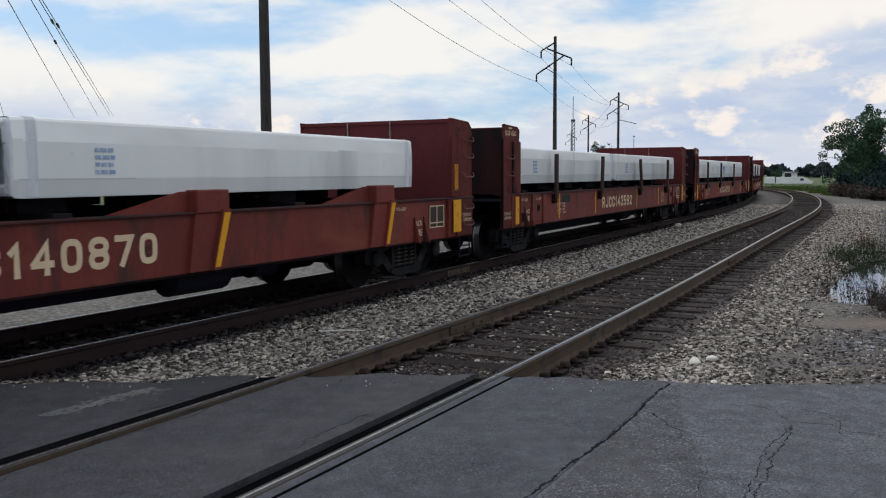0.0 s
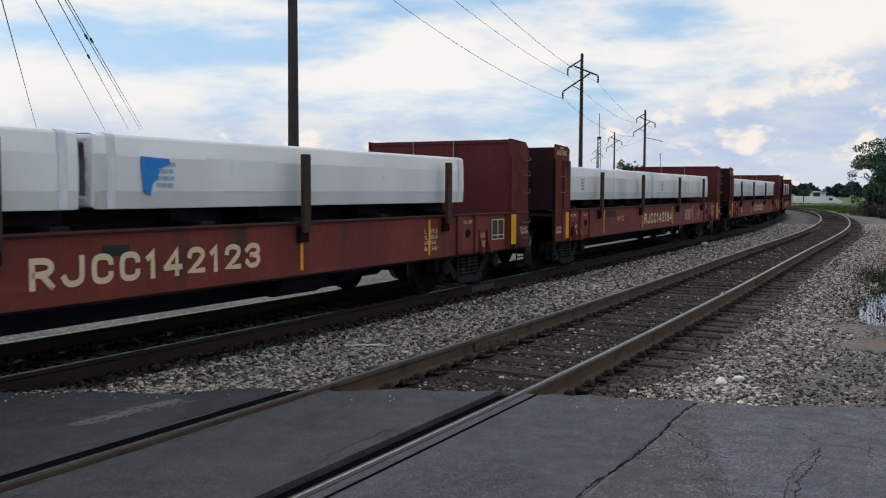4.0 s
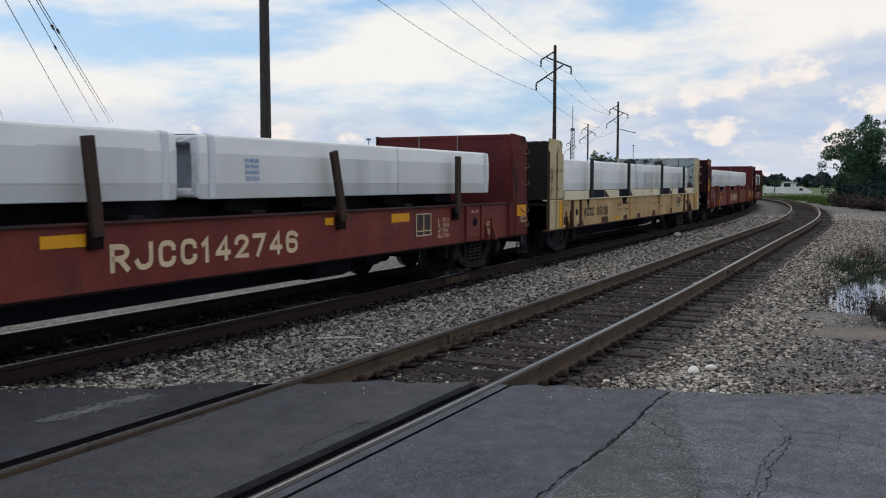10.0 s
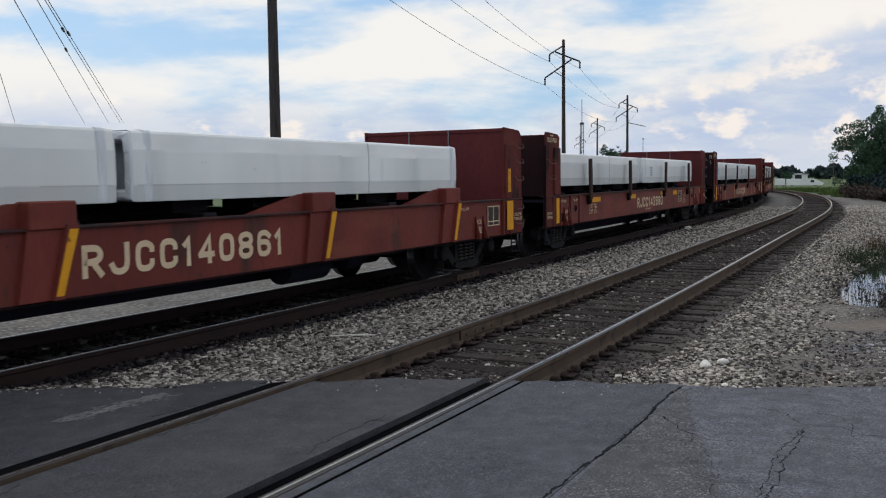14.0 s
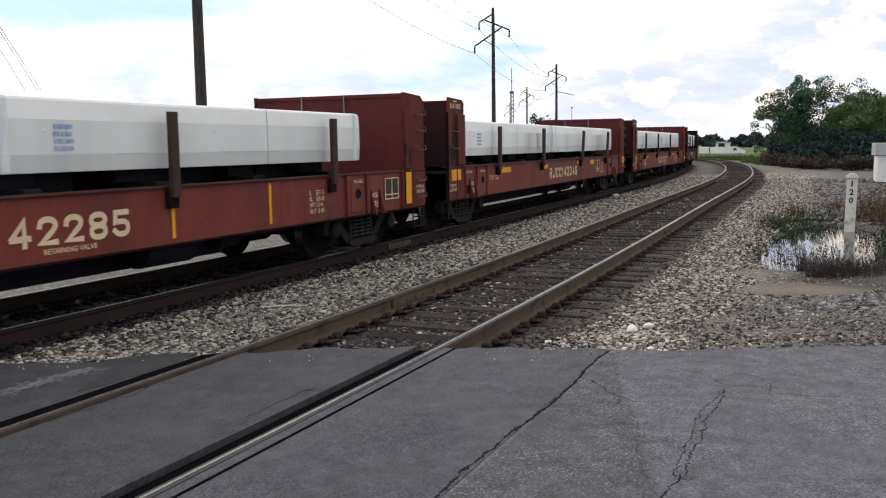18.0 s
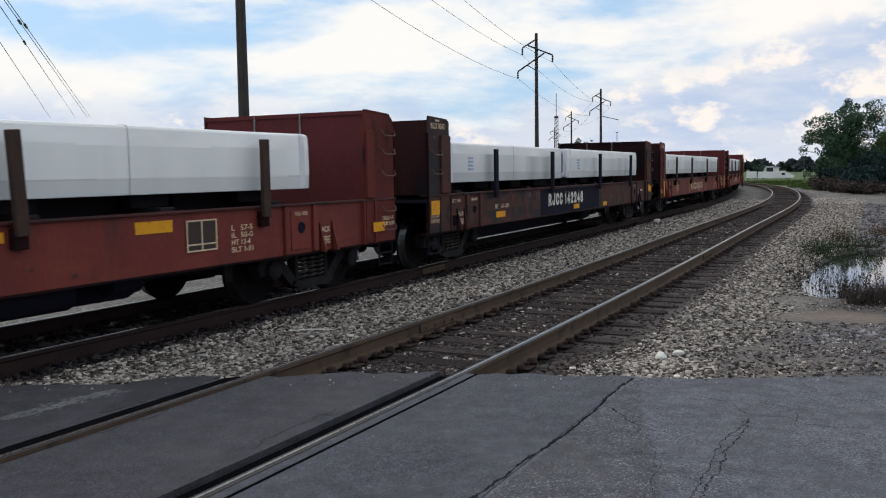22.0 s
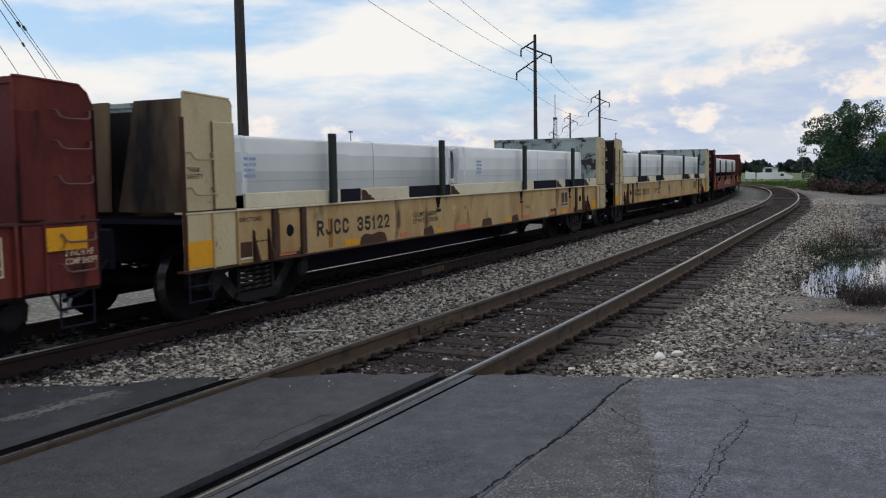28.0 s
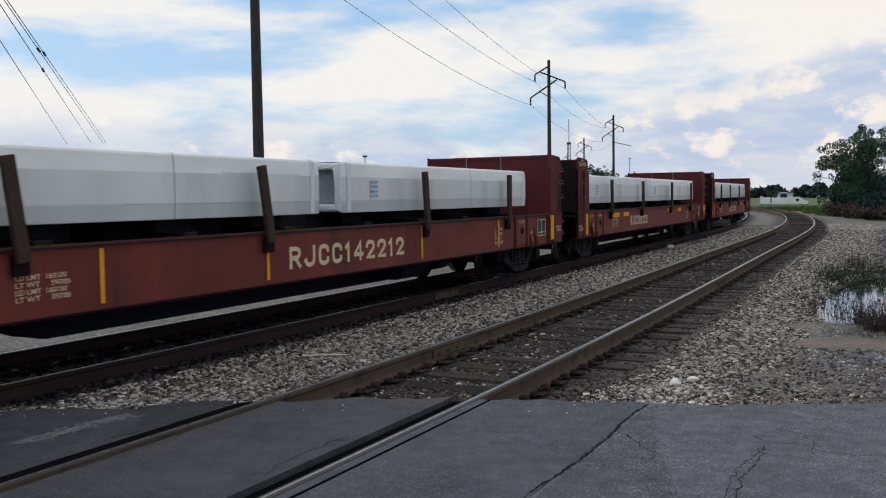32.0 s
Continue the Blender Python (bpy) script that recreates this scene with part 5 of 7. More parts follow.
def bolster_mesh():
    bm = bmesh.new()
    add_box(bm, -.24, .24, -1.04, 1.04, .53, .70, .02)
    add_box(bm, -.36, .36, -.30, .30, .48, .66, .02)
    for x in (-.52, .52):
        add_box(bm, x - .05, x + .05, -.85, .85, .38, .50, .01)
        for y in (-.75, .75):
            add_box(bm, x - .09 if x > 0 else x - .03, x + .03 if x > 0 else x + .09, y - .06, y + .06, .30, .55, .01)
    add_lathe(bm, [(.66, .22), (.84, .20)], "Z", 14)
    return finish("truck", bm, BLACK_STEEL)


def coupler_mesh(end):
    bm = bmesh.new()
    sg = -1 if end == 0 else 1
    x = -POST if end == 0 else IL + POST
    def bx(a, b, *r):
        lo, hi = sorted((x + sg * a, x + sg * b))
        add_box(bm, lo, hi, *r, .015)
    bx(-.25, .42, -.07, .07, .72, .92)
    bx(.36, .66, -.16, .10, .68, .98)
    bx(.52, .70, -.14, -.02, .70, .96)
    bx(-.02, .05, -.42, .42, .62, 1.06)
    return finish("coupler", bm, BLACK_STEEL)


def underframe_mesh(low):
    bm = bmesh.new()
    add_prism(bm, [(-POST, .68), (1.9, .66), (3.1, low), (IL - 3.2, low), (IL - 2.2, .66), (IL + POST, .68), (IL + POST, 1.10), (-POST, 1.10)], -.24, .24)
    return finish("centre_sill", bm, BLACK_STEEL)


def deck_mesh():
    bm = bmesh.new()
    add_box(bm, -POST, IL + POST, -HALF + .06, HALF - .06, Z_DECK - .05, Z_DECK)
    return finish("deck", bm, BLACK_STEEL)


def stake_mesh(mat):
    def make():
        bm = bmesh.new()
        add_box(bm, -.062, .062, -.028, .028, 0, .88, .006)
        return finish("stake", bm, mat)
    return cached(("stake", mat.name), make)


def pocket_mesh(mat):
    def make():
        bm = bmesh.new()
        add_box(bm, -.075, .075, -.045, .02, -.10, .08, .008)
        return finish("stake_pocket", bm, mat)
    return cached(("pocket", mat.name), make)


def simple_box(key, mat, *dims, bevel=0.006, name="plate"):
    def make():
        bm = bmesh.new()
        add_box(bm, *dims, bevel)
        return finish(name, bm, mat)
    return cached(("box", key, mat.name), make)


def hole_mesh(mat):
    def make():
        bm = bmesh.new()
        n = 18
        o, i_, b = [], [], []
        for k in range(n):
            c, s_ = math.cos(2 * math.pi * k / n), math.sin(2 * math.pi * k / n)
            o.append(bm.verts.new((.105 * c, 0, .105 * s_)))
            i_.append(bm.verts.new((.080 * c, -.016, .080 * s_)))
            b.append(bm.verts.new((.074 * c, .001, .074 * s_)))
        for k in range(n):
            j = (k + 1) % n
            bm.faces.new((o[k], o[j], i_[j], i_[k]))
            bm.faces.new((i_[k], i_[j], b[j], b[k]))
        # Flat black face paints the hole's dark inside; no opening is cut.
        bm.faces.new(b)
        return finish("pull_hole", bm, mat)
    return cached(("hole", mat.name), make)


def jack_mesh(mat):
    def make():
        bm = bmesh.new()
        for x in (0,):
            add_prism(bm, [(x - .012, Z_LOW), (x + .012, Z_LOW), (x + .012, Z_LOW + .36), (x - .012, Z_LOW + .36)], -HALF + .045, -HALF + .02)
            q = [bm.verts.new(p) for p in ((x - .012, -HALF + .045, Z_LOW + .38), (x + .012, -HALF + .045, Z_LOW + .38), (x + .012, -HALF - .06, Z_LOW), (x - .012, -HALF - .06, Z_LOW), (x - .012, -HALF + .045, Z_LOW), (x + .012, -HALF + .045, Z_LOW))]
            for f in ((0, 1, 2, 3), (0, 3, 4), (1, 5, 2), (3, 2, 5, 4)):
                bm.faces.new([q[i] for i in f])
        return finish("jacking_bracket", bm, mat)
    return cached(("jack", mat.name), make)


def frame_mesh(w, h, t, mat):
    def make():
        bm = bmesh.new()
        for a, b, c, d in ((0, w, 0, t), (0, w, h - t, h), (0, t, t, h - t), (w - t, w, t, h - t), (w / 2 - t / 2, w / 2 + t / 2, t, h - t), (t, w - t, h * .2, h * .2 + t)):
            add_box(bm, a, b, -.006, 0, c, d)
        return finish("placard_frame", bm, mat)
    return cached(("frame", w, h, t, mat.name), make)


def gusset_mesh(mat):
    """Box bracket on the sill with a long sloped wedge on its leading side."""
    def make():
        bm = bmesh.new()
        add_box(bm, -.25, .22, -HALF - .03, -HALF + .24, Z_SILL - .02, Z_SILL + .215, .012)
        add_prism(bm, [(-1.25, Z_SILL), (-.24, Z_SILL), (-.24, Z_SILL + .20), (-.34, Z_SILL + .20)], -HALF + .10, -HALF + .16)
        add_prism(bm, [(-.06, Z_LOW + .02), (.04, Z_LOW + .02), (.22, Z_SILL + .02), (.10, Z_SILL + .02)], -HALF - .05, -HALF + .05)
        add_prism(bm, [(-.36, Z_LOW + .02), (-.06, Z_LOW + .02), (.10, Z_SILL), (-.25, Z_SILL)], -HALF - .005, -HALF + .05)
        return finish("gusset", bm, mat)
    return cached(("gusset", mat.name), make)


def gusset_stripe(mat):
    def make():
        bm = bmesh.new()
        add_prism(bm, [(-.045, Z_LOW + .05), (.03, Z_LOW + .05), (.205, Z_SILL - .02), (.115, Z_SILL - .02)], -HALF - .056, -HALF - .050)
        return finish("reflective_stripe", bm, mat)
    return cached(("gstripe", mat.name), make)


def brake_mesh():
    bm = bmesh.new()
    add_lathe(bm, [(-.45, .05), (-.42, .19), (.42, .19), (.45, .05)], "X", 14, (0, -.75, .50))
    add_box(bm, -.05, .05, -.80, -.30, .55, .95)
    add_lathe(bm, [(-.22, .04), (-.2, .15), (.2, .15), (.22, .04)], "X", 12, (1.15, -.72, .52))
    add_box(bm, 1.10, 1.20, -.80, -.30, .55, .95)
    add_rod(bm, [(1.3, -.7, .5), (3.2, -.6, .46), (3.6, -.4, .44)], .018)
    add_rod(bm, [(-.4, -.5, .55), (-4.2, -.45, .5)], .016)
    return finish("brake_gear", bm, BLACK_STEEL)


def step_mesh(end):
    bm = bmesh.new()
    x = -POST + .06 if end == 0 else IL + POST - .42
    y = -HALF + .05
    for z in (.30, .46):
        add_rod(bm, [(x, y, z), (x + .36, y, z)], .012)
    for xx in (x, x + .36):
        add_rod(bm, [(xx, y, .62), (xx, y, .29)], .012)
    return finish("sill_step", bm, BLACK_STEEL)


def hose_mesh(end):
    bm = bmesh.new()
    sg, x = (-1, -POST) if end == 0 else (1, IL + POST)
    if end == 1:
        add_rod(bm, [(x - .02, -.60, .72), (x + .06, -.64, .52), (x + .17, -.62, .34), (x + .30, -.56, .29), (x + .42, -.48, .40)], .017, 7)
        return finish("air_hose", bm, HOSE, True)
    add_rod(bm, [(x, -.35, .75), (x + sg * .22, -.40, .62), (x + sg * .40, -.36, .42), (x + sg * .60, -.30, .36)], .022, 7)
    return finish("air_hose", bm, BLACK_STEEL)


def bunk_mesh(seed):
    def make():
        rng = random.Random(seed)
        bm = bmesh.new()
        add_box(bm, -.10, .10, -1.28, 1.28, 0, .115, .008)
        for y in (-.9, -.2, .5, 1.0):
            add_box(bm, -.28 + rng.uniform(-.1, .1), .25 + rng.uniform(-.1, .1), y - .07, y + .07, .115, .249, .006)
        return finish("timber_bunk", bm, DUNNAGE)
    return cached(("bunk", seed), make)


WHEELSETS = []


def build_truck(car, x):
    tr = part("truck", cached("bolster", bolster_mesh), car, "grimy freight truck with coil springs", pose(x, 0, 0))
    for sg in (1, -1):
        turn = pose(0, 0, 0, 0, 0, 0 if sg == 1 else 180)
        part("side_frame", cached("frame", side_frame_mesh), tr, at=turn)
        for x_ in (-.19, 0, .19):
            part("coil_spring", cached("spring", spring_mesh), tr, "dusty coil spring", turn @ pose(x_, 0, 0))
    for i, a in enumerate((-.865, .865)):
        w = part("wheelset", cached("wheelset", wheelset_mesh), tr, "dark steel wheels with bright worn treads", pose(a, 0, .42))
        WHEELSETS.append((w, a))
    return tr


def end_details(car, end, paint, ink, style):
    """Bulkhead with posts, grab irons, lettering and yellow plates at one end of a car."""
    key = paint.name
    wall_paint = {"oxide_red_paint": RED_DARK, "faded_tan_paint": GREY_WEATHERED}.get(key, GRIMY_SHADED)
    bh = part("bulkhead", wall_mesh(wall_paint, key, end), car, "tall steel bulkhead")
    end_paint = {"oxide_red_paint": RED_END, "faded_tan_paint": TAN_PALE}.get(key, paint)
    grime_shade = GRIMY_TAN if key == "faded_tan_paint" else GRIMY_SHADED
    part("outer_sheet", outer_sheet_mesh(grime_shade, key, end), bh, "sooty outer sheet, gap shade in its colour")
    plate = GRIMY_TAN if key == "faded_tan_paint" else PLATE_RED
    for mir in (0, 1):
        for me, nm in ((post_mesh(end_paint, key, end), "post"), (post_panel_mesh(end_paint, key, end), "post_panel")):
            part(nm, far_side(me) if mir else me, bh)
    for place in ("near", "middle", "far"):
        part("brace_plate", post_return_mesh(plate, key, end, place), bh, "sooty brace plate on the outer face, gap shade in its colour")
    x0 = -POST + .05 if end == 0 else IL + .36
    for z in (((1.84, 1.48) if style == "tan" else (1.93, 1.63)) if end == 0 else (2.18, 1.92, 1.62)):
        part("grab_iron", grab_mesh(GRAB_TAN if style == "tan" else GRAB_STEEL, .37), bh, at=pose(x0, 0, z))
    if end == 1:
        for y in (-.35, .45):
            part("tie_strap", simple_box(("strapend", y), STRAP, IL - .006, IL + .126, y, y + .016, Z_TOP - .30, Z_TOP + .004, bevel=.002, name="tie_strap"), bh, "pale strap hanging over the wall")
    # rusted outer edge of the post and the joint above the sill
    xe = -POST - .002 if end == 0 else IL + POST - .020
    edge = RUST_PATCH if style == "tan" else GRIMY_SHADED
    part("edge_strip", simple_box(("edge", end), edge, xe, xe + .022, -HALF + .006, -HALF + .058, Z_LOW + .02, Z_TOP - .24, bevel=.003, name="edge_strip"), bh, "rusted outer edge")
    if style == "tan":
        xp = -.375 if end == 0 else IL + .225
        part("edge_strip", simple_box(("edgep", end), edge, xp + .006, xp + .014, -HALF - .004, -HALF + .008, Z_SILL + .01, Z_TOP - .26, bevel=.003, name="edge_strip"), bh, "rust line beside the panel")
        part("edge_strip", simple_box(("edget", end), edge, min(xe, IL) if end else -POST, IL + POST if end else 0, -HALF - .004, -HALF + .012, Z_SILL - .004, Z_SILL + .012, bevel=.003, name="edge_strip"), bh, "rust line above the sill")
    # panels below the post
    px0 = -POST if end == 0 else IL
    part("end_panel", simple_box(("endpanel", end), end_paint, px0 + .01, px0 + POST - .01, -HALF + .012, -HALF + .05, Z_LOW + .02, Z_SILL - .026, bevel=.004, name="end_panel"), car)
    for x in ((-.40, 0.02) if end == 0 else (IL - .06, IL + .22)):
        part("stiffener", simple_box(("endstiff", round(x, 2)), paint, x - .012, x + .012, -HALF - .012, -HALF + .05, Z_LOW + .01, Z_SILL - .02, bevel=.003, name="stiffener"), car)
    part("sill_step", cached(("step", end), lambda: step_mesh(end)), car, "bent rod step")
    part("coupler", cached(("coupler", end), lambda: coupler_mesh(end)), car, "black knuckle coupler")
    part("air_hose", cached(("hose", end), lambda: hose_mesh(end)), car)
    if end == 1:
        for z in (1.12, .86):
            part("grab_iron", grab_mesh(GRAB_TAN if style == "tan" else GRAB_STEEL, .37), car, at=pose(x0, 0, z))
    # pull-hole pad between two stiffeners, and the jacking bracket
    mirror = (lambda u: u) if end == 0 else (lambda u: IL - u - .45)
    if style != "gusset":
        for u in (.74, 1.32):
            x = mirror(u)
            part("stiffener", simple_box(("stiff", round(x, 2)), RUST_PATCH if style == "tan" else paint, x - .05, x + .05, -HALF + .004, -HALF + .05, Z_LOW + .02, Z_SILL - .03, bevel=.01, name="stiffener"), car)
        part("pull_pad", simple_box(("pad", end), paint, mirror(1.03) - .2, mirror(1.03) + .2, -HALF + .026, -HALF + .046, Z_LOW + .06, Z_SILL - .08, name="pull_pad"), car)
        part("pull_hole", hole_mesh(BLACK_STEEL), car, "round pull hole, dark inside painted as a black disc", pose(mirror(1.03), -HALF + .024, .94) @ Matrix.Diagonal((.7, 1, .7, 1)))
    for d in (-.14, .14):
        part("jacking_bracket", jack_mesh(RUST_PATCH if style == "tan" else paint), car, at=pose(mirror(.48) + d, 0, 0))
    if style == "tan":
        bars(car, mirror(.50) - .12, .84, .26, .03, 1, ink, seed=12)
        return
    lettering(car, "JACK\nHERE", mirror(.50) - .11, .69, .22, .25, ink)
    lettering(car, "PULL HERE", mirror(1.03) - .13, 1.09, .26, .045, ink, y=-HALF + .024)


def rust_mesh(seed):
    """An uneven flake patch, one unit wide, widening downwards."""
    rng = random.Random(seed)
    bm = bmesh.new()
    out = [(0, 0), (1, 0), (.97, .06), (.93 - rng.uniform(0, .1), .14), (.7, .15 + rng.uniform(-.02, .03)), (.45, .14), (.2, .16 + rng.uniform(-.03, .02)), (.06, .12), (.03, .05)]
    add_prism(bm, out, -.002, 0)
    return finish("rust_patch", bm, RUST_PATCH)


def board_rust_mesh():
    """Bare rusted end of a painted board, with a ragged slanting edge."""
    bm = bmesh.new()
    add_prism(bm, [(0, 0), (.36, 0), (.33, .03), (.27, .035), (.25, .07), (.17, .08), (.15, .115), (.09, .145), (0, .145)], -.002, 0)
    return finish("rust_patch", bm, RUST_PATCH)


def soot_mesh():
    """A ragged black run of grease, wide at the flange and narrowing downwards."""
    bm = bmesh.new()
    add_prism(bm, [(-.17, 0), (.17, 0), (.15, -.06), (.11, -.10), (.12, -.17), (.07, -.20), (.06, -.31), (-.02, -.27), (-.07, -.33), (-.09, -.20), (-.13, -.15), (-.14, -.07)], -.0015, 0)
    return finish("soot_run", bm, GRIMY_SHADED)


def scratch_mesh():
    rng = random.Random(4)
    bm = bmesh.new()
    pts = [(i * .11, 0, .04 * math.sin(i * .5) + .05 * i / 20 + rng.uniform(-.008, .008)) for i in range(22)]
    add_rod(bm, pts, .0055, 4)
    return finish("scratch", bm, RUST_PATCH)


def build_car(spec):
    style, paint, number = spec["style"], spec["paint"], spec["number"]
    ink = STENCIL_DARK if style == "tan" else STENCIL
    car = thing("bulkhead_flatcar", spec["label"], "freight car", "freight cars of the train")
    key = paint.name
    sill = sill_mesh(paint, key)
    part("side_sill", sill, car)
    part("bottom_flange", simple_box("lowflange", GRIMY_SHADED if style != "tan" else RUST_PATCH, -POST, IL + POST, -HALF + .020, -HALF + .16, Z_LOW - .012, Z_LOW + .012, bevel=.004, name="bottom_flange"), car, "grimy lower edge")
    # On red cars this strip draws the shaded line along the sill top.
    part("top_flange", simple_box("flange", FLANGE_SHADED if style != "tan" else CREAM, -POST, IL + POST, -HALF, -HALF + .16, Z_SILL - .024, Z_SILL, bevel=.004, name="top_flange"), car, "worn flange along the deck edge")
    part("side_sill", far_side(sill), car)
    part("deck", cached("deck", deck_mesh), car, "dark grimy deck, load shade in its colour")
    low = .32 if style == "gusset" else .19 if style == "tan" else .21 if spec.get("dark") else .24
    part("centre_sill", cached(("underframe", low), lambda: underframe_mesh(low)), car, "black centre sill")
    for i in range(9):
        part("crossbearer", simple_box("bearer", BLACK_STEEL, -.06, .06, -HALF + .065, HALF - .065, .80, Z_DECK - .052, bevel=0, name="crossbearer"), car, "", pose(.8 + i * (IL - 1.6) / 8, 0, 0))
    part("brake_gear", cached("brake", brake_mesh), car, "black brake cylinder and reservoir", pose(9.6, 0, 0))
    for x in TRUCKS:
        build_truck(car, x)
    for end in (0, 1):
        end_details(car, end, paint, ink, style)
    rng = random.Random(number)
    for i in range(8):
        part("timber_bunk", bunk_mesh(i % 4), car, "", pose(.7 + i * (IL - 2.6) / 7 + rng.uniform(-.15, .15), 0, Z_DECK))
    # Long timbers added to block the view under the load and keep it dark.
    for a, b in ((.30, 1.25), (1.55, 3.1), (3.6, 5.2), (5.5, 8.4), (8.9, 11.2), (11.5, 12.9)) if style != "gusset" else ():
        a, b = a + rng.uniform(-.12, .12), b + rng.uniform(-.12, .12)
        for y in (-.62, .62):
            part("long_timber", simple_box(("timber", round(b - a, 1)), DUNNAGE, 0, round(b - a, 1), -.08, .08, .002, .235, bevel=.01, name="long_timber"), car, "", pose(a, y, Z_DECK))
    stake_mat = GREEN_STEEL if style == "tan" else (BLACK_STEEL if spec.get("dark") else BROWN_STEEL)
    tilts = spec.get("tilts", (0, 0, 0, 0))
    if style != "gusset":
        for u, tilt in zip(spec.get("stakes", (1.93, 5.2, 9.05, 12.27)), tilts):
            part("stake", stake_mesh(stake_mat), car, "upright steel stake", pose(u, -HALF - .035, 1.11 if style != "tan" else Z_SILL + .002, 0, tilt, 0))
            if style != "tan" and not spec.get("dark"):
                part("stake_pocket", pocket_mesh(GRIMY_SHADED), car, "", pose(u, -HALF + .02, 1.10))
            part("stake", stake_mesh(stake_mat), car, "", pose(u, HALF + .035, 1.11, 0, tilt, 180))
    else:
        for u in (2.0, 5.4, 9.2, 12.55):
            part("gusset", gusset_mesh(paint), car, "sloped bracket on the sill", pose(u, 0, 0))
            part("reflective_stripe", gusset_stripe(YELLOW), car, "", pose(u, 0, 0))
            part("gusset", far_side(gusset_mesh(paint)), car, "", pose(u, 0, 0))
    if style == "tan":
        a = .18
        runs = ((1.75, 1), (1.25, 0), (1.3, 1), (1.0, 0), (3.65, 1), (1.25, 0), (1.25, 1), (.95, 0), (1.6, 1))
        if number == 35122:
            runs = ((2.02, 1), (.52, 0), (1.43, 1), (1.48, 0), (4.1, 1), (1.5, 0), (.62, 1), (1.56, 0), (1.0, 1))
        for w, pale in runs:
            m = CREAM if pale else BLACK_STEEL
            part("side_board", simple_box(("board", round(w, 2), pale), m, 0, w - .02, -HALF + .01, -HALF + .05, Z_SILL, Z_SILL + .17, bevel=.008, name="side_board"), car, "cream painted board" if pale else "dark bare board", pose(a, 0, 0))
            if pale and a > 1:
                part("rust_patch", cached("boardrust", board_rust_mesh), car, "bare rusted end of the board", pose(a, -HALF + .0095, Z_SILL + .003))
            a += w
        flakes = [] if number == 35116 else [(1.0 + i * 1.95 + rng.uniform(-.3, .3), rng.uniform(.35, .8)) for i in range(7)]
        if number == 35105:
            flakes = [(1.1, .5), (3.0, .6), (5.0, .42), (6.43, .36), (8.2, .42), (10.6, .34), (12.6, .5)]
        for i, (u, w) in enumerate(flakes):
            part("rust_patch", cached(("rust", i % 4), lambda: rust_mesh(i % 4)), car, "chocolate rust where paint has flaked", pose(u, -HALF + .0435, Z_LOW + .015) @ Matrix.Diagonal((w, 1, rng.uniform(.8, 1.1), 1)))
        for u, h in (((5.62, .56), (9.05, .54)) if number == 35105 else ((1.93, .40), (9.05, .40), (12.27, .40))):
            part("rust_run", simple_box(("run", h), ORANGE_RUST, -.05, .05, -.003, 0, .02, h, bevel=0, name="rust_run"), car, "orange rust run below the stake", pose(u + .03, -HALF + .0435, Z_LOW + .02))
        for u in (5.2, 9.05, 12.27) if number == 35122 else (1.93, 5.2, 9.05, 12.27):
            wide = 1.7 if number == 35105 and u == 5.2 else .62
            part("soot_run", cached("shade_and_grease", soot_mesh), car, "black grease below the stake pocket", pose(u - .1 * (wide > 1), -HALF + .0425, Z_SILL - .02) @ Matrix.Diagonal((wide, 1, .62, 1)))
            if wide < 1:
                part("pocket_lip", simple_box("lip", GREEN_STEEL, -.07, .07, -.012, 0, -.24, -.195, bevel=.003, name="pocket_lip"), car, "", pose(u, -HALF + .042, Z_SILL - .02))
        for u in (.05, IL - .92):
            part("card_plate", simple_box("card", RUST_PATCH, 0, .25, -.004, 0, 0, .17, bevel=0, name="card_plate"), car, "rusted card plate", pose(u, -HALF + .042, .69))
            part("card_ledge", simple_box("ledge", CREAM, 0, .25, -.016, 0, 0, .018, bevel=.003, name="card_ledge"), car, "cream ledge under the card plate", pose(u, -HALF + .044, .668))
        if number != 35105:
            for u, w in ((3.87, .26), (5.84, .6), (9.15, .40), (10.82, .33), (12.15, .28), (.75, .42)):
                part("reflector", simple_box(("coral", w), CORAL, 0, w, -.004, 0, 0, .075, bevel=0, name="reflector"), car, "faded coral reflective strip", pose(u, -HALF + .0415, .645))
        lettering(car, "IL 50-0", 9.24, .86, .32, .06, ink)
        if number == 35105:
            part("scratch", cached("scratch", scratch_mesh), car, "long dark scratch in the paint", pose(7.5, -HALF + .0435, .985))
            for line in (((4.7, 1.135), (4.85, 1.10), (5.1, 1.06), (5.55, 1.03)), ((5.72, 1.03), (5.95, 1.045), (6.08, 1.05), (6.12, 1.03), (6.28, 1.035)), ((6.48, 1.035), (6.58, 1.033)), ((6.82, 1.015), (6.98, 1.02))):
                bm = bmesh.new()
                add_rod(bm, [(u, 0, z) for u, z in line], .0052, 4)
                part("scratch", finish("scratch", bm, RUST_PATCH), car, "thin dark scratch in the paint", pose(0, -HALF + .0435, 0))
            bm = bmesh.new()
            add_prism(bm, [(0, 0), (.05, .05), (0, .10), (-.05, .05)], -.002, 0)
            part("diamond", finish("diamond", bm, STENCIL_DARK), car, "small dark diamond mark", pose(7.21, -HALF + .042, .665))
            lettering(car, "RETAINING VALVE", 7.48, .70, .50, .036, ink)
    # lettering
    x, z, w, h = spec["mark"]
    big_lettering(car, spec["text"], x, z, w, h, ink if not spec.get("pale") else WHITE_LINE, .25 if spec.get("dark") else .205)
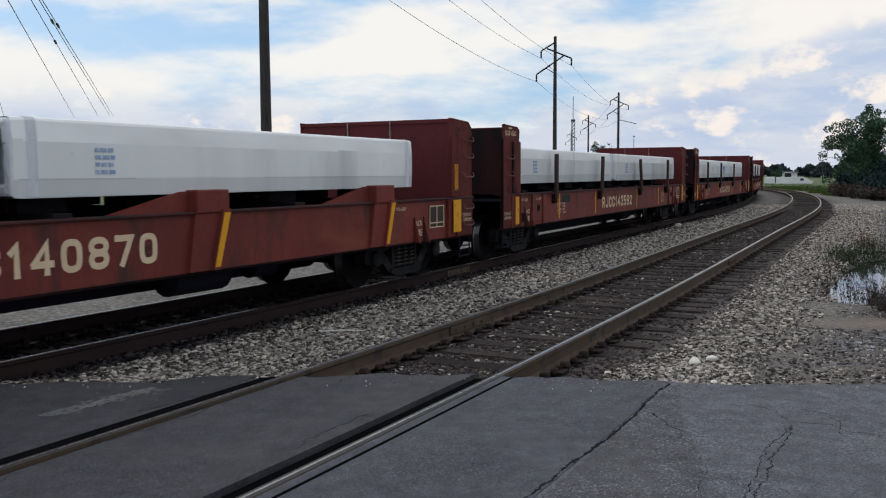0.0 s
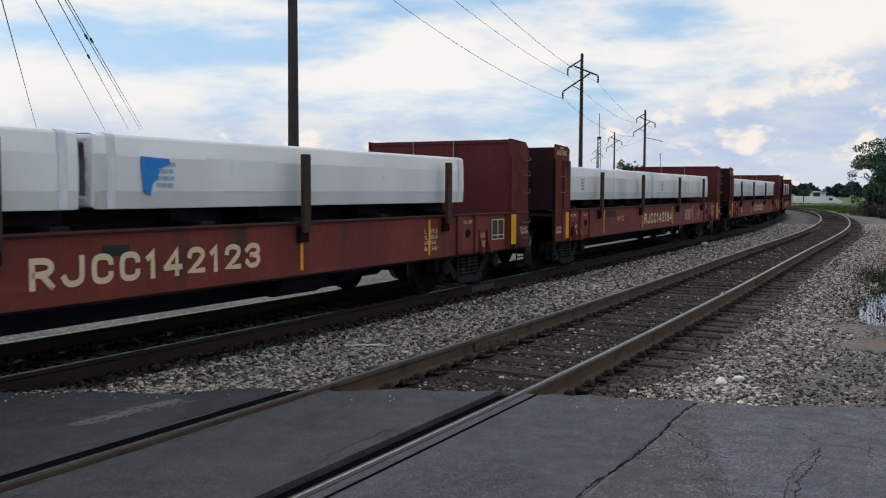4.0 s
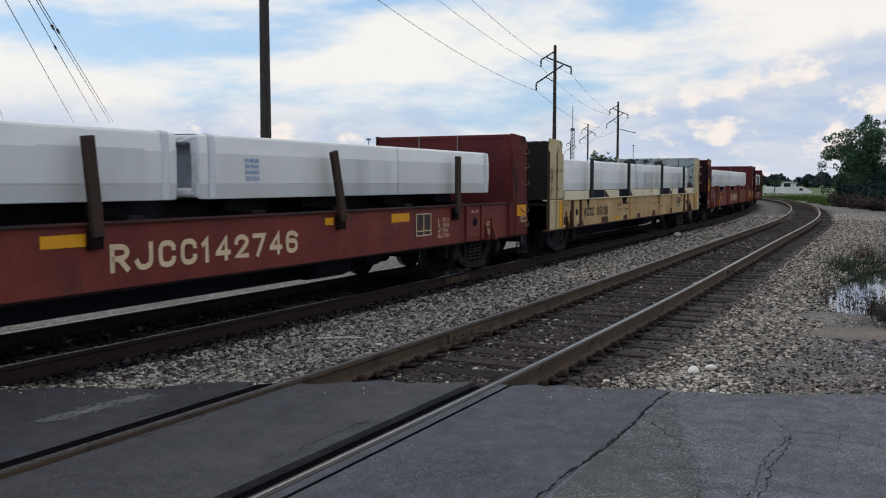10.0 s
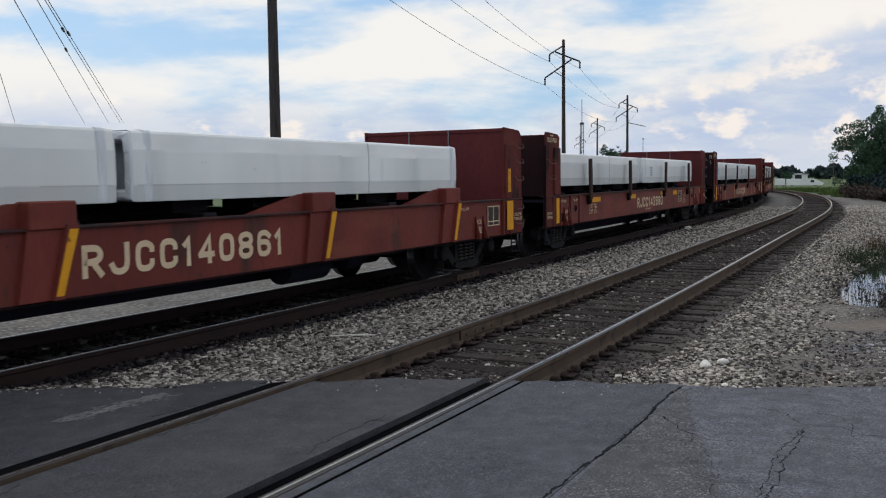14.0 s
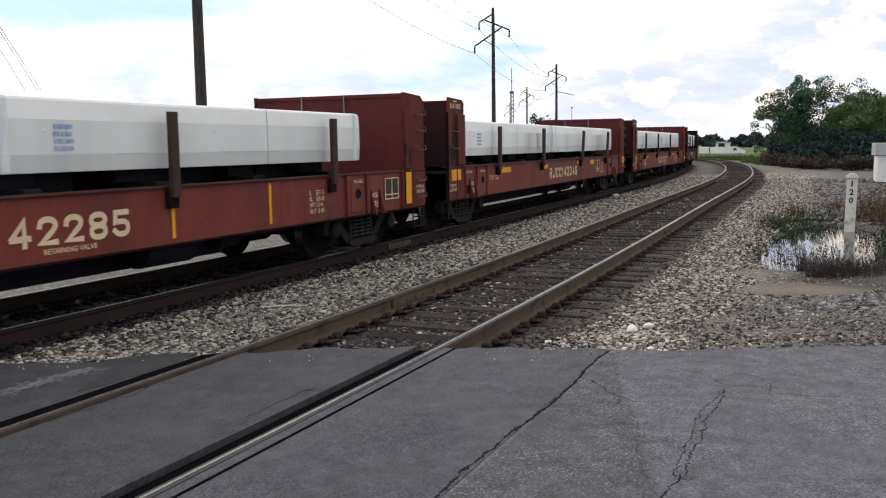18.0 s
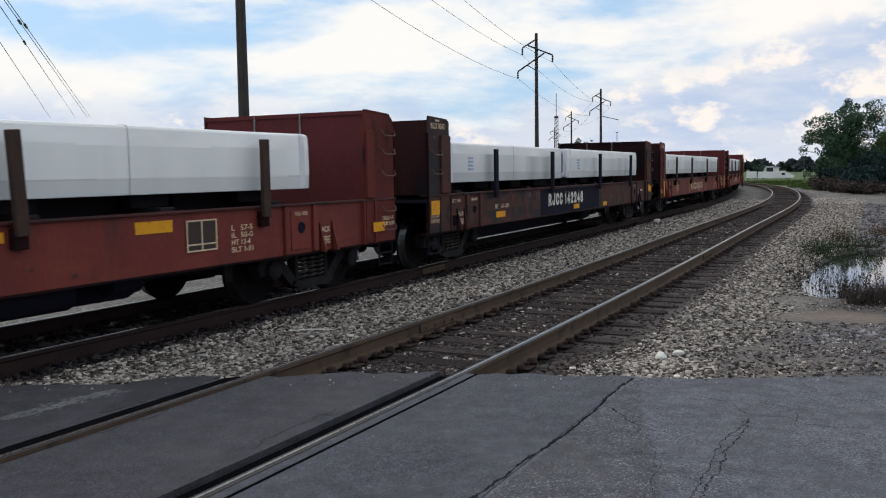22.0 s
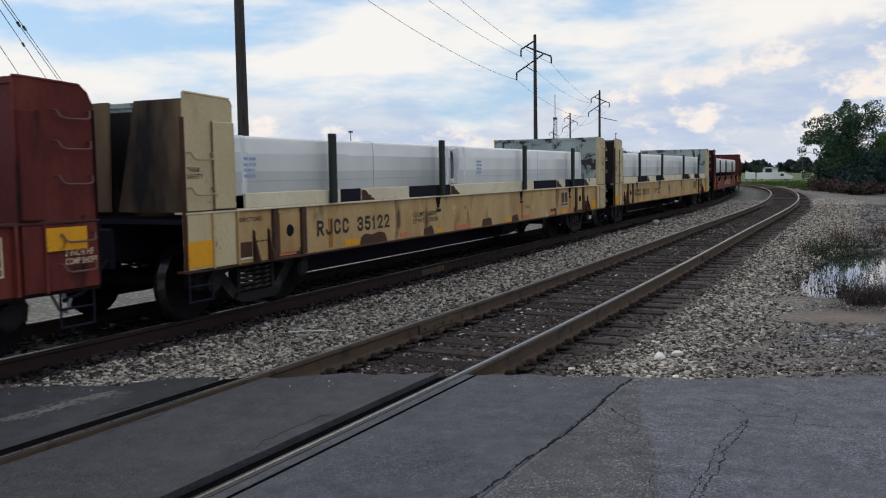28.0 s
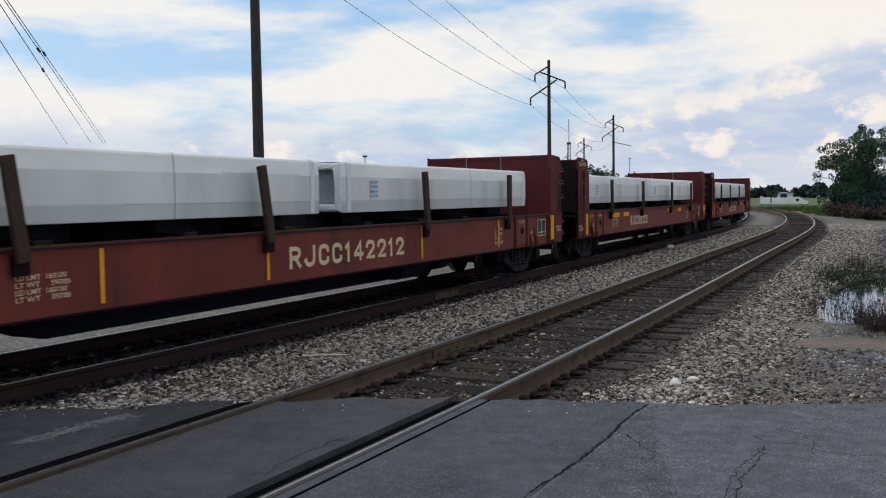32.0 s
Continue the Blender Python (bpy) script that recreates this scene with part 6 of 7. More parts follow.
    if number == 142285:
        lettering(car, "RETAINING VALVE", x + w * .62, z - .075, .62, .05, ink)
    elif number == 142680:
        lettering(car, "RETAINING VALVE", 7.03, z - .075, .53, .05, ink)
    elif number in (142207, 142429):
        bars(car, x + w * .66, z - .07, .5, .045, 1, ink, seed=9)
    dx, lines = spec["data"]
    big = 1.6 if style == "tan" else 1.0
    if number == 35105:
        for tx, tu, tz, tw in (("LD LMT.", 4.43, 1.0, .40), ("159890", 5.11, 1.015, .41), ("LT WT.", 4.47, .855, .35), ("61100", 5.13, .855, .38)):
            lettering(car, tx, tu, tz, tw, .08, ink, bold=.008)
    elif number == 142207:
        lettering(car, "LD LMT 160000\nLT WT   59400\nLD LMT 160000\nLT WT   59400", 1.87, .735, .63, .36, ink, bold=.01)
    elif spec.get("dark"):
        for tx, tu, tz, tw, m in (("Y", 2.02, 1.05, .06, FADED_MARK), ("3000", 2.36, 1.05, .36, FADED_MARK), ("LT", 2.94, 1.05, .14, FADED_MARK), ("MT", 2.06, .90, .15, STENCIL), ("61-00", 2.36, .90, .40, STENCIL)):
            lettering(car, tx, tu, tz, tw, .08, m, bold=.008)
        for tu, tw, tz, th in ((3.80, .035, .97, .20), (3.88, .12, 1.06, .10), (4.32, .04, .98, .17), (4.36, .05, 1.08, .07), (4.50, .05, .96, .21), (4.15, .05, .93, .04)):
            part("old_letter", simple_box(("oldletter", tw, th), FADED_MARK, 0, tw, -.003, 0, 0, th, bevel=0, name="old_letter"), car, "worn stroke of an old painted mark", pose(tu, -HALF + .0425, tz))
    elif number != 142285:
        lettering(car, "\n".join(("LD LMT  %d" % (160000 + rng.randrange(9) * 100), "LT WT     %d" % (59000 + rng.randrange(9) * 100)) * (lines // 2)), dx, 1.03 - .105 * big * lines / 1.6, .55 * big, .105 * big * lines / 1.75, ink, bold=.01)
    if style != "tan":
        lettering(car, "2 INCH HF\nCOMP SHOES", -.74, .78, .34, .15, ink, y=-HALF + .012)
        lettering(car, "2 INCH HF\nCOMP SHOES", IL + .42, .84, .34, .15, ink, y=-HALF + .012)
        lettering(car, "BULK HEAD", -.68, Z_TOP - .17, .52, .09, ink, y=-HALF + .02)
        if number == 142123:
            lettering(car, "9 - 2", -.52, Z_TOP - .065, .20, .06, ink, y=-HALF + .02)
        else:
            bars(car, -.52, Z_TOP - .06, .16, .05, 1, ink, y=-HALF + .02, seed=2)
    else:
        lettering(car, "THINK\nSAFETY", -.755, 1.565, .25, .135, ink, y=-HALF + .02)
        lettering(car, "THINK\nSAFETY", IL + .45, 1.72, .22, .13, ink, y=-HALF + .02)
    # the part of the end number that shows beside the post
    if number in (142746, 142285):
        for row, tx in enumerate("R1"):
            big_lettering(car, tx, 0, 0, .115, .125, END_MARK, .17, pose(-.7725 - row * .009, -1.24, 2.20 - row * .20, 0, 0, -90))
    if spec.get("dark"):
        bars(car, 10.2, .84, .5, .10, 2, FADED_MARK, seed=21)
        bars(car, IL - 2.6, .95, .34, .10, 1, FADED_MARK, seed=22)
        for i in range(9):
            part("touch_up_patch", cached(("rust", i % 4), lambda: rust_mesh(i % 4)), car, "bare rusted patch", pose(1.4 + i * 1.35 + rng.uniform(-.3, .3), -HALF + .0435, rng.uniform(.66, .95)) @ Matrix.Diagonal((rng.uniform(.3, .9), 1, rng.uniform(.8, 1.6), 1)))
    elif style == "flat":
        lettering(car, "L   57-5\nIL  50-0\nHT 13-4\nBLT 3-81", IL - 2.75, .73, .36, .32, ink, bold=.01)
    lettering(car, "DEFECT CARD", .10, .93 if number == 142207 else 1.085, .40, .05, ink)
    if style != "tan":
        part("card_plate", simple_box("darkcard", GRIMY_SHADED, 0, .22, -.005, 0, 0, .17, bevel=.002, name="card_plate"), car, "dark card plate", pose(.10, -HALF + .042, .70))
    # white-framed stencil panel
    fx = 11.5 if number in (142680, 142207, 142249, 142746) else (IL - .17 if style != "tan" else IL - 2.42)
    if spec.get("dark"):
        bars(car, IL - .62, .92, .26, .10, 1, STENCIL, seed=23)
    else:
        part("placard", simple_box("placard", PLACARD, 0, .46, -.004, 0, 0, .33, bevel=0, name="placard"), car, "dark stencil panel", pose(fx - .46, -HALF + .040, .80))
        part("placard_frame", frame_mesh(.46, .33, .015, STENCIL), car, "white stencil frame", pose(fx - .46, -HALF + .034, .80))
    # yellow plates
    for u, zz, w2, h2 in spec["yellow"]:
        y = -HALF + .008 if u < 0 else (-HALF - .014 if u > IL else -HALF + .041)
        part("reflector", simple_box(("yellow", w2, h2), YELLOW, 0, w2, -.004, 0, 0, h2, bevel=0, name="reflector"), car, "yellow reflective plate", pose(u, y, zz))
    for u, zz, w2, h2 in spec.get("patch", ()):
        part("touch_up_patch", simple_box(("patch", w2, h2), GREEN_STEEL if not spec.get("dark") else BLACK_STEEL, 0, w2, -.003, 0, 0, h2, bevel=0, name="touch_up_patch"), car, "dark touched-up paint patch", pose(u, -HALF + .0435, zz))
    return car


def strips(*us):
    return [(u, .68, .05, .50) for u in us]


TALL = strips(2.3, 9.15, 11.2)
TAGS = [(2.25, 1.03, .62, .11), (5.35, 1.03, .45, .11), (8.75, 1.06, .18, .09), (10.35, 1.03, .5, .12)]
ENDS = [(-.205, .68, .175, .50), (IL + .015, .70, .19, .50)]
FLAT_LABEL = "rust-red steel bulkhead flatcar with tall end walls, carrying wrapped bundles"


def flat(number, mark=(5.45, .77, 2.85, .265), data=(2.2, 4), tilts=(0, 0, 0, 0), yellow="tall", label=None, **more):
    ends = {"tags": [ENDS[0], (IL + .22, .98, .42, .20)]}.get(yellow, ENDS)
    if number == 142207:
        ends = [ENDS[0], (IL + .14, .78, .30, .13)]
    if number == 142680:
        ends = [ENDS[0], (IL - .16, 1.0, .15, .19)]
    if number in (142249, 142115, 142746):
        ends = [(-.66, .98, .46, .20), ends[1]]
    tags = [t if i != 1 else (mark[0] - .70, 1.03, .55, .11) for i, t in enumerate(TAGS)]
    if number == 142207:
        tags[:2] = [(2.57, 1.03, .45, .095), (5.14, 1.03, .34, .10)]
    y = ends + {"tall": TALL, "tags": tags, "both": strips(*more.pop("at", (2.32, 4.88, 9.12, 11.1)))}[yellow]
    return dict(style="flat", paint=more.pop("paint", RED), number=number, text="RJCC%d" % number, mark=mark, data=data, tilts=tilts, yellow=y, label=label or FLAT_LABEL, **more)


def gusset_car(number):
    return dict(style="gusset", paint=RED, number=number, text="RJCC%d" % number, mark=(5.67, .77, 2.83, .29), data=(3.0, 4),
                yellow=[(-.62, 1.26, .20, .46), (IL + .06, .70, .26, .50), (IL + .1, 1.35, .12, .4)], label="rust-red bulkhead flatcar with sloped brackets along its sill")


def tan_car(number):
    yellow = [(-.20, .66, .17, .55), (IL + .02, .66, .15, .54), (4.2, .66, .35, .09)]
    if number != 35105:
        yellow = [(-.79, .66, .40, .27), (IL - .46, .66, .40, .20), (2.3, .645, .38, .085), (5.11, .645, .23, .07), (8.13, .645, .34, .06), (11.63, .645, .38, .10)]
    return dict(style="tan", paint=TAN, number=number, text="RJCC  %d" % number, mark=(1.62, .82, 1.95, .20), data=(4.3, 2), tilts=(0, 0, 0, 0),
                yellow=yellow, label="faded tan bulkhead flatcar with peeling cream side boards")


SPECS = [
    gusset_car(140870),
    flat(142592, yellow="both", at=(2.3, 4.9, 8.78, 11.35), tilts=(0, 3, -13, 0), patch=((2.5, 1.0, .55, .15),)),
    flat(142123, yellow="both", at=(1.97, 4.87, 8.95, 11.85), stakes=(1.8, 5.13, 8.96, 12.3), patch=((2.5, 1.04, .45, .12), (6.2, 1.0, .3, .1)), tarp=True),
    flat(142184, (5.59, .77, 2.93, .265), (3.3, 2), yellow="both", at=(2.3, 5.42, 8.56, 11.1), patch=((2.5, 1.02, .7, .14), (8.7, 1.02, .6, .14)), graffiti=True),
    flat(142208, (5.87, .77, 2.85, .265), tilts=(-12, -3, 0, 0), yellow="both", at=(2.3, 5.12, 9.35, 11.45)),
    flat(142746, (5.36, .77, 2.87, .26), tilts=(1, -6, -14, 0), yellow="tags"),
    tan_car(35105),
    gusset_car(140861),
    flat(142680, (6.12, .77, 2.9, .265), (2.05, 4), tilts=(-4, -3, 0, -4), yellow="tags"),
    flat(142285, (5.60, .77, 2.89, .265), yellow="both", at=(2.32, 4.9, 9.06, 10.82)),
    flat(142249, (5.95, .77, 2.85, .26), (1.5, 2), tilts=(0, 0, 13, 13), yellow="tags"),
    flat(142207, (5.7, .77, 2.9, .265), (2.1, 4), tilts=(0, 0, -3, 0), yellow="tags"),
    dict(flat(142248, (5.12, .825, 2.66, .265), (2.35, 2), paint=RED_WORN, pale=True, dark=True, label="grimy dark brown bulkhead flatcar with black repainted patch"),
         text="RJCC 142248", tilts=(0, 0, 0, 5), yellow=[(-.72, .92, .36, .22), (2.1, .735, .46, .11), (7.0, .69, .45, .11), (9.6, .66, .36, .10), (IL + .2, .90, .42, .2)], patch=((4.62, .64, 4.58, .54),)),
    flat(142429, yellow="both", at=(2.47, 5.0, 9.1, 11.6), patch=((2.5, 1.0, .45, .16),)),
    flat(142115, (5.65, .77, 2.85, .265), yellow="tags"),
    tan_car(35122),
    tan_car(35116),
    flat(142212, (5.6, .77, 2.85, .265), (1.9, 4), tilts=(-8, -10, -6, 0), yellow="both", at=(2.78, 5.2, 8.95, 11.9)),
    flat(36223, (4.0, .77, 2.0, .26), tilts=(-3, -3, 0, 0), yellow="tags"),
    flat(142301, (5.5, .77, 2.85, .26), yellow="tags"),
]


# ---- the wrapped bundles ----
BUNDLE_EDGE = [(-1.286, .0), (-1.290, .008), (-1.297, .150), (-1.300, .164), (-1.301, .27), (-1.300, .472), (-1.299, .490), (-1.288, .640), (-1.276, .662), (-1.245, .673), (0, .678)]


def bundle_mesh(length, seed, base=.157):
    """A long wrapped bundle with soft facets, rounded ends and slack in the film."""
    prof = BUNDLE_EDGE
    prof = prof + [(-y, z) for y, z in prof[-2::-1]]
    n = len(prof)
    xs = np.r_[0, .012, .04, .09, np.linspace(.25, length - .25, 30), length - .09, length - .04, length - .012, length]
    off = Vector((seed * 7.3, 0, 0))
    verts, faces = [], []
    for x in xs:
        e = min(x, length - x)
        k = 1 - .016 * max(0, 1 - e / .09) ** 2
        for y, z in prof:
            w = .008 * noise.noise(Vector((x * .6, y * .7, z * 1.2)) + off)
            zz = .35 + (z - .35) * k
            verts.append((x, y * k + (w if y < 0 else -w), max(zz + (.5 * w if z > .1 else 0), .0)))
    for i in range(len(xs) - 1):
        for j in range(n - 1):
            a = i * n + j
            faces.append((a, a + 1, a + n + 1, a + n))
        a = i * n
        faces.append((a + n - 1, a, a + n, a + 2 * n - 1))
    # Tone bands by height: light cap and painted shade at the base.
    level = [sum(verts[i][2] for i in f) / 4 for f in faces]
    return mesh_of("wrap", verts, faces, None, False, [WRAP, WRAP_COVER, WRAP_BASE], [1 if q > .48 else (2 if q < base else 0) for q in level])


def fold_mesh(seed):
    """Gathered film at the end of a bundle: a puckered rim that follows the bundle's outline, round a sunk hollow with
    shade in its colour.
    """
    rng = random.Random(seed)
    edge = BUNDLE_EDGE + [(-y, z) for y, z in BUNDLE_EDGE[-2::-1]]
    ring0 = []
    for (y0, z0), (y1, z1) in zip(edge, edge[1:] + edge[:1]):
        m = max(1, int(math.hypot(y1 - y0, z1 - z0) / .09))
        ring0 += [(y0 + (y1 - y0) * i / m, z0 + (z1 - z0) * i / m) for i in range(m)]
    n = len(ring0)
    verts, faces = [], []
    steps = ((.984, .002, 0), (.972, -.014, .001), (.945, -.020, .004), (.90, -.016, .005), (.875, .03, .003), (.87, .22, 0))
    for k, dx, jig in steps:
        for y, z in ring0:
            inset = (1 - k) * 1.1
            yy = y * (1 - inset / 1.3)
            zz = .35 + (z - .35) * (1 - inset / .42)
            verts.append((dx + rng.uniform(-jig, jig), yy + rng.uniform(-jig, jig) * .4, zz + rng.uniform(-jig, jig) * .4))
    for r in range(len(steps) - 1):
        for i in range(n):
            j = (i + 1) % n
            faces.append((r * n + i, r * n + j, (r + 1) * n + j, (r + 1) * n + i))
    index = [0] * (4 * n) + [1] * (n + 1)
    faces.append(tuple((len(steps) - 1) * n + i for i in range(n)))
    return mesh_of("folded_end", verts, faces, None, False, [WRAP_END, WRAP_HOLLOW], index)


def strap_band_mesh():
    bm = bmesh.new()
    line = [(-1.292, -.004), (-1.296, .006), (-1.303, .150), (-1.306, .164), (-1.306, .474), (-1.305, .494), (-1.294, .646), (-1.281, .670), (-1.245, .681), (1.245, .681)]
    for (y0, z0), (y1, z1) in zip(line, line[1:]):
        vs = [bm.verts.new(p) for p in ((-.003, y0, z0), (.003, y0, z0), (.003, y1, z1), (-.003, y1, z1))]
        bm.faces.new(vs)
    bmesh.ops.remove_doubles(bm, verts=bm.verts, dist=.0005)
    bmesh.ops.solidify(bm, geom=bm.faces, thickness=.002)
    return finish("steel_band", bm, STRAP)


def tape_mesh():
    """A wide turn of tape round a bundle near its end."""
    bm = bmesh.new()
    line = [(y - .0035, z + (.003 if z > .6 else 0)) for y, z in BUNDLE_EDGE[1:]]
    rng = random.Random(2)
    rows = []
    for x in (-.05, -.03, -.012, .01, .03, .05):
        rows.append([bm.verts.new((x + rng.uniform(-.006, .006), y - rng.uniform(0, .004), z)) for y, z in line])
    for a, b in zip(rows, rows[1:]):
        for i in range(len(line) - 1):
            bm.faces.new((a[i], b[i], b[i + 1], a[i + 1]))
    return finish("tape", bm, WRAP_END)


def puncture_mesh():
    """A small torn spot in the film with a raised bright rim."""
    bm = bmesh.new()
    add_lathe(bm, [(-.004, .004), (-.007, .012), (0, .018)], "Y", 7)
    return finish("puncture", bm, PUNCTURE)


BUNDLES = []
Z_LOAD = Z_DECK + .252


def tarp_mesh():
    bm = bmesh.new()
    add_prism(bm, [(0, .36), (.34, .345), (.36, .30), (.22, .25), (.20, .17), (.13, .10), (.11, .0), (.03, .04), (.01, .2)], -.004, 0)
    return finish("blue_patch", bm, BLUE_TARP)


def build_bundle(k, x0, length, seed, band, ink, tarp):
    b = thing("wrapped_bundle", "long white plastic-wrapped bundle lying on dark timber bunks", "cargo", "wrapped bundles")
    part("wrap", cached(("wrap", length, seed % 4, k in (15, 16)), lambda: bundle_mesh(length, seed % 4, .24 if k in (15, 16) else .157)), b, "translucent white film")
    part("folded_end", cached(("fold", seed % 2), lambda: fold_mesh(seed % 2)), b, "gathered film round a hollow end")
    part("folded_end", cached(("fold", seed % 2), lambda: fold_mesh(seed % 2)), b, "", pose(length, 0, 0, 0, 0, 180))
    rng = random.Random(seed * 5 + 2)
    for i in range(rng.choice((1, 2, 3))):
        part("puncture", cached("puncture", puncture_mesh), b, "small torn spot in the film", pose(rng.uniform(.3, length - .5), -1.3005, rng.uniform(.30, .40)))
    for u in (.17, length - .17):
        part("tape", cached("tape", tape_mesh), b, "wrinkled turn of tape", pose(u, 0, 0))
    for u in band:
        part("steel_band", cached("band", strap_band_mesh), b, "thin steel band", pose(u, 0, 0))
    if ink:
        bars(b, ink, .19, .23, .26, 4, INK, y=-1.3035, seed=seed)
    if tarp:
        part("blue_patch", cached("tarp", tarp_mesh), b, "bright blue plastic patch", pose(.5, -1.312, .12))
    BUNDLES.append((b, k, x0))


CARS = []
for _k, _spec in enumerate(SPECS):
    CARS.append(build_car(_spec))
    _rng = random.Random(_k * 3 + 1)
    _l1 = (6.82, 6.62, 6.05, 6.63, 6.77, 6.35, 6.62, 6.2, 6.67, 6.55, 6.45, 6.25, 6.36, 6.25, 6.5, 5.9, 6.1, 6.42, 6.25, 6.2)[_k]
    _gap = {6: .24, 15: .36, 4: .40, 8: .44, 9: .40, 12: .46, 17: .50, 1: .42, 5: .32, 2: .16, 11: .14, 14: .14}.get(_k, .20)
    build_bundle(_k, .14, round(_l1 - .14, 2), _k, (3.1 + .3 * (_k % 3),), .16 if _k in (15, 16) else (.85 if _k % 3 != 2 and _k != 6 else 0), False)
    _end = {0: 13.54, 1: 13.95, 2: 13.1, 3: 13.73, 4: 14.04, 5: 13.82, 6: 13.75, 7: 12.95, 9: 13.3, 10: 13.77, 11: 13.37, 12: 13.73, 15: 13.5, 16: 13.48}.get(_k, 13.5)
    _l2 = round(_end - _l1 - _gap, 2)
    build_bundle(_k, _l1 + _gap, _l2, _k + 1, (4.0,) if _k % 2 else (), {0: .81, 1: .85, 14: .9}.get(_k, .7 if _k % 3 != 1 else 0), bool(_spec.get("tarp")))


def scrawl(car):
    """Loose sprayed tag, unreadable, as thin strokes."""
    bm = bmesh.new()
    for x, strokes in enumerate((((0, 0), (.5, 1), (.8, 0)), ((.2, .4), (.9, .45)), ((.3, 0), (.35, 1), (.9, .9), (.95, .1), (.4, .02)), ((.2, 0), (.15, .95)), ((.2, .5), (.8, .6), (.75, 0)), ((.75, .6), (.7, 1)), ((.3, 0), (.25, .95), (.9, .85), (.85, .5), (.35, .45)))):
        u = (0, 0, .2, .43, .43, .43, .68)[x]
        add_rod(bm, [(u + a * .22, 0, b * .31 + .02 * math.sin(9 * a + x)) for a, b in strokes], .0075, 4)
    part("sprayed_scrawl", finish("sprayed_scrawl", bm, WHITE_LINE), car, "pale unreadable spray scrawl", pose(10.1, -HALF + .045, .76))


scrawl(CARS[3])


# ---- poles and wires ----
def build_pole(x, y, top, turn, radius, size=1.0, stub=False, label="tall dark wooden power pole with slanted arms"):
    z0 = -.3
    pole = thing("power_pole", label, "utility pole", "power poles", at=pose(x, y, z0, 0, 0, turn))
    h = top - z0
    bm = bmesh.new()
    add_lathe(bm, [(0, radius * 1.25), (h * .5, radius), (h - .1, radius * .78), (h, radius * .6)], "Z", 12)
    part("shaft", finish("shaft", bm, OLD_WOOD, False), pole)
    tips = []
    for a, b, hang in ((( 0, -.55), (-1.2, -1.25), 1), ((-.7, -1.05), (1.42, -1.95), 1), ((.72, -1.75), (-1.6, -3.25), 1), ((-.75, -2.75), (0, -3.2), 0)):
        bm = bmesh.new()
        add_rod(bm, [(a[0] * size, -radius * .9, h + a[1] * size), (b[0] * size, -radius * .9, h + b[1] * size)], .07 * size if hang else .04 * size, 5)
        part("arm" if hang else "brace", finish("arm", bm, OLD_WOOD), pole)
        if hang:
            bm = bmesh.new()
            add_lathe(bm, [(-.62, .05), (-.5, .09), (-.42, .05), (-.32, .09), (-.24, .05), (-.14, .09), (0, .04)], "Z", 8)
            e = (b[0] * size, -radius * .9, h + b[1] * size)
            part("insulator", finish("insulator", bm, INSULATOR), pole, "dark insulator string", pose(*e, 0, 0, 0))
            tips.append(Vector((e[0], e[1], e[2] - .6)))
    if stub:
        bm = bmesh.new()
        add_rod(bm, [(.15, 0, h - 4.0 * size), (2.6 * size, 0, h - 4.6 * size)], .05, 5)
        part("brace", finish("brace", bm, OLD_WOOD), pole)
    m = pose(x, y, z0, 0, 0, turn)
    return [m @ t for t in tips]


P1 = build_pole(-5.71, 30.47, 15.5, -12, .160)
P2 = build_pole(10.27, 79.4, 13.45, -14, .165)
P3 = build_pole(26.6, 133.5, 13.4, -12, .18, stub=True)
P4 = build_pole(30.6, 184.0, 13.4, -8, .17)
P5 = build_pole(37.2, 252.0, 13.4, -4, .18)


def wire(a, b, sag, r, label="thin sagging power line"):
    bm = bmesh.new()
    a, b = Vector(a), Vector(b)
    pts = [a.lerp(b, t) - Vector((0, 0, sag * 4 * t * (1 - t))) for t in (i / 20 for i in range(21))]
    add_rod(bm, pts, r, 4)
    thing("power_line", label, "wire", "power lines", finish("power_line", bm, WIRE))


for A, B, r in ((P1, P2, .015), (P2, P3, .015), (P3, P4, .016), (P4, P5, .017)):
    for p, q in zip(A, B):
        wire(p, q, .9, r)
# a second line of wires that passes overhead to the west, with line clamps
for (ax, ay, az), (bx, by, bz), r, marks in (
        ((-3.38, 6.13, 3.76), (-12.54, 31.6, 3.62), .006, ()),
        ((-3.27, 6.19, 3.78), (-11.82, 31.88, 3.68), .006, (.335,)),
        ((-3.26, 6.2, 3.79), (-11.45, 32.01, 3.68), .006, (.262,)),
        ((-3.24, 6.2, 3.79), (-11.36, 32.05, 3.69), .006, (.275,)),
        ((-3.33, 6.16, 3.55), (-14.52, 30.74, 3.47), .006, ())):
    wire((ax, ay, az), (bx, by, bz), .0, r, "taut overhead wire with clamps")
    for t in marks:
        p = Vector((ax, ay, az)).lerp(Vector((bx, by, bz)), t) 
        d = Vector((bx - ax, by - ay, bz - az)).normalized()
        bm = bmesh.new()
        add_rod(bm, [p - d * .13, p - d * .05, p + d * .05, p + d * .13], .020, 7)
        thing("wire_clamp", "dark clamp fixed on the overhead wire", "clamp", "wire clamps", finish("wire_clamp", bm, INSULATOR))


def lattice_tower(x, y, h):
    t = thing("radio_mast", "thin distant lattice radio mast", "mast", at=pose(x, y, -.3))
    bm = bmesh.new()
    for a, b in ((-.45, -.3), (.45, -.3), (0, .5)):
        add_rod(bm, [(a, b, 0), (a, b, h * .72)], .09, 4)
    for i in range(16):
        z = i * h * .72 / 16
        add_rod(bm, [(-.45, -.3, z), (.45, -.3, z + h * .045), (0, .5, z)], .05, 3)
    part("lattice", finish("lattice", bm, WIRE), t)
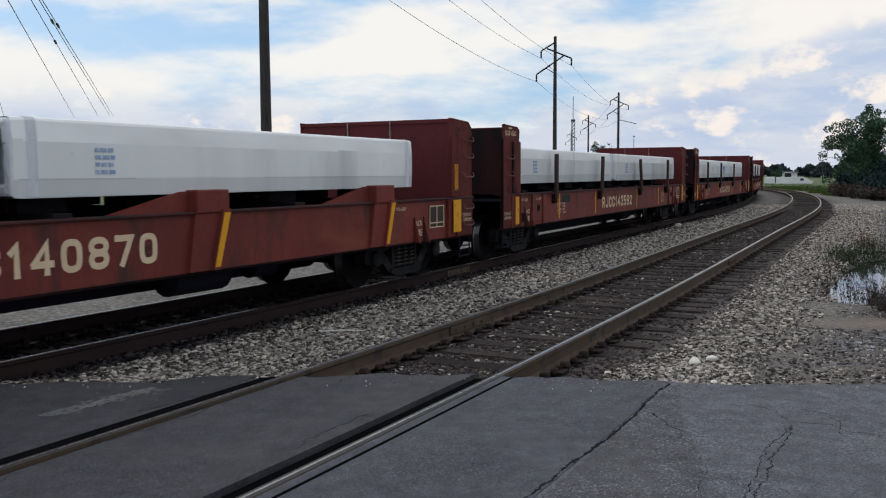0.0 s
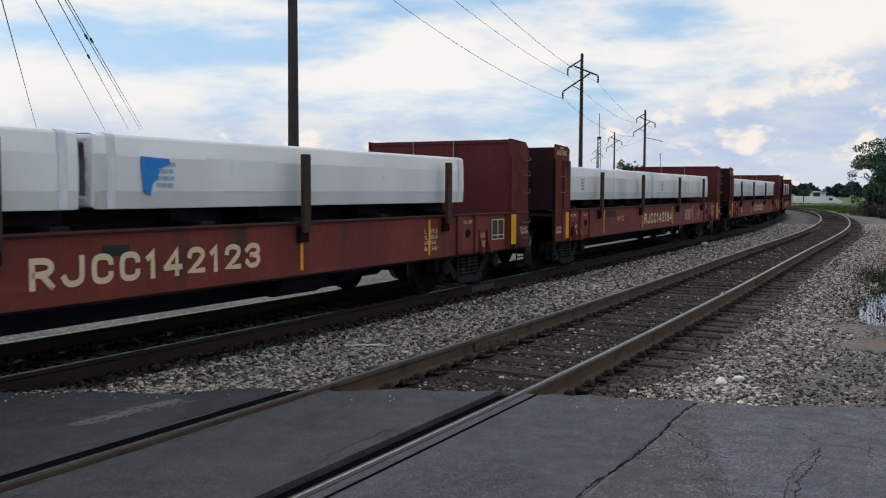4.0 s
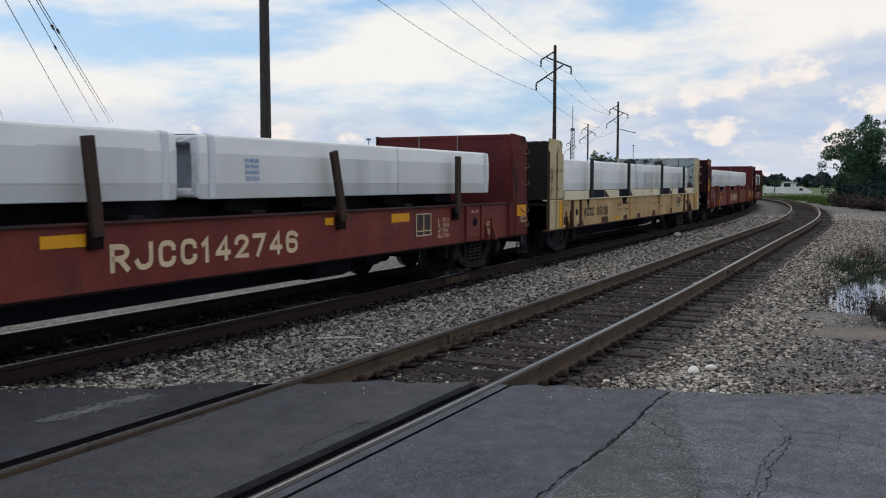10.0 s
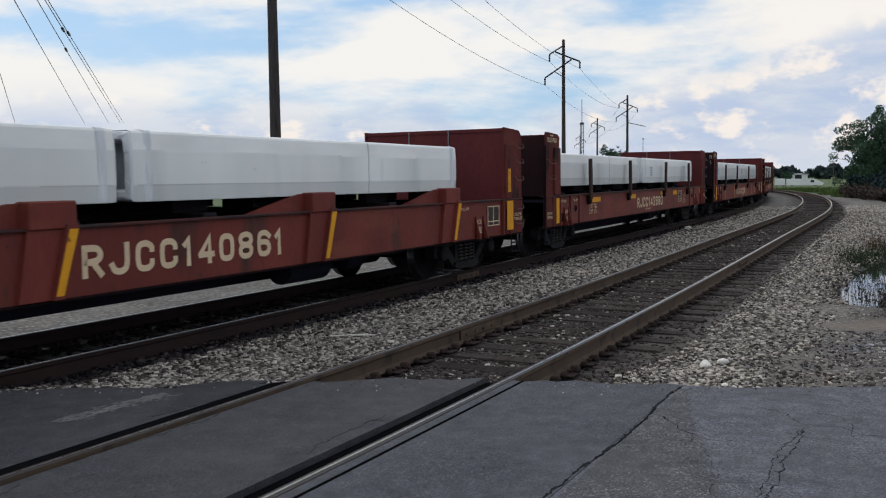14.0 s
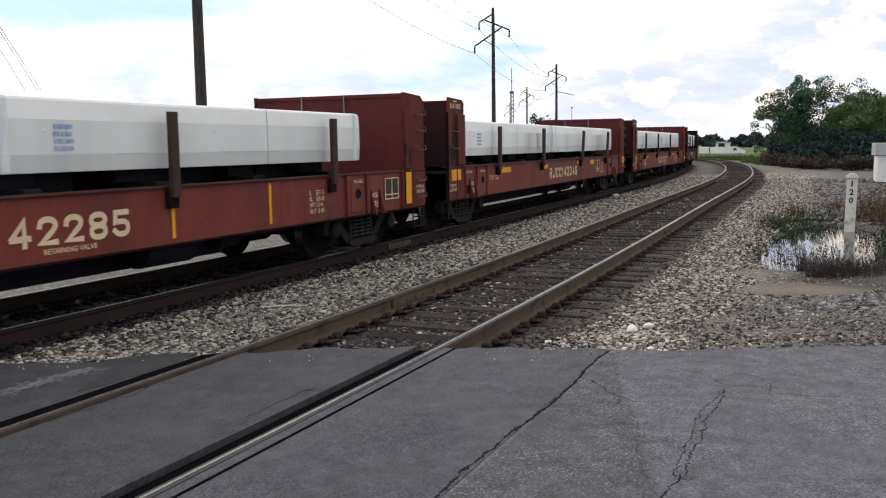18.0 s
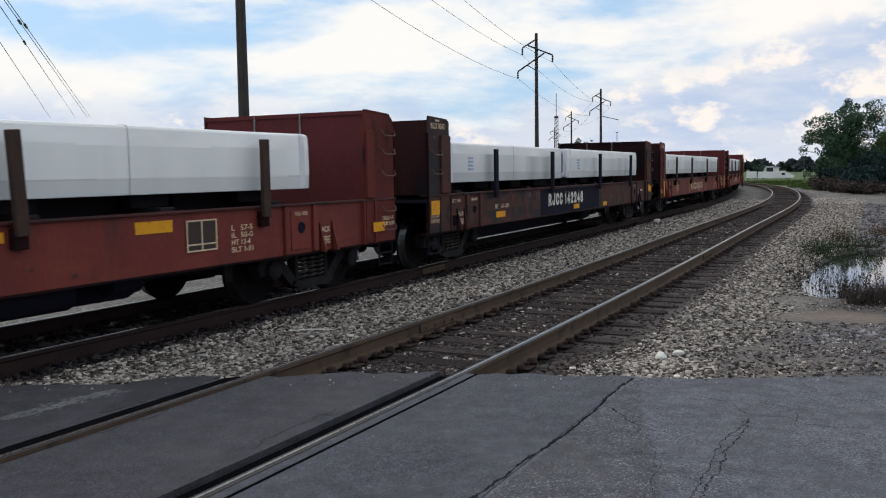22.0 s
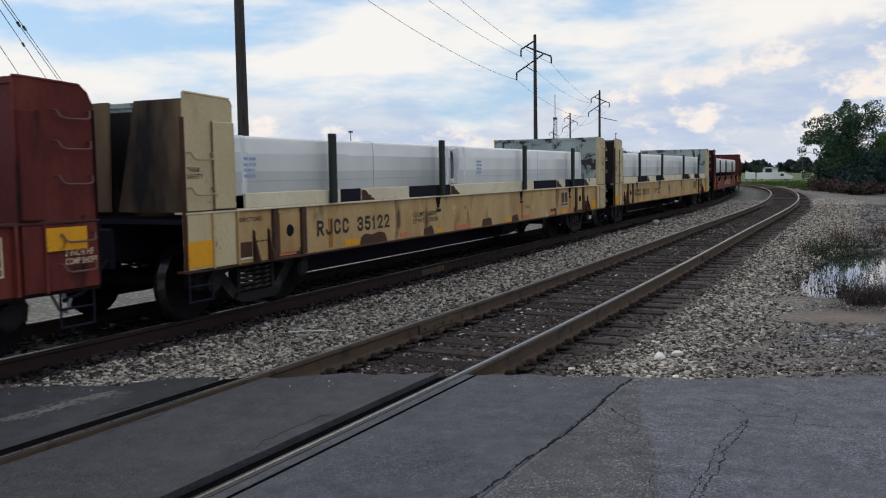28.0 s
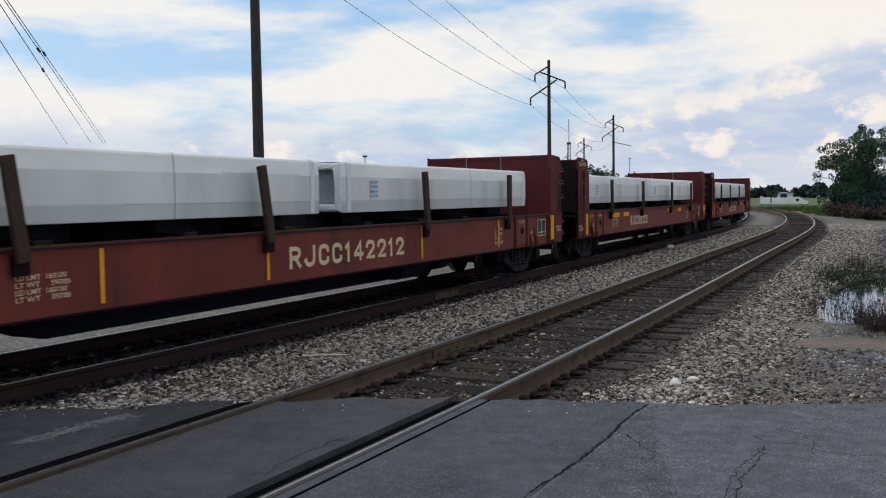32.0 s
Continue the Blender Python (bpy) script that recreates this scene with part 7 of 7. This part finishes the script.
    bm = bmesh.new()
    add_rod(bm, [(0, 0, h * .7), (0, 0, h)], .09, 4)
    part("antenna", finish("antenna", bm, WIRE), t)
    bm = bmesh.new()
    add_box(bm, -.55, .55, -.4, .4, h * .70, h * .725)
    part("platform", finish("platform", bm, WIRE), t)


lattice_tower(38.4, 257.0, 23.6)


def light_pole(x, y, h, r=.10):
    t = thing("light_pole", "slim distant pole with a lamp head", "pole", "light poles", at=pose(x, y, -.3))
    bm = bmesh.new()
    add_rod(bm, [(0, 0, 0), (0, 0, h)], r, 5)
    part("shaft", finish("shaft", bm, WIRE), t)
    bm = bmesh.new()
    add_box(bm, -.28, .28, -.12, .12, h - .1, h + .12)
    part("lamp_head", finish("lamp_head", bm, WIRE), t)


light_pole(-8.93, 119.7, 7.5, .06)
light_pole(66.6, 156.4, 3.6, .09)
light_pole(52.9, 244.3, 11.8, .08)


# ---- white yard buildings, trailers and far trees ----
def yard_building(x, y, turn, length, depth, h, roof, windows, label):
    b = thing("building", label, "building", "yard buildings", at=pose(x, y, -.3, 0, 0, turn))
    bm = bmesh.new()
    add_box(bm, 0, length, 0, depth, 0, h)
    part("wall", finish("wall", bm, WALL_WHITE), b)
    bm = bmesh.new()
    add_prism(bm, [(-.4, h), (length + .4, h), (length + .1, h + roof), (.1, h + roof)], -.4, depth + .4)
    part("roof", finish("roof", bm, ROOF_GREY), b)
    for i in range(windows):
        u = (i + .5) * length / windows
        w = part("window", simple_box(("bwin", 1), WALL_WHITE, -.8, .8, -.06, 0, 0, 1.3, bevel=0, name="window"), b, "", pose(u, 0, h * .42))
        part("pane", simple_box(("bpane", 1), WINDOW_DARK, -.66, .66, -.075, -.06, .12, 1.18, bevel=0, name="pane"), w)
    return b


def trailer(x, y, turn, length, h, label, slope=False):
    t = thing("trailer", label, "trailer", "parked white trailers", at=pose(x, y, -.34, 0, 0, turn))
    bm = bmesh.new()
    z0 = .22
    if slope:
        add_prism(bm, [(0, z0), (length, z0), (length + .2, z0 + h * .35), (length - 1.2, z0 + h), (0, z0 + h)], 0, 2.5)
    else:
        add_box(bm, 0, length, 0, 2.5, z0, z0 + h, .05)
    part("body", finish("body", bm, WALL_WHITE), t)
    for u in (length * .15, length * .82):
        for y_ in (.2, 2.3):
            bm = bmesh.new()
            add_lathe(bm, [(-.1, .12), (-.09, .2), (.09, .2), (.1, .12)], "Y", 12, (u, y_, .2))
            part("wheel", finish("wheel", bm, BLACK_STEEL), t)
    if slope:
        part("window", simple_box(("twin", 1), WINDOW_DARK, length - 1.7, length - 1.2, -.03, 0, z0 + h * .45, z0 + h * .8, bevel=0, name="window"), t)


yard_building(72.4, 191.8, -21, 3.6, 4, 1.75, .2, 1, "small white flat-roofed yard building behind trees")
trailer(51.0, 141.0, -21, 1.5, 1.05, "small white box trailer parked by the grass")
trailer(52.6, 140.5, -21, 5.2, 1.0, "long white trailer with a sloped nose parked by the grass", True)


def leaf_cloud(rng, blobs, count, size, flat=1.0):
    """Quads scattered over lumpy blobs (x, y, z, radius)."""
    w = np.array([b[3] ** 2 for b in blobs])
    which = rng.choice(len(blobs), count, p=w / w.sum())
    B = np.array(blobs)[which]
    d = rng.normal(size=(count, 3))
    d /= np.linalg.norm(d, axis=1)[:, None]
    r = B[:, 3] * rng.uniform(.35, 1.08, count) ** .6
    P = B[:, :3] + d * r[:, None] * np.array([1, 1, flat])
    s_ = size * rng.uniform(.55, 1.35, count)
    a = rng.normal(size=(count, 3))
    a /= np.linalg.norm(a, axis=1)[:, None]
    b = np.cross(a, rng.normal(size=(count, 3)))
    b /= np.linalg.norm(b, axis=1)[:, None]
    a, b = a * s_[:, None] * .5, b * s_[:, None] * .34
    V = np.stack([P - a, P - b, P + a, P + b], 1).reshape(-1, 3)
    F = np.arange(count * 4).reshape(-1, 4)
    return V, F


def cloud_mesh(name, V, F, mat):
    me = bpy.data.meshes.new(name)
    me.vertices.add(len(V))
    me.vertices.foreach_set("co", V.astype(np.float32).ravel())
    me.loops.add(F.size)
    me.loops.foreach_set("vertex_index", F.astype(np.int32).ravel())
    me.polygons.add(len(F))
    me.polygons.foreach_set("loop_start", (np.arange(len(F)) * F.shape[1]).astype(np.int32))
    me.materials.append(mat)
    me.update(calc_edges=True)
    return me


def build_tree(x, y, h, spread, seed, mat, leaves=5000, size=.34, low=.28, label="leafy dark green tree beside the tracks", lean=0.0, name="tree"):
    """Trunk, limbs and twigs, with a crown of many small clumps at the twig ends, gaps between them and an uneven outline."""
    rng = np.random.default_rng(seed)
    t = thing(name, label, "tree", "trees by the tracks", at=pose(x, y, -.3))
    bm = bmesh.new()
    add_rod(bm, [(0, 0, 0), (.1 + lean * .2, .05, h * .22), (lean * .5, 0, h * .5), (lean * .7, .1, h * .8)], .13 * h / 6, 8)
    blobs = []
    for i in range(13):
        a = rng.uniform(0, 6.28)
        z0 = h * rng.uniform(max(low, .15), .7)
        reach = spread * rng.uniform(.45, 1.0) * (1.1 - .75 * max(0, z0 / h - .35))
        tip = Vector((math.cos(a) * reach + lean * .8, math.sin(a) * reach, min(z0 + h * rng.uniform(.08, .32), h * .93)))
        base = Vector((lean * .5 * z0 / h, 0, z0))
        mid = base.lerp(tip, .5) + Vector((0, 0, .25))
        add_rod(bm, [base, mid, tip], .03 * h / 6, 5)
        for j in range(7):
            p = base.lerp(tip, rng.uniform(.35, 1.0)) + Vector(rng.normal(0, spread * .13, 3))
            p.z = max(p.z, h * low * .6)
            blobs.append((*p, spread * rng.uniform(.09, .21)))
    # ragged top sprays and a loose inner fill
    for i in range(12):
        a, r = rng.uniform(0, 6.28), spread * rng.uniform(0, .62)
        blobs.append((math.cos(a) * r + lean * .7, math.sin(a) * r, h * rng.uniform(.82, 1.0) * (1 - .22 * r / spread), spread * rng.uniform(.05, .13)))
    for i in range(14):
        a, r = rng.uniform(0, 6.28), spread * rng.uniform(.0, .6)
        blobs.append((math.cos(a) * r + lean * .5, math.sin(a) * r, h * rng.uniform(low, .75), spread * rng.uniform(.16, .28)))
    part("trunk", finish("trunk", bm, BARK), t)
    V, F = leaf_cloud(rng, blobs, int(leaves * 1.36), size * .62, .8)
    V[:, 2] = np.maximum(V[:, 2], .05)
    part("crown", cloud_mesh("crown", V, F, mat), t)
    return t


# the wood at the inside of the bend
build_tree(41.3, 85.0, 8.2, 4.3, 11, LEAF_DARK, 18000, .29, .22, lean=-1.6)
build_tree(46.7, 87.5, 7.5, 4.8, 12, LEAF_OLIVE, 13500, .29, .15)
build_tree(52.7, 88.5, 7.7, 5.0, 13, LEAF_DARK, 13500, .30, .12)
build_tree(45.2, 79.5, 6.0, 4.2, 14, LEAF_OLIVE, 13500, .29, .10)
build_tree(50.2, 77.5, 6.0, 4.4, 15, LEAF_DARK, 13500, .30, .08)
build_tree(56.7, 79.0, 7.2, 4.8, 16, LEAF_DARK, 13500, .32, .08)
build_tree(61.2, 84.0, 9.0, 5.2, 17, LEAF_OLIVE, 12000, .33, .08)
build_tree(65.7, 75.5, 9.2, 5.5, 18, LEAF_DARK, 10500, .36, .08)
build_tree(73.2, 81.0, 9.8, 5.8, 19, LEAF_DARK, 9000, .40, .08)
build_tree(44.7, 95.0, 4.4, 4.0, 20, LEAF_DARK, 9000, .32, .08)
build_tree(54.7, 98.0, 6.4, 4.4, 21, LEAF_DARK, 9000, .32, .08)
# single trees beyond the train
build_tree(26.4, 140, 6.7, 3.2, 31, LEAF_DARK, 3200, .5, .3, "small tree standing beyond the railway")
build_tree(33.5, 150, 5.4, 3.0, 32, LEAF_OLIVE, 2200, .5, .3, "small tree standing beyond the railway")
build_tree(41.0, 160, 5.2, 4.0, 33, LEAF_DARK, 2600, .6, .2, "small tree standing beyond the railway")
build_tree(67.0, 178.5, 2.4, 1.2, 34, LEAF_DARK, 2200, .5, .2, "small tree before the white buildings")


def brush(name, label, cat, mat, centres, count, size, seed, height):
    rng = np.random.default_rng(seed)
    c = np.array(centres)
    i = rng.integers(len(c), size=count)
    px = c[i, 0] + rng.normal(0, 1, count) * c[i, 2]
    py = c[i, 1] + rng.normal(0, 1, count) * c[i, 2]
    oo = line_coords(px, py)[1]
    keep = (abs(oo - SPACING / 2) > 4.2) & (py > road_edge(px) + .15)
    px, py = px[keep], py[keep]
    z = ground_height(px, py)
    n = len(px)
    hgt = height * rng.uniform(.4, 1.1, n)
    a = rng.uniform(0, 6.28, n)
    w = size * rng.uniform(.5, 1.2, n)
    lx, ly = rng.normal(0, .28, n) * hgt, rng.normal(0, .28, n) * hgt
    base = np.stack([px, py, z - .02], 1)
    e = np.stack([np.cos(a) * w, np.sin(a) * w, 0 * a], 1)
    tip = base + np.stack([lx, ly, hgt], 1)
    mid = base + np.stack([lx * .35, ly * .35, hgt * .6], 1)
    V = np.stack([base - e, base + e, mid + e * .6, tip, mid - e * .6], 1).reshape(-1, 3)
    F = np.arange(n * 5).reshape(-1, 5)
    return thing(name, label, cat, data=cloud_mesh(name, V, F, mat), kind="stuff")


# Weeds spread wide to imitate the trees' green reflection on the far water.
brush("green_weeds", "low green weeds in the shallow puddle, also imitating reflected green", "weeds", WEED_GREEN, [(9.6, 19.9, .3), (10.4, 20.2, .35), (11.2, 19.6, .4), (8.5, 18.2, .28), (8.9, 17.6, .35), (8.2, 17.2, .25), (9.3, 18.8, .4), (7.9, 16.9, .3), (9.3, 18.6, .4), (9.6, 18.9, .4)], 5200, .009, 42, .085)
brush("green_weeds", "low dark weeds on the wet mud beside the puddle", "weeds", WEED_GREEN, [(8.9, 14.4, .35), (9.5, 15.4, .4), (10.1, 16.5, .45), (10.6, 17.4, .4), (8.3, 13.6, .3)], 4200, .008, 52, .11)
brush("tall_grass", "green grass along the outside of the bend", "grass", GRASS, [(32.5, 72, .9), (34.5, 80, 1.2), (38, 92, 1.8), (42, 104, 3), (46, 116, 5), (39.5, 104, 1.5)], 7000, .03, 46, .30)
brush("verge_grass", "scrubby grass beyond the far track", "grass", GRASS, [(-12, 25, 2), (-9, 33, 2.5), (-3, 42, 3), (3, 55, 3), (10, 70, 3)], 4000, .03, 47, .4)


def leafy_weeds(name, label, mat, centres, per, size, seed, height):
    """Scrubby weeds: thin bent stems with small leaves along them."""
    rng = np.random.default_rng(seed)
    Vs = []
    for cx, cy, r in centres:
        n = per
        px, py = cx + rng.normal(0, 1, n) * r, cy + rng.normal(0, 1, n) * r
        keep = py > road_edge(px) + .15
        px, py = px[keep], py[keep]
        n = len(px)
        z = ground_height(px, py) - .02
        h = height * rng.uniform(.35, 1.1, n)
        lean = rng.normal(0, .3, (n, 2)) * h[:, None]
        for j in range(7):
            t = (j + rng.random(n)) / 7
            P = np.stack([px + lean[:, 0] * t, py + lean[:, 1] * t, z + h * t], 1)
            a, b = rng.normal(size=(n, 3)), rng.normal(size=(n, 3))
            a /= np.linalg.norm(a, axis=1)[:, None]
            b /= np.linalg.norm(b, axis=1)[:, None]
            w = (size * rng.uniform(.4, 1.2, n))[:, None]
            Vs.append(np.stack([P - a * w, P - b * w * .6, P + a * w, P + b * w * .6], 1).reshape(-1, 3))
        base, tip = np.stack([px, py, z], 1), np.stack([px + lean[:, 0], py + lean[:, 1], z + h], 1)
        e = np.array([.0022, .0012, 0])
        Vs.append(np.stack([base - e, base + e, tip + e, tip - e], 1).reshape(-1, 3))
    V = np.concatenate(Vs)
    return thing(name, label, "weeds", data=cloud_mesh(name, V, np.arange(len(V)).reshape(-1, 4), mat), kind="stuff")


leafy_weeds("dry_weeds", "dry brown weeds on the bank of the puddle", BRUSH, [(5.95, 11.75, .10), (6.2, 11.75, .14), (6.5, 11.85, .16), (6.8, 11.95, .16), (7.2, 12.2, .2), (6.4, 12.1, .14)], 190, .011, 41, .24)
leafy_weeds("reeds", "thin dark weeds standing in the puddle", BRUSH, [(6.5, 13.6, .25), (6.6, 13.3, .2), (6.9, 13.5, .14), (7.1, 13.9, .3), (7.5, 14.4, .4), (6.2, 12.9, .14), (7.3, 13.4, .3), (6.4, 14.2, .25)], 38, .018, 43, .42)
leafy_weeds("broad_weeds", "dark leafy weeds growing up through the puddle's edge", BRUSH, [(6.25, 12.7, .05), (6.34, 12.9, .06), (6.5, 13.3, .08)], 18, .028, 45, .46)
# These leaves are added to imitate dark silhouettes mirrored in the water.
leafy_weeds("broad_weeds", "sparse dark leaves over the puddle, imitating reflected silhouettes", BRUSH, [(6.4, 14.3, .18), (6.7, 15.0, .25)], 8, .034, 53, .28)
leafy_weeds("floating_leaves", "dark dead leaves floating on the puddle", BRUSH, [(6.5, 13.8, .35), (7.0, 14.4, .5), (7.6, 15.0, .6), (6.9, 13.6, .4)], 60, .03, 44, .05)
leafy_weeds("rusty_weeds", "rust-brown weeds behind the puddle", RUSTY_WEED, [(10.33, 21.75, .16), (12.2, 23.3, .3), (11.9, 21.2, .35), (12.9, 21.6, .5)], 110, .024, 48, .40)
leafy_weeds("rusty_weeds", "tall rust-brown and green weeds at the water's edge", RUSTY_WEED, [(10.9, 18.3, .25), (11.3, 18.9, .3), (11.0, 19.4, .3), (11.9, 19.2, .4), (12.4, 18.4, .4), (12.0, 20.3, .4), (11.5, 17.7, .3)], 110, .028, 49, .8)
leafy_weeds("green_bank_weeds", "rank green weeds on the far bank of the puddle", WEED_GREEN, [(8.6, 18.9, .2), (9.0, 19.4, .3), (9.5, 19.9, .3), (10.1, 20.2, .3), (10.7, 20.4, .3), (8.3, 18.3, .2)], 80, .02, 50, .34)


def build_bush(x, y, h, r, seed, mat, leaves, size, name, label):
    """A low rounded bush: short stems and a dense, uneven mass of leaves down to the ground."""
    rng = np.random.default_rng(seed)
    t = thing(name, label, "bush", "bushes before the wood", at=pose(x, y, -.28))
    bm = bmesh.new()
    for i in range(5):
        a = rng.uniform(0, 6.28)
        add_rod(bm, [(0, 0, 0), (math.cos(a) * r * .3, math.sin(a) * r * .3, h * .5), (math.cos(a) * r * .6, math.sin(a) * r * .6, h * .85)], .02, 4)
    part("stems", finish("stems", bm, BARK), t)
    blobs = [(rng.normal(0, .45) * r, rng.normal(0, .45) * r, h * rng.uniform(.12, .72), r * rng.uniform(.28, .45)) for _ in range(14)]
    V, F = leaf_cloud(rng, blobs, leaves, size, .55 * h / r + .2)
    V[:, 2] = np.clip(V[:, 2], .02, h * 1.1)
    part("foliage", cloud_mesh("foliage", V, F, mat), t)


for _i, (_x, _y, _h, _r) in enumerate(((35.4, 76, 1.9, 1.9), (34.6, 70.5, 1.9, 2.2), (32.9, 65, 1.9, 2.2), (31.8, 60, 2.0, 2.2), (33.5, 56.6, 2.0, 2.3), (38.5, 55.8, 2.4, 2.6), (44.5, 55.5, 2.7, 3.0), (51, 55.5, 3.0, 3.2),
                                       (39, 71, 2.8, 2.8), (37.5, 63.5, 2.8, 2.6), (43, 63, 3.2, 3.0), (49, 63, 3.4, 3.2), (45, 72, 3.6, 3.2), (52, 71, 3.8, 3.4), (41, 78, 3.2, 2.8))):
    build_bush(_x, _y, _h, _r, 60 + _i, LEAF_SHADED, 4200, .24, "shrub", "dense green shrub under the trees, shade in its dark leaves")
for _i, (_x, _y, _h, _r) in enumerate(((33.0, 73.5, .7, 1.2), (31.2, 67.5, .6, 1.3), (29.8, 62, .6, 1.3), (28.6, 57.6, .6, 1.3), (30.2, 54.6, .6, 1.4), (34, 53, .7, 1.8), (38.8, 52, .8, 2.0), (44.5, 51.5, .8, 2.3), (50, 51, .9, 2.4))):
    build_bush(_x, _y, _h * 1.75, _r * 1.15, 80 + _i, BRUSH, 3000, .15, "undergrowth", "low brown tangled undergrowth at the edge of the wood")


def far_woods():
    rng = np.random.default_rng(51)
    Vs, Fs, n0 = [], [], 0
    for k in range(150):
        az = radians(-60 + k * 1.05)
        d = rng.uniform(330, 420)
        x, y = math.sin(az) * d, math.cos(az) * d
        h = rng.uniform(2.8, 5.0)
        blobs = [(x + rng.normal(0, 4.5), y + rng.normal(0, 4), h * rng.uniform(.1, .75), rng.uniform(1.3, 2.4)) for _ in range(9)]
        V, F = leaf_cloud(rng, blobs, 420, 2.0, .8)
        V[:, 2] = np.maximum(V[:, 2], -.3)
        Vs.append(V)
        Fs.append(F + n0)
        n0 += len(V)
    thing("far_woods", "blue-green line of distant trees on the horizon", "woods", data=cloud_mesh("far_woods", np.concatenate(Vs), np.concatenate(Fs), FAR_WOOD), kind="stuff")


far_woods()


# ---- puddle and marker post ----
def build_puddle():
    verts, faces = [(PUDDLE[0], PUDDLE[1], -.315)], []
    n = 60
    for k in range(n):
        a = 2 * math.pi * k / n
        r = 0.2
        while puddle_field(np.array([PUDDLE[0] + r * math.cos(a)]), np.array([PUDDLE[1] + r * math.sin(a)]))[0] < 1.15 and r < 6:
            r += .05
        verts.append((PUDDLE[0] + r * math.cos(a), PUDDLE[1] + r * math.sin(a), -.315))
    for k in range(n):
        faces.append((0, 1 + k, 1 + (k + 1) % n))
    thing("puddle", "still rain puddle reflecting the pale sky", "puddle", data=mesh_of("puddle", verts, faces, WATER), kind="structure")


build_puddle()


def marker_post(x, y):
    p = thing("marker_post", "square white concrete marker post with black figures", "post", at=pose(x, y, -.40, 0, 1.2, -28))
    bm = bmesh.new()
    add_box(bm, -.105, .105, -.10, .10, 0, 1.22, .012)
    part("shaft", finish("shaft", bm, WHITE_PAINT), p)
    bm = bmesh.new()
    add_prism(bm, [(-.13, 1.22), (.13, 1.22), (.13, 1.25), (.05, 1.31), (-.05, 1.31), (-.13, 1.25)], -.125, .125)
    part("cap", finish("cap", bm, WHITE_PAINT), p, "pyramid cap")
    for i, c in enumerate("120"):
        part("figure", text_mesh(c, BLACK_PAINT, .03 if c == "1" else .085, .125, .03), p, "", pose(-.015 if c == "1" else -.045, -.104, 1.04 - i * .175))


marker_post(9.96, 18.40)


def relay_cabin(x, y, turn):
    c = thing("relay_cabin", "small pale grey railway relay cabin with a deep flat roof", "cabin", at=pose(x, y, -.27, 0, 0, turn))
    bm = bmesh.new()
    add_box(bm, 0, 2.4, 0, 1.8, .1, 1.22, .01)
    part("wall", finish("wall", bm, WALL_WHITE), c)
    bm = bmesh.new()
    add_box(bm, -.10, 2.50, -.10, 1.90, 1.22, 1.76, .02)
    part("roof", finish("roof", bm, ROOF_GREY), c)
    part("door", simple_box("cabdoor", ROOF_GREY, .9, 1.6, -.03, 0, .15, 1.18, name="door"), c)
    part("plinth", simple_box("plinth", STONE_GREY, .05, 2.35, .05, 1.75, 0, .1, name="plinth"), c)


relay_cabin(21.31, 37.3, -25)


# ---- what moves ----
# metres that the train has gone at each full second, and where each car's leading inner face stands at the start
GONE = [0, 8.29, 16.62, 25.02, 33.46, 41.95, 50.5, 59.08, 67.64, 76.21, 84.88, 93.69, 102.58, 111.53, 120.49, 129.46, 138.44,
        147.42, 156.44, 165.53, 174.7, 183.95, 193.22, 202.54, 211.92, 221.38, 230.94, 240.58, 250.27, 259.93, 269.64, 279.5, 289.55]
START = [-3.85, 13.55, 30.89, 48.30, 65.76, 83.54, 100.92, 118.39, 135.74, 153.09, 170.25, 187.64, 204.82, 222.07, 239.24, 256.41, 273.56, 290.89, 308.2, 325.5]


def train_shift(t):
    i = min(int(t), 31)
    f = t - i
    a, b = GONE[i], GONE[i + 1]
    va = (GONE[i + 1] - GONE[i - 1]) / 2 if i else b - a
    vb = (GONE[i + 2] - GONE[i]) / 2 if i < 31 else b - a
    return a * (1 + 2 * f) * (1 - f) ** 2 + va * f * (1 - f) ** 2 + b * f * f * (3 - 2 * f) + vb * f * f * (f - 1)


def car_pose(k, t):
    """Pose of car k at t: its two trucks ride on the far track."""
    s_ = START[k] - train_shift(t)
    p = [Vector((float(np.interp(s_ + u, TS, _tx)), float(np.interp(s_ + u, TS, _ty)), 0)) for u in TRUCKS]
    d = (p[1] - p[0]).normalized()
    o = (p[0] + p[1]) / 2 - d * (IL / 2)
    return Matrix.Translation(o) @ Matrix.Rotation(math.atan2(d.y, d.x), 4, "Z")


def motions():
    times = [i * 0.5 for i in range(65)]
    for k, car in enumerate(CARS):
        walk(car, [(t, car_pose(k, t)) for t in times])
    for b, k, x0 in BUNDLES:
        walk(b, [(t, car_pose(k, t) @ Matrix.Translation((x0, 0, Z_LOAD - (.035 if k == 15 else 0)))) for t in times])
    # every wheel rolls alike: one turn table for leading, one for trailing axles
    spin = [(f / 30, -math.degrees(train_shift(f / 30) / .42)) for f in range(961)]
    tables = {}
    for w, a in WHEELSETS:
        if a not in tables:
            walk(w, [(t, pose(a, 0, .42, 0, q, 0)) for t, q in spin])
            tables[a] = w.animation_data
        else:
            w.rotation_mode = "QUATERNION"
            w.animation_data_create()
            w.animation_data.action = tables[a].action
            w.animation_data.action_slot = tables[a].action_slot


motions()
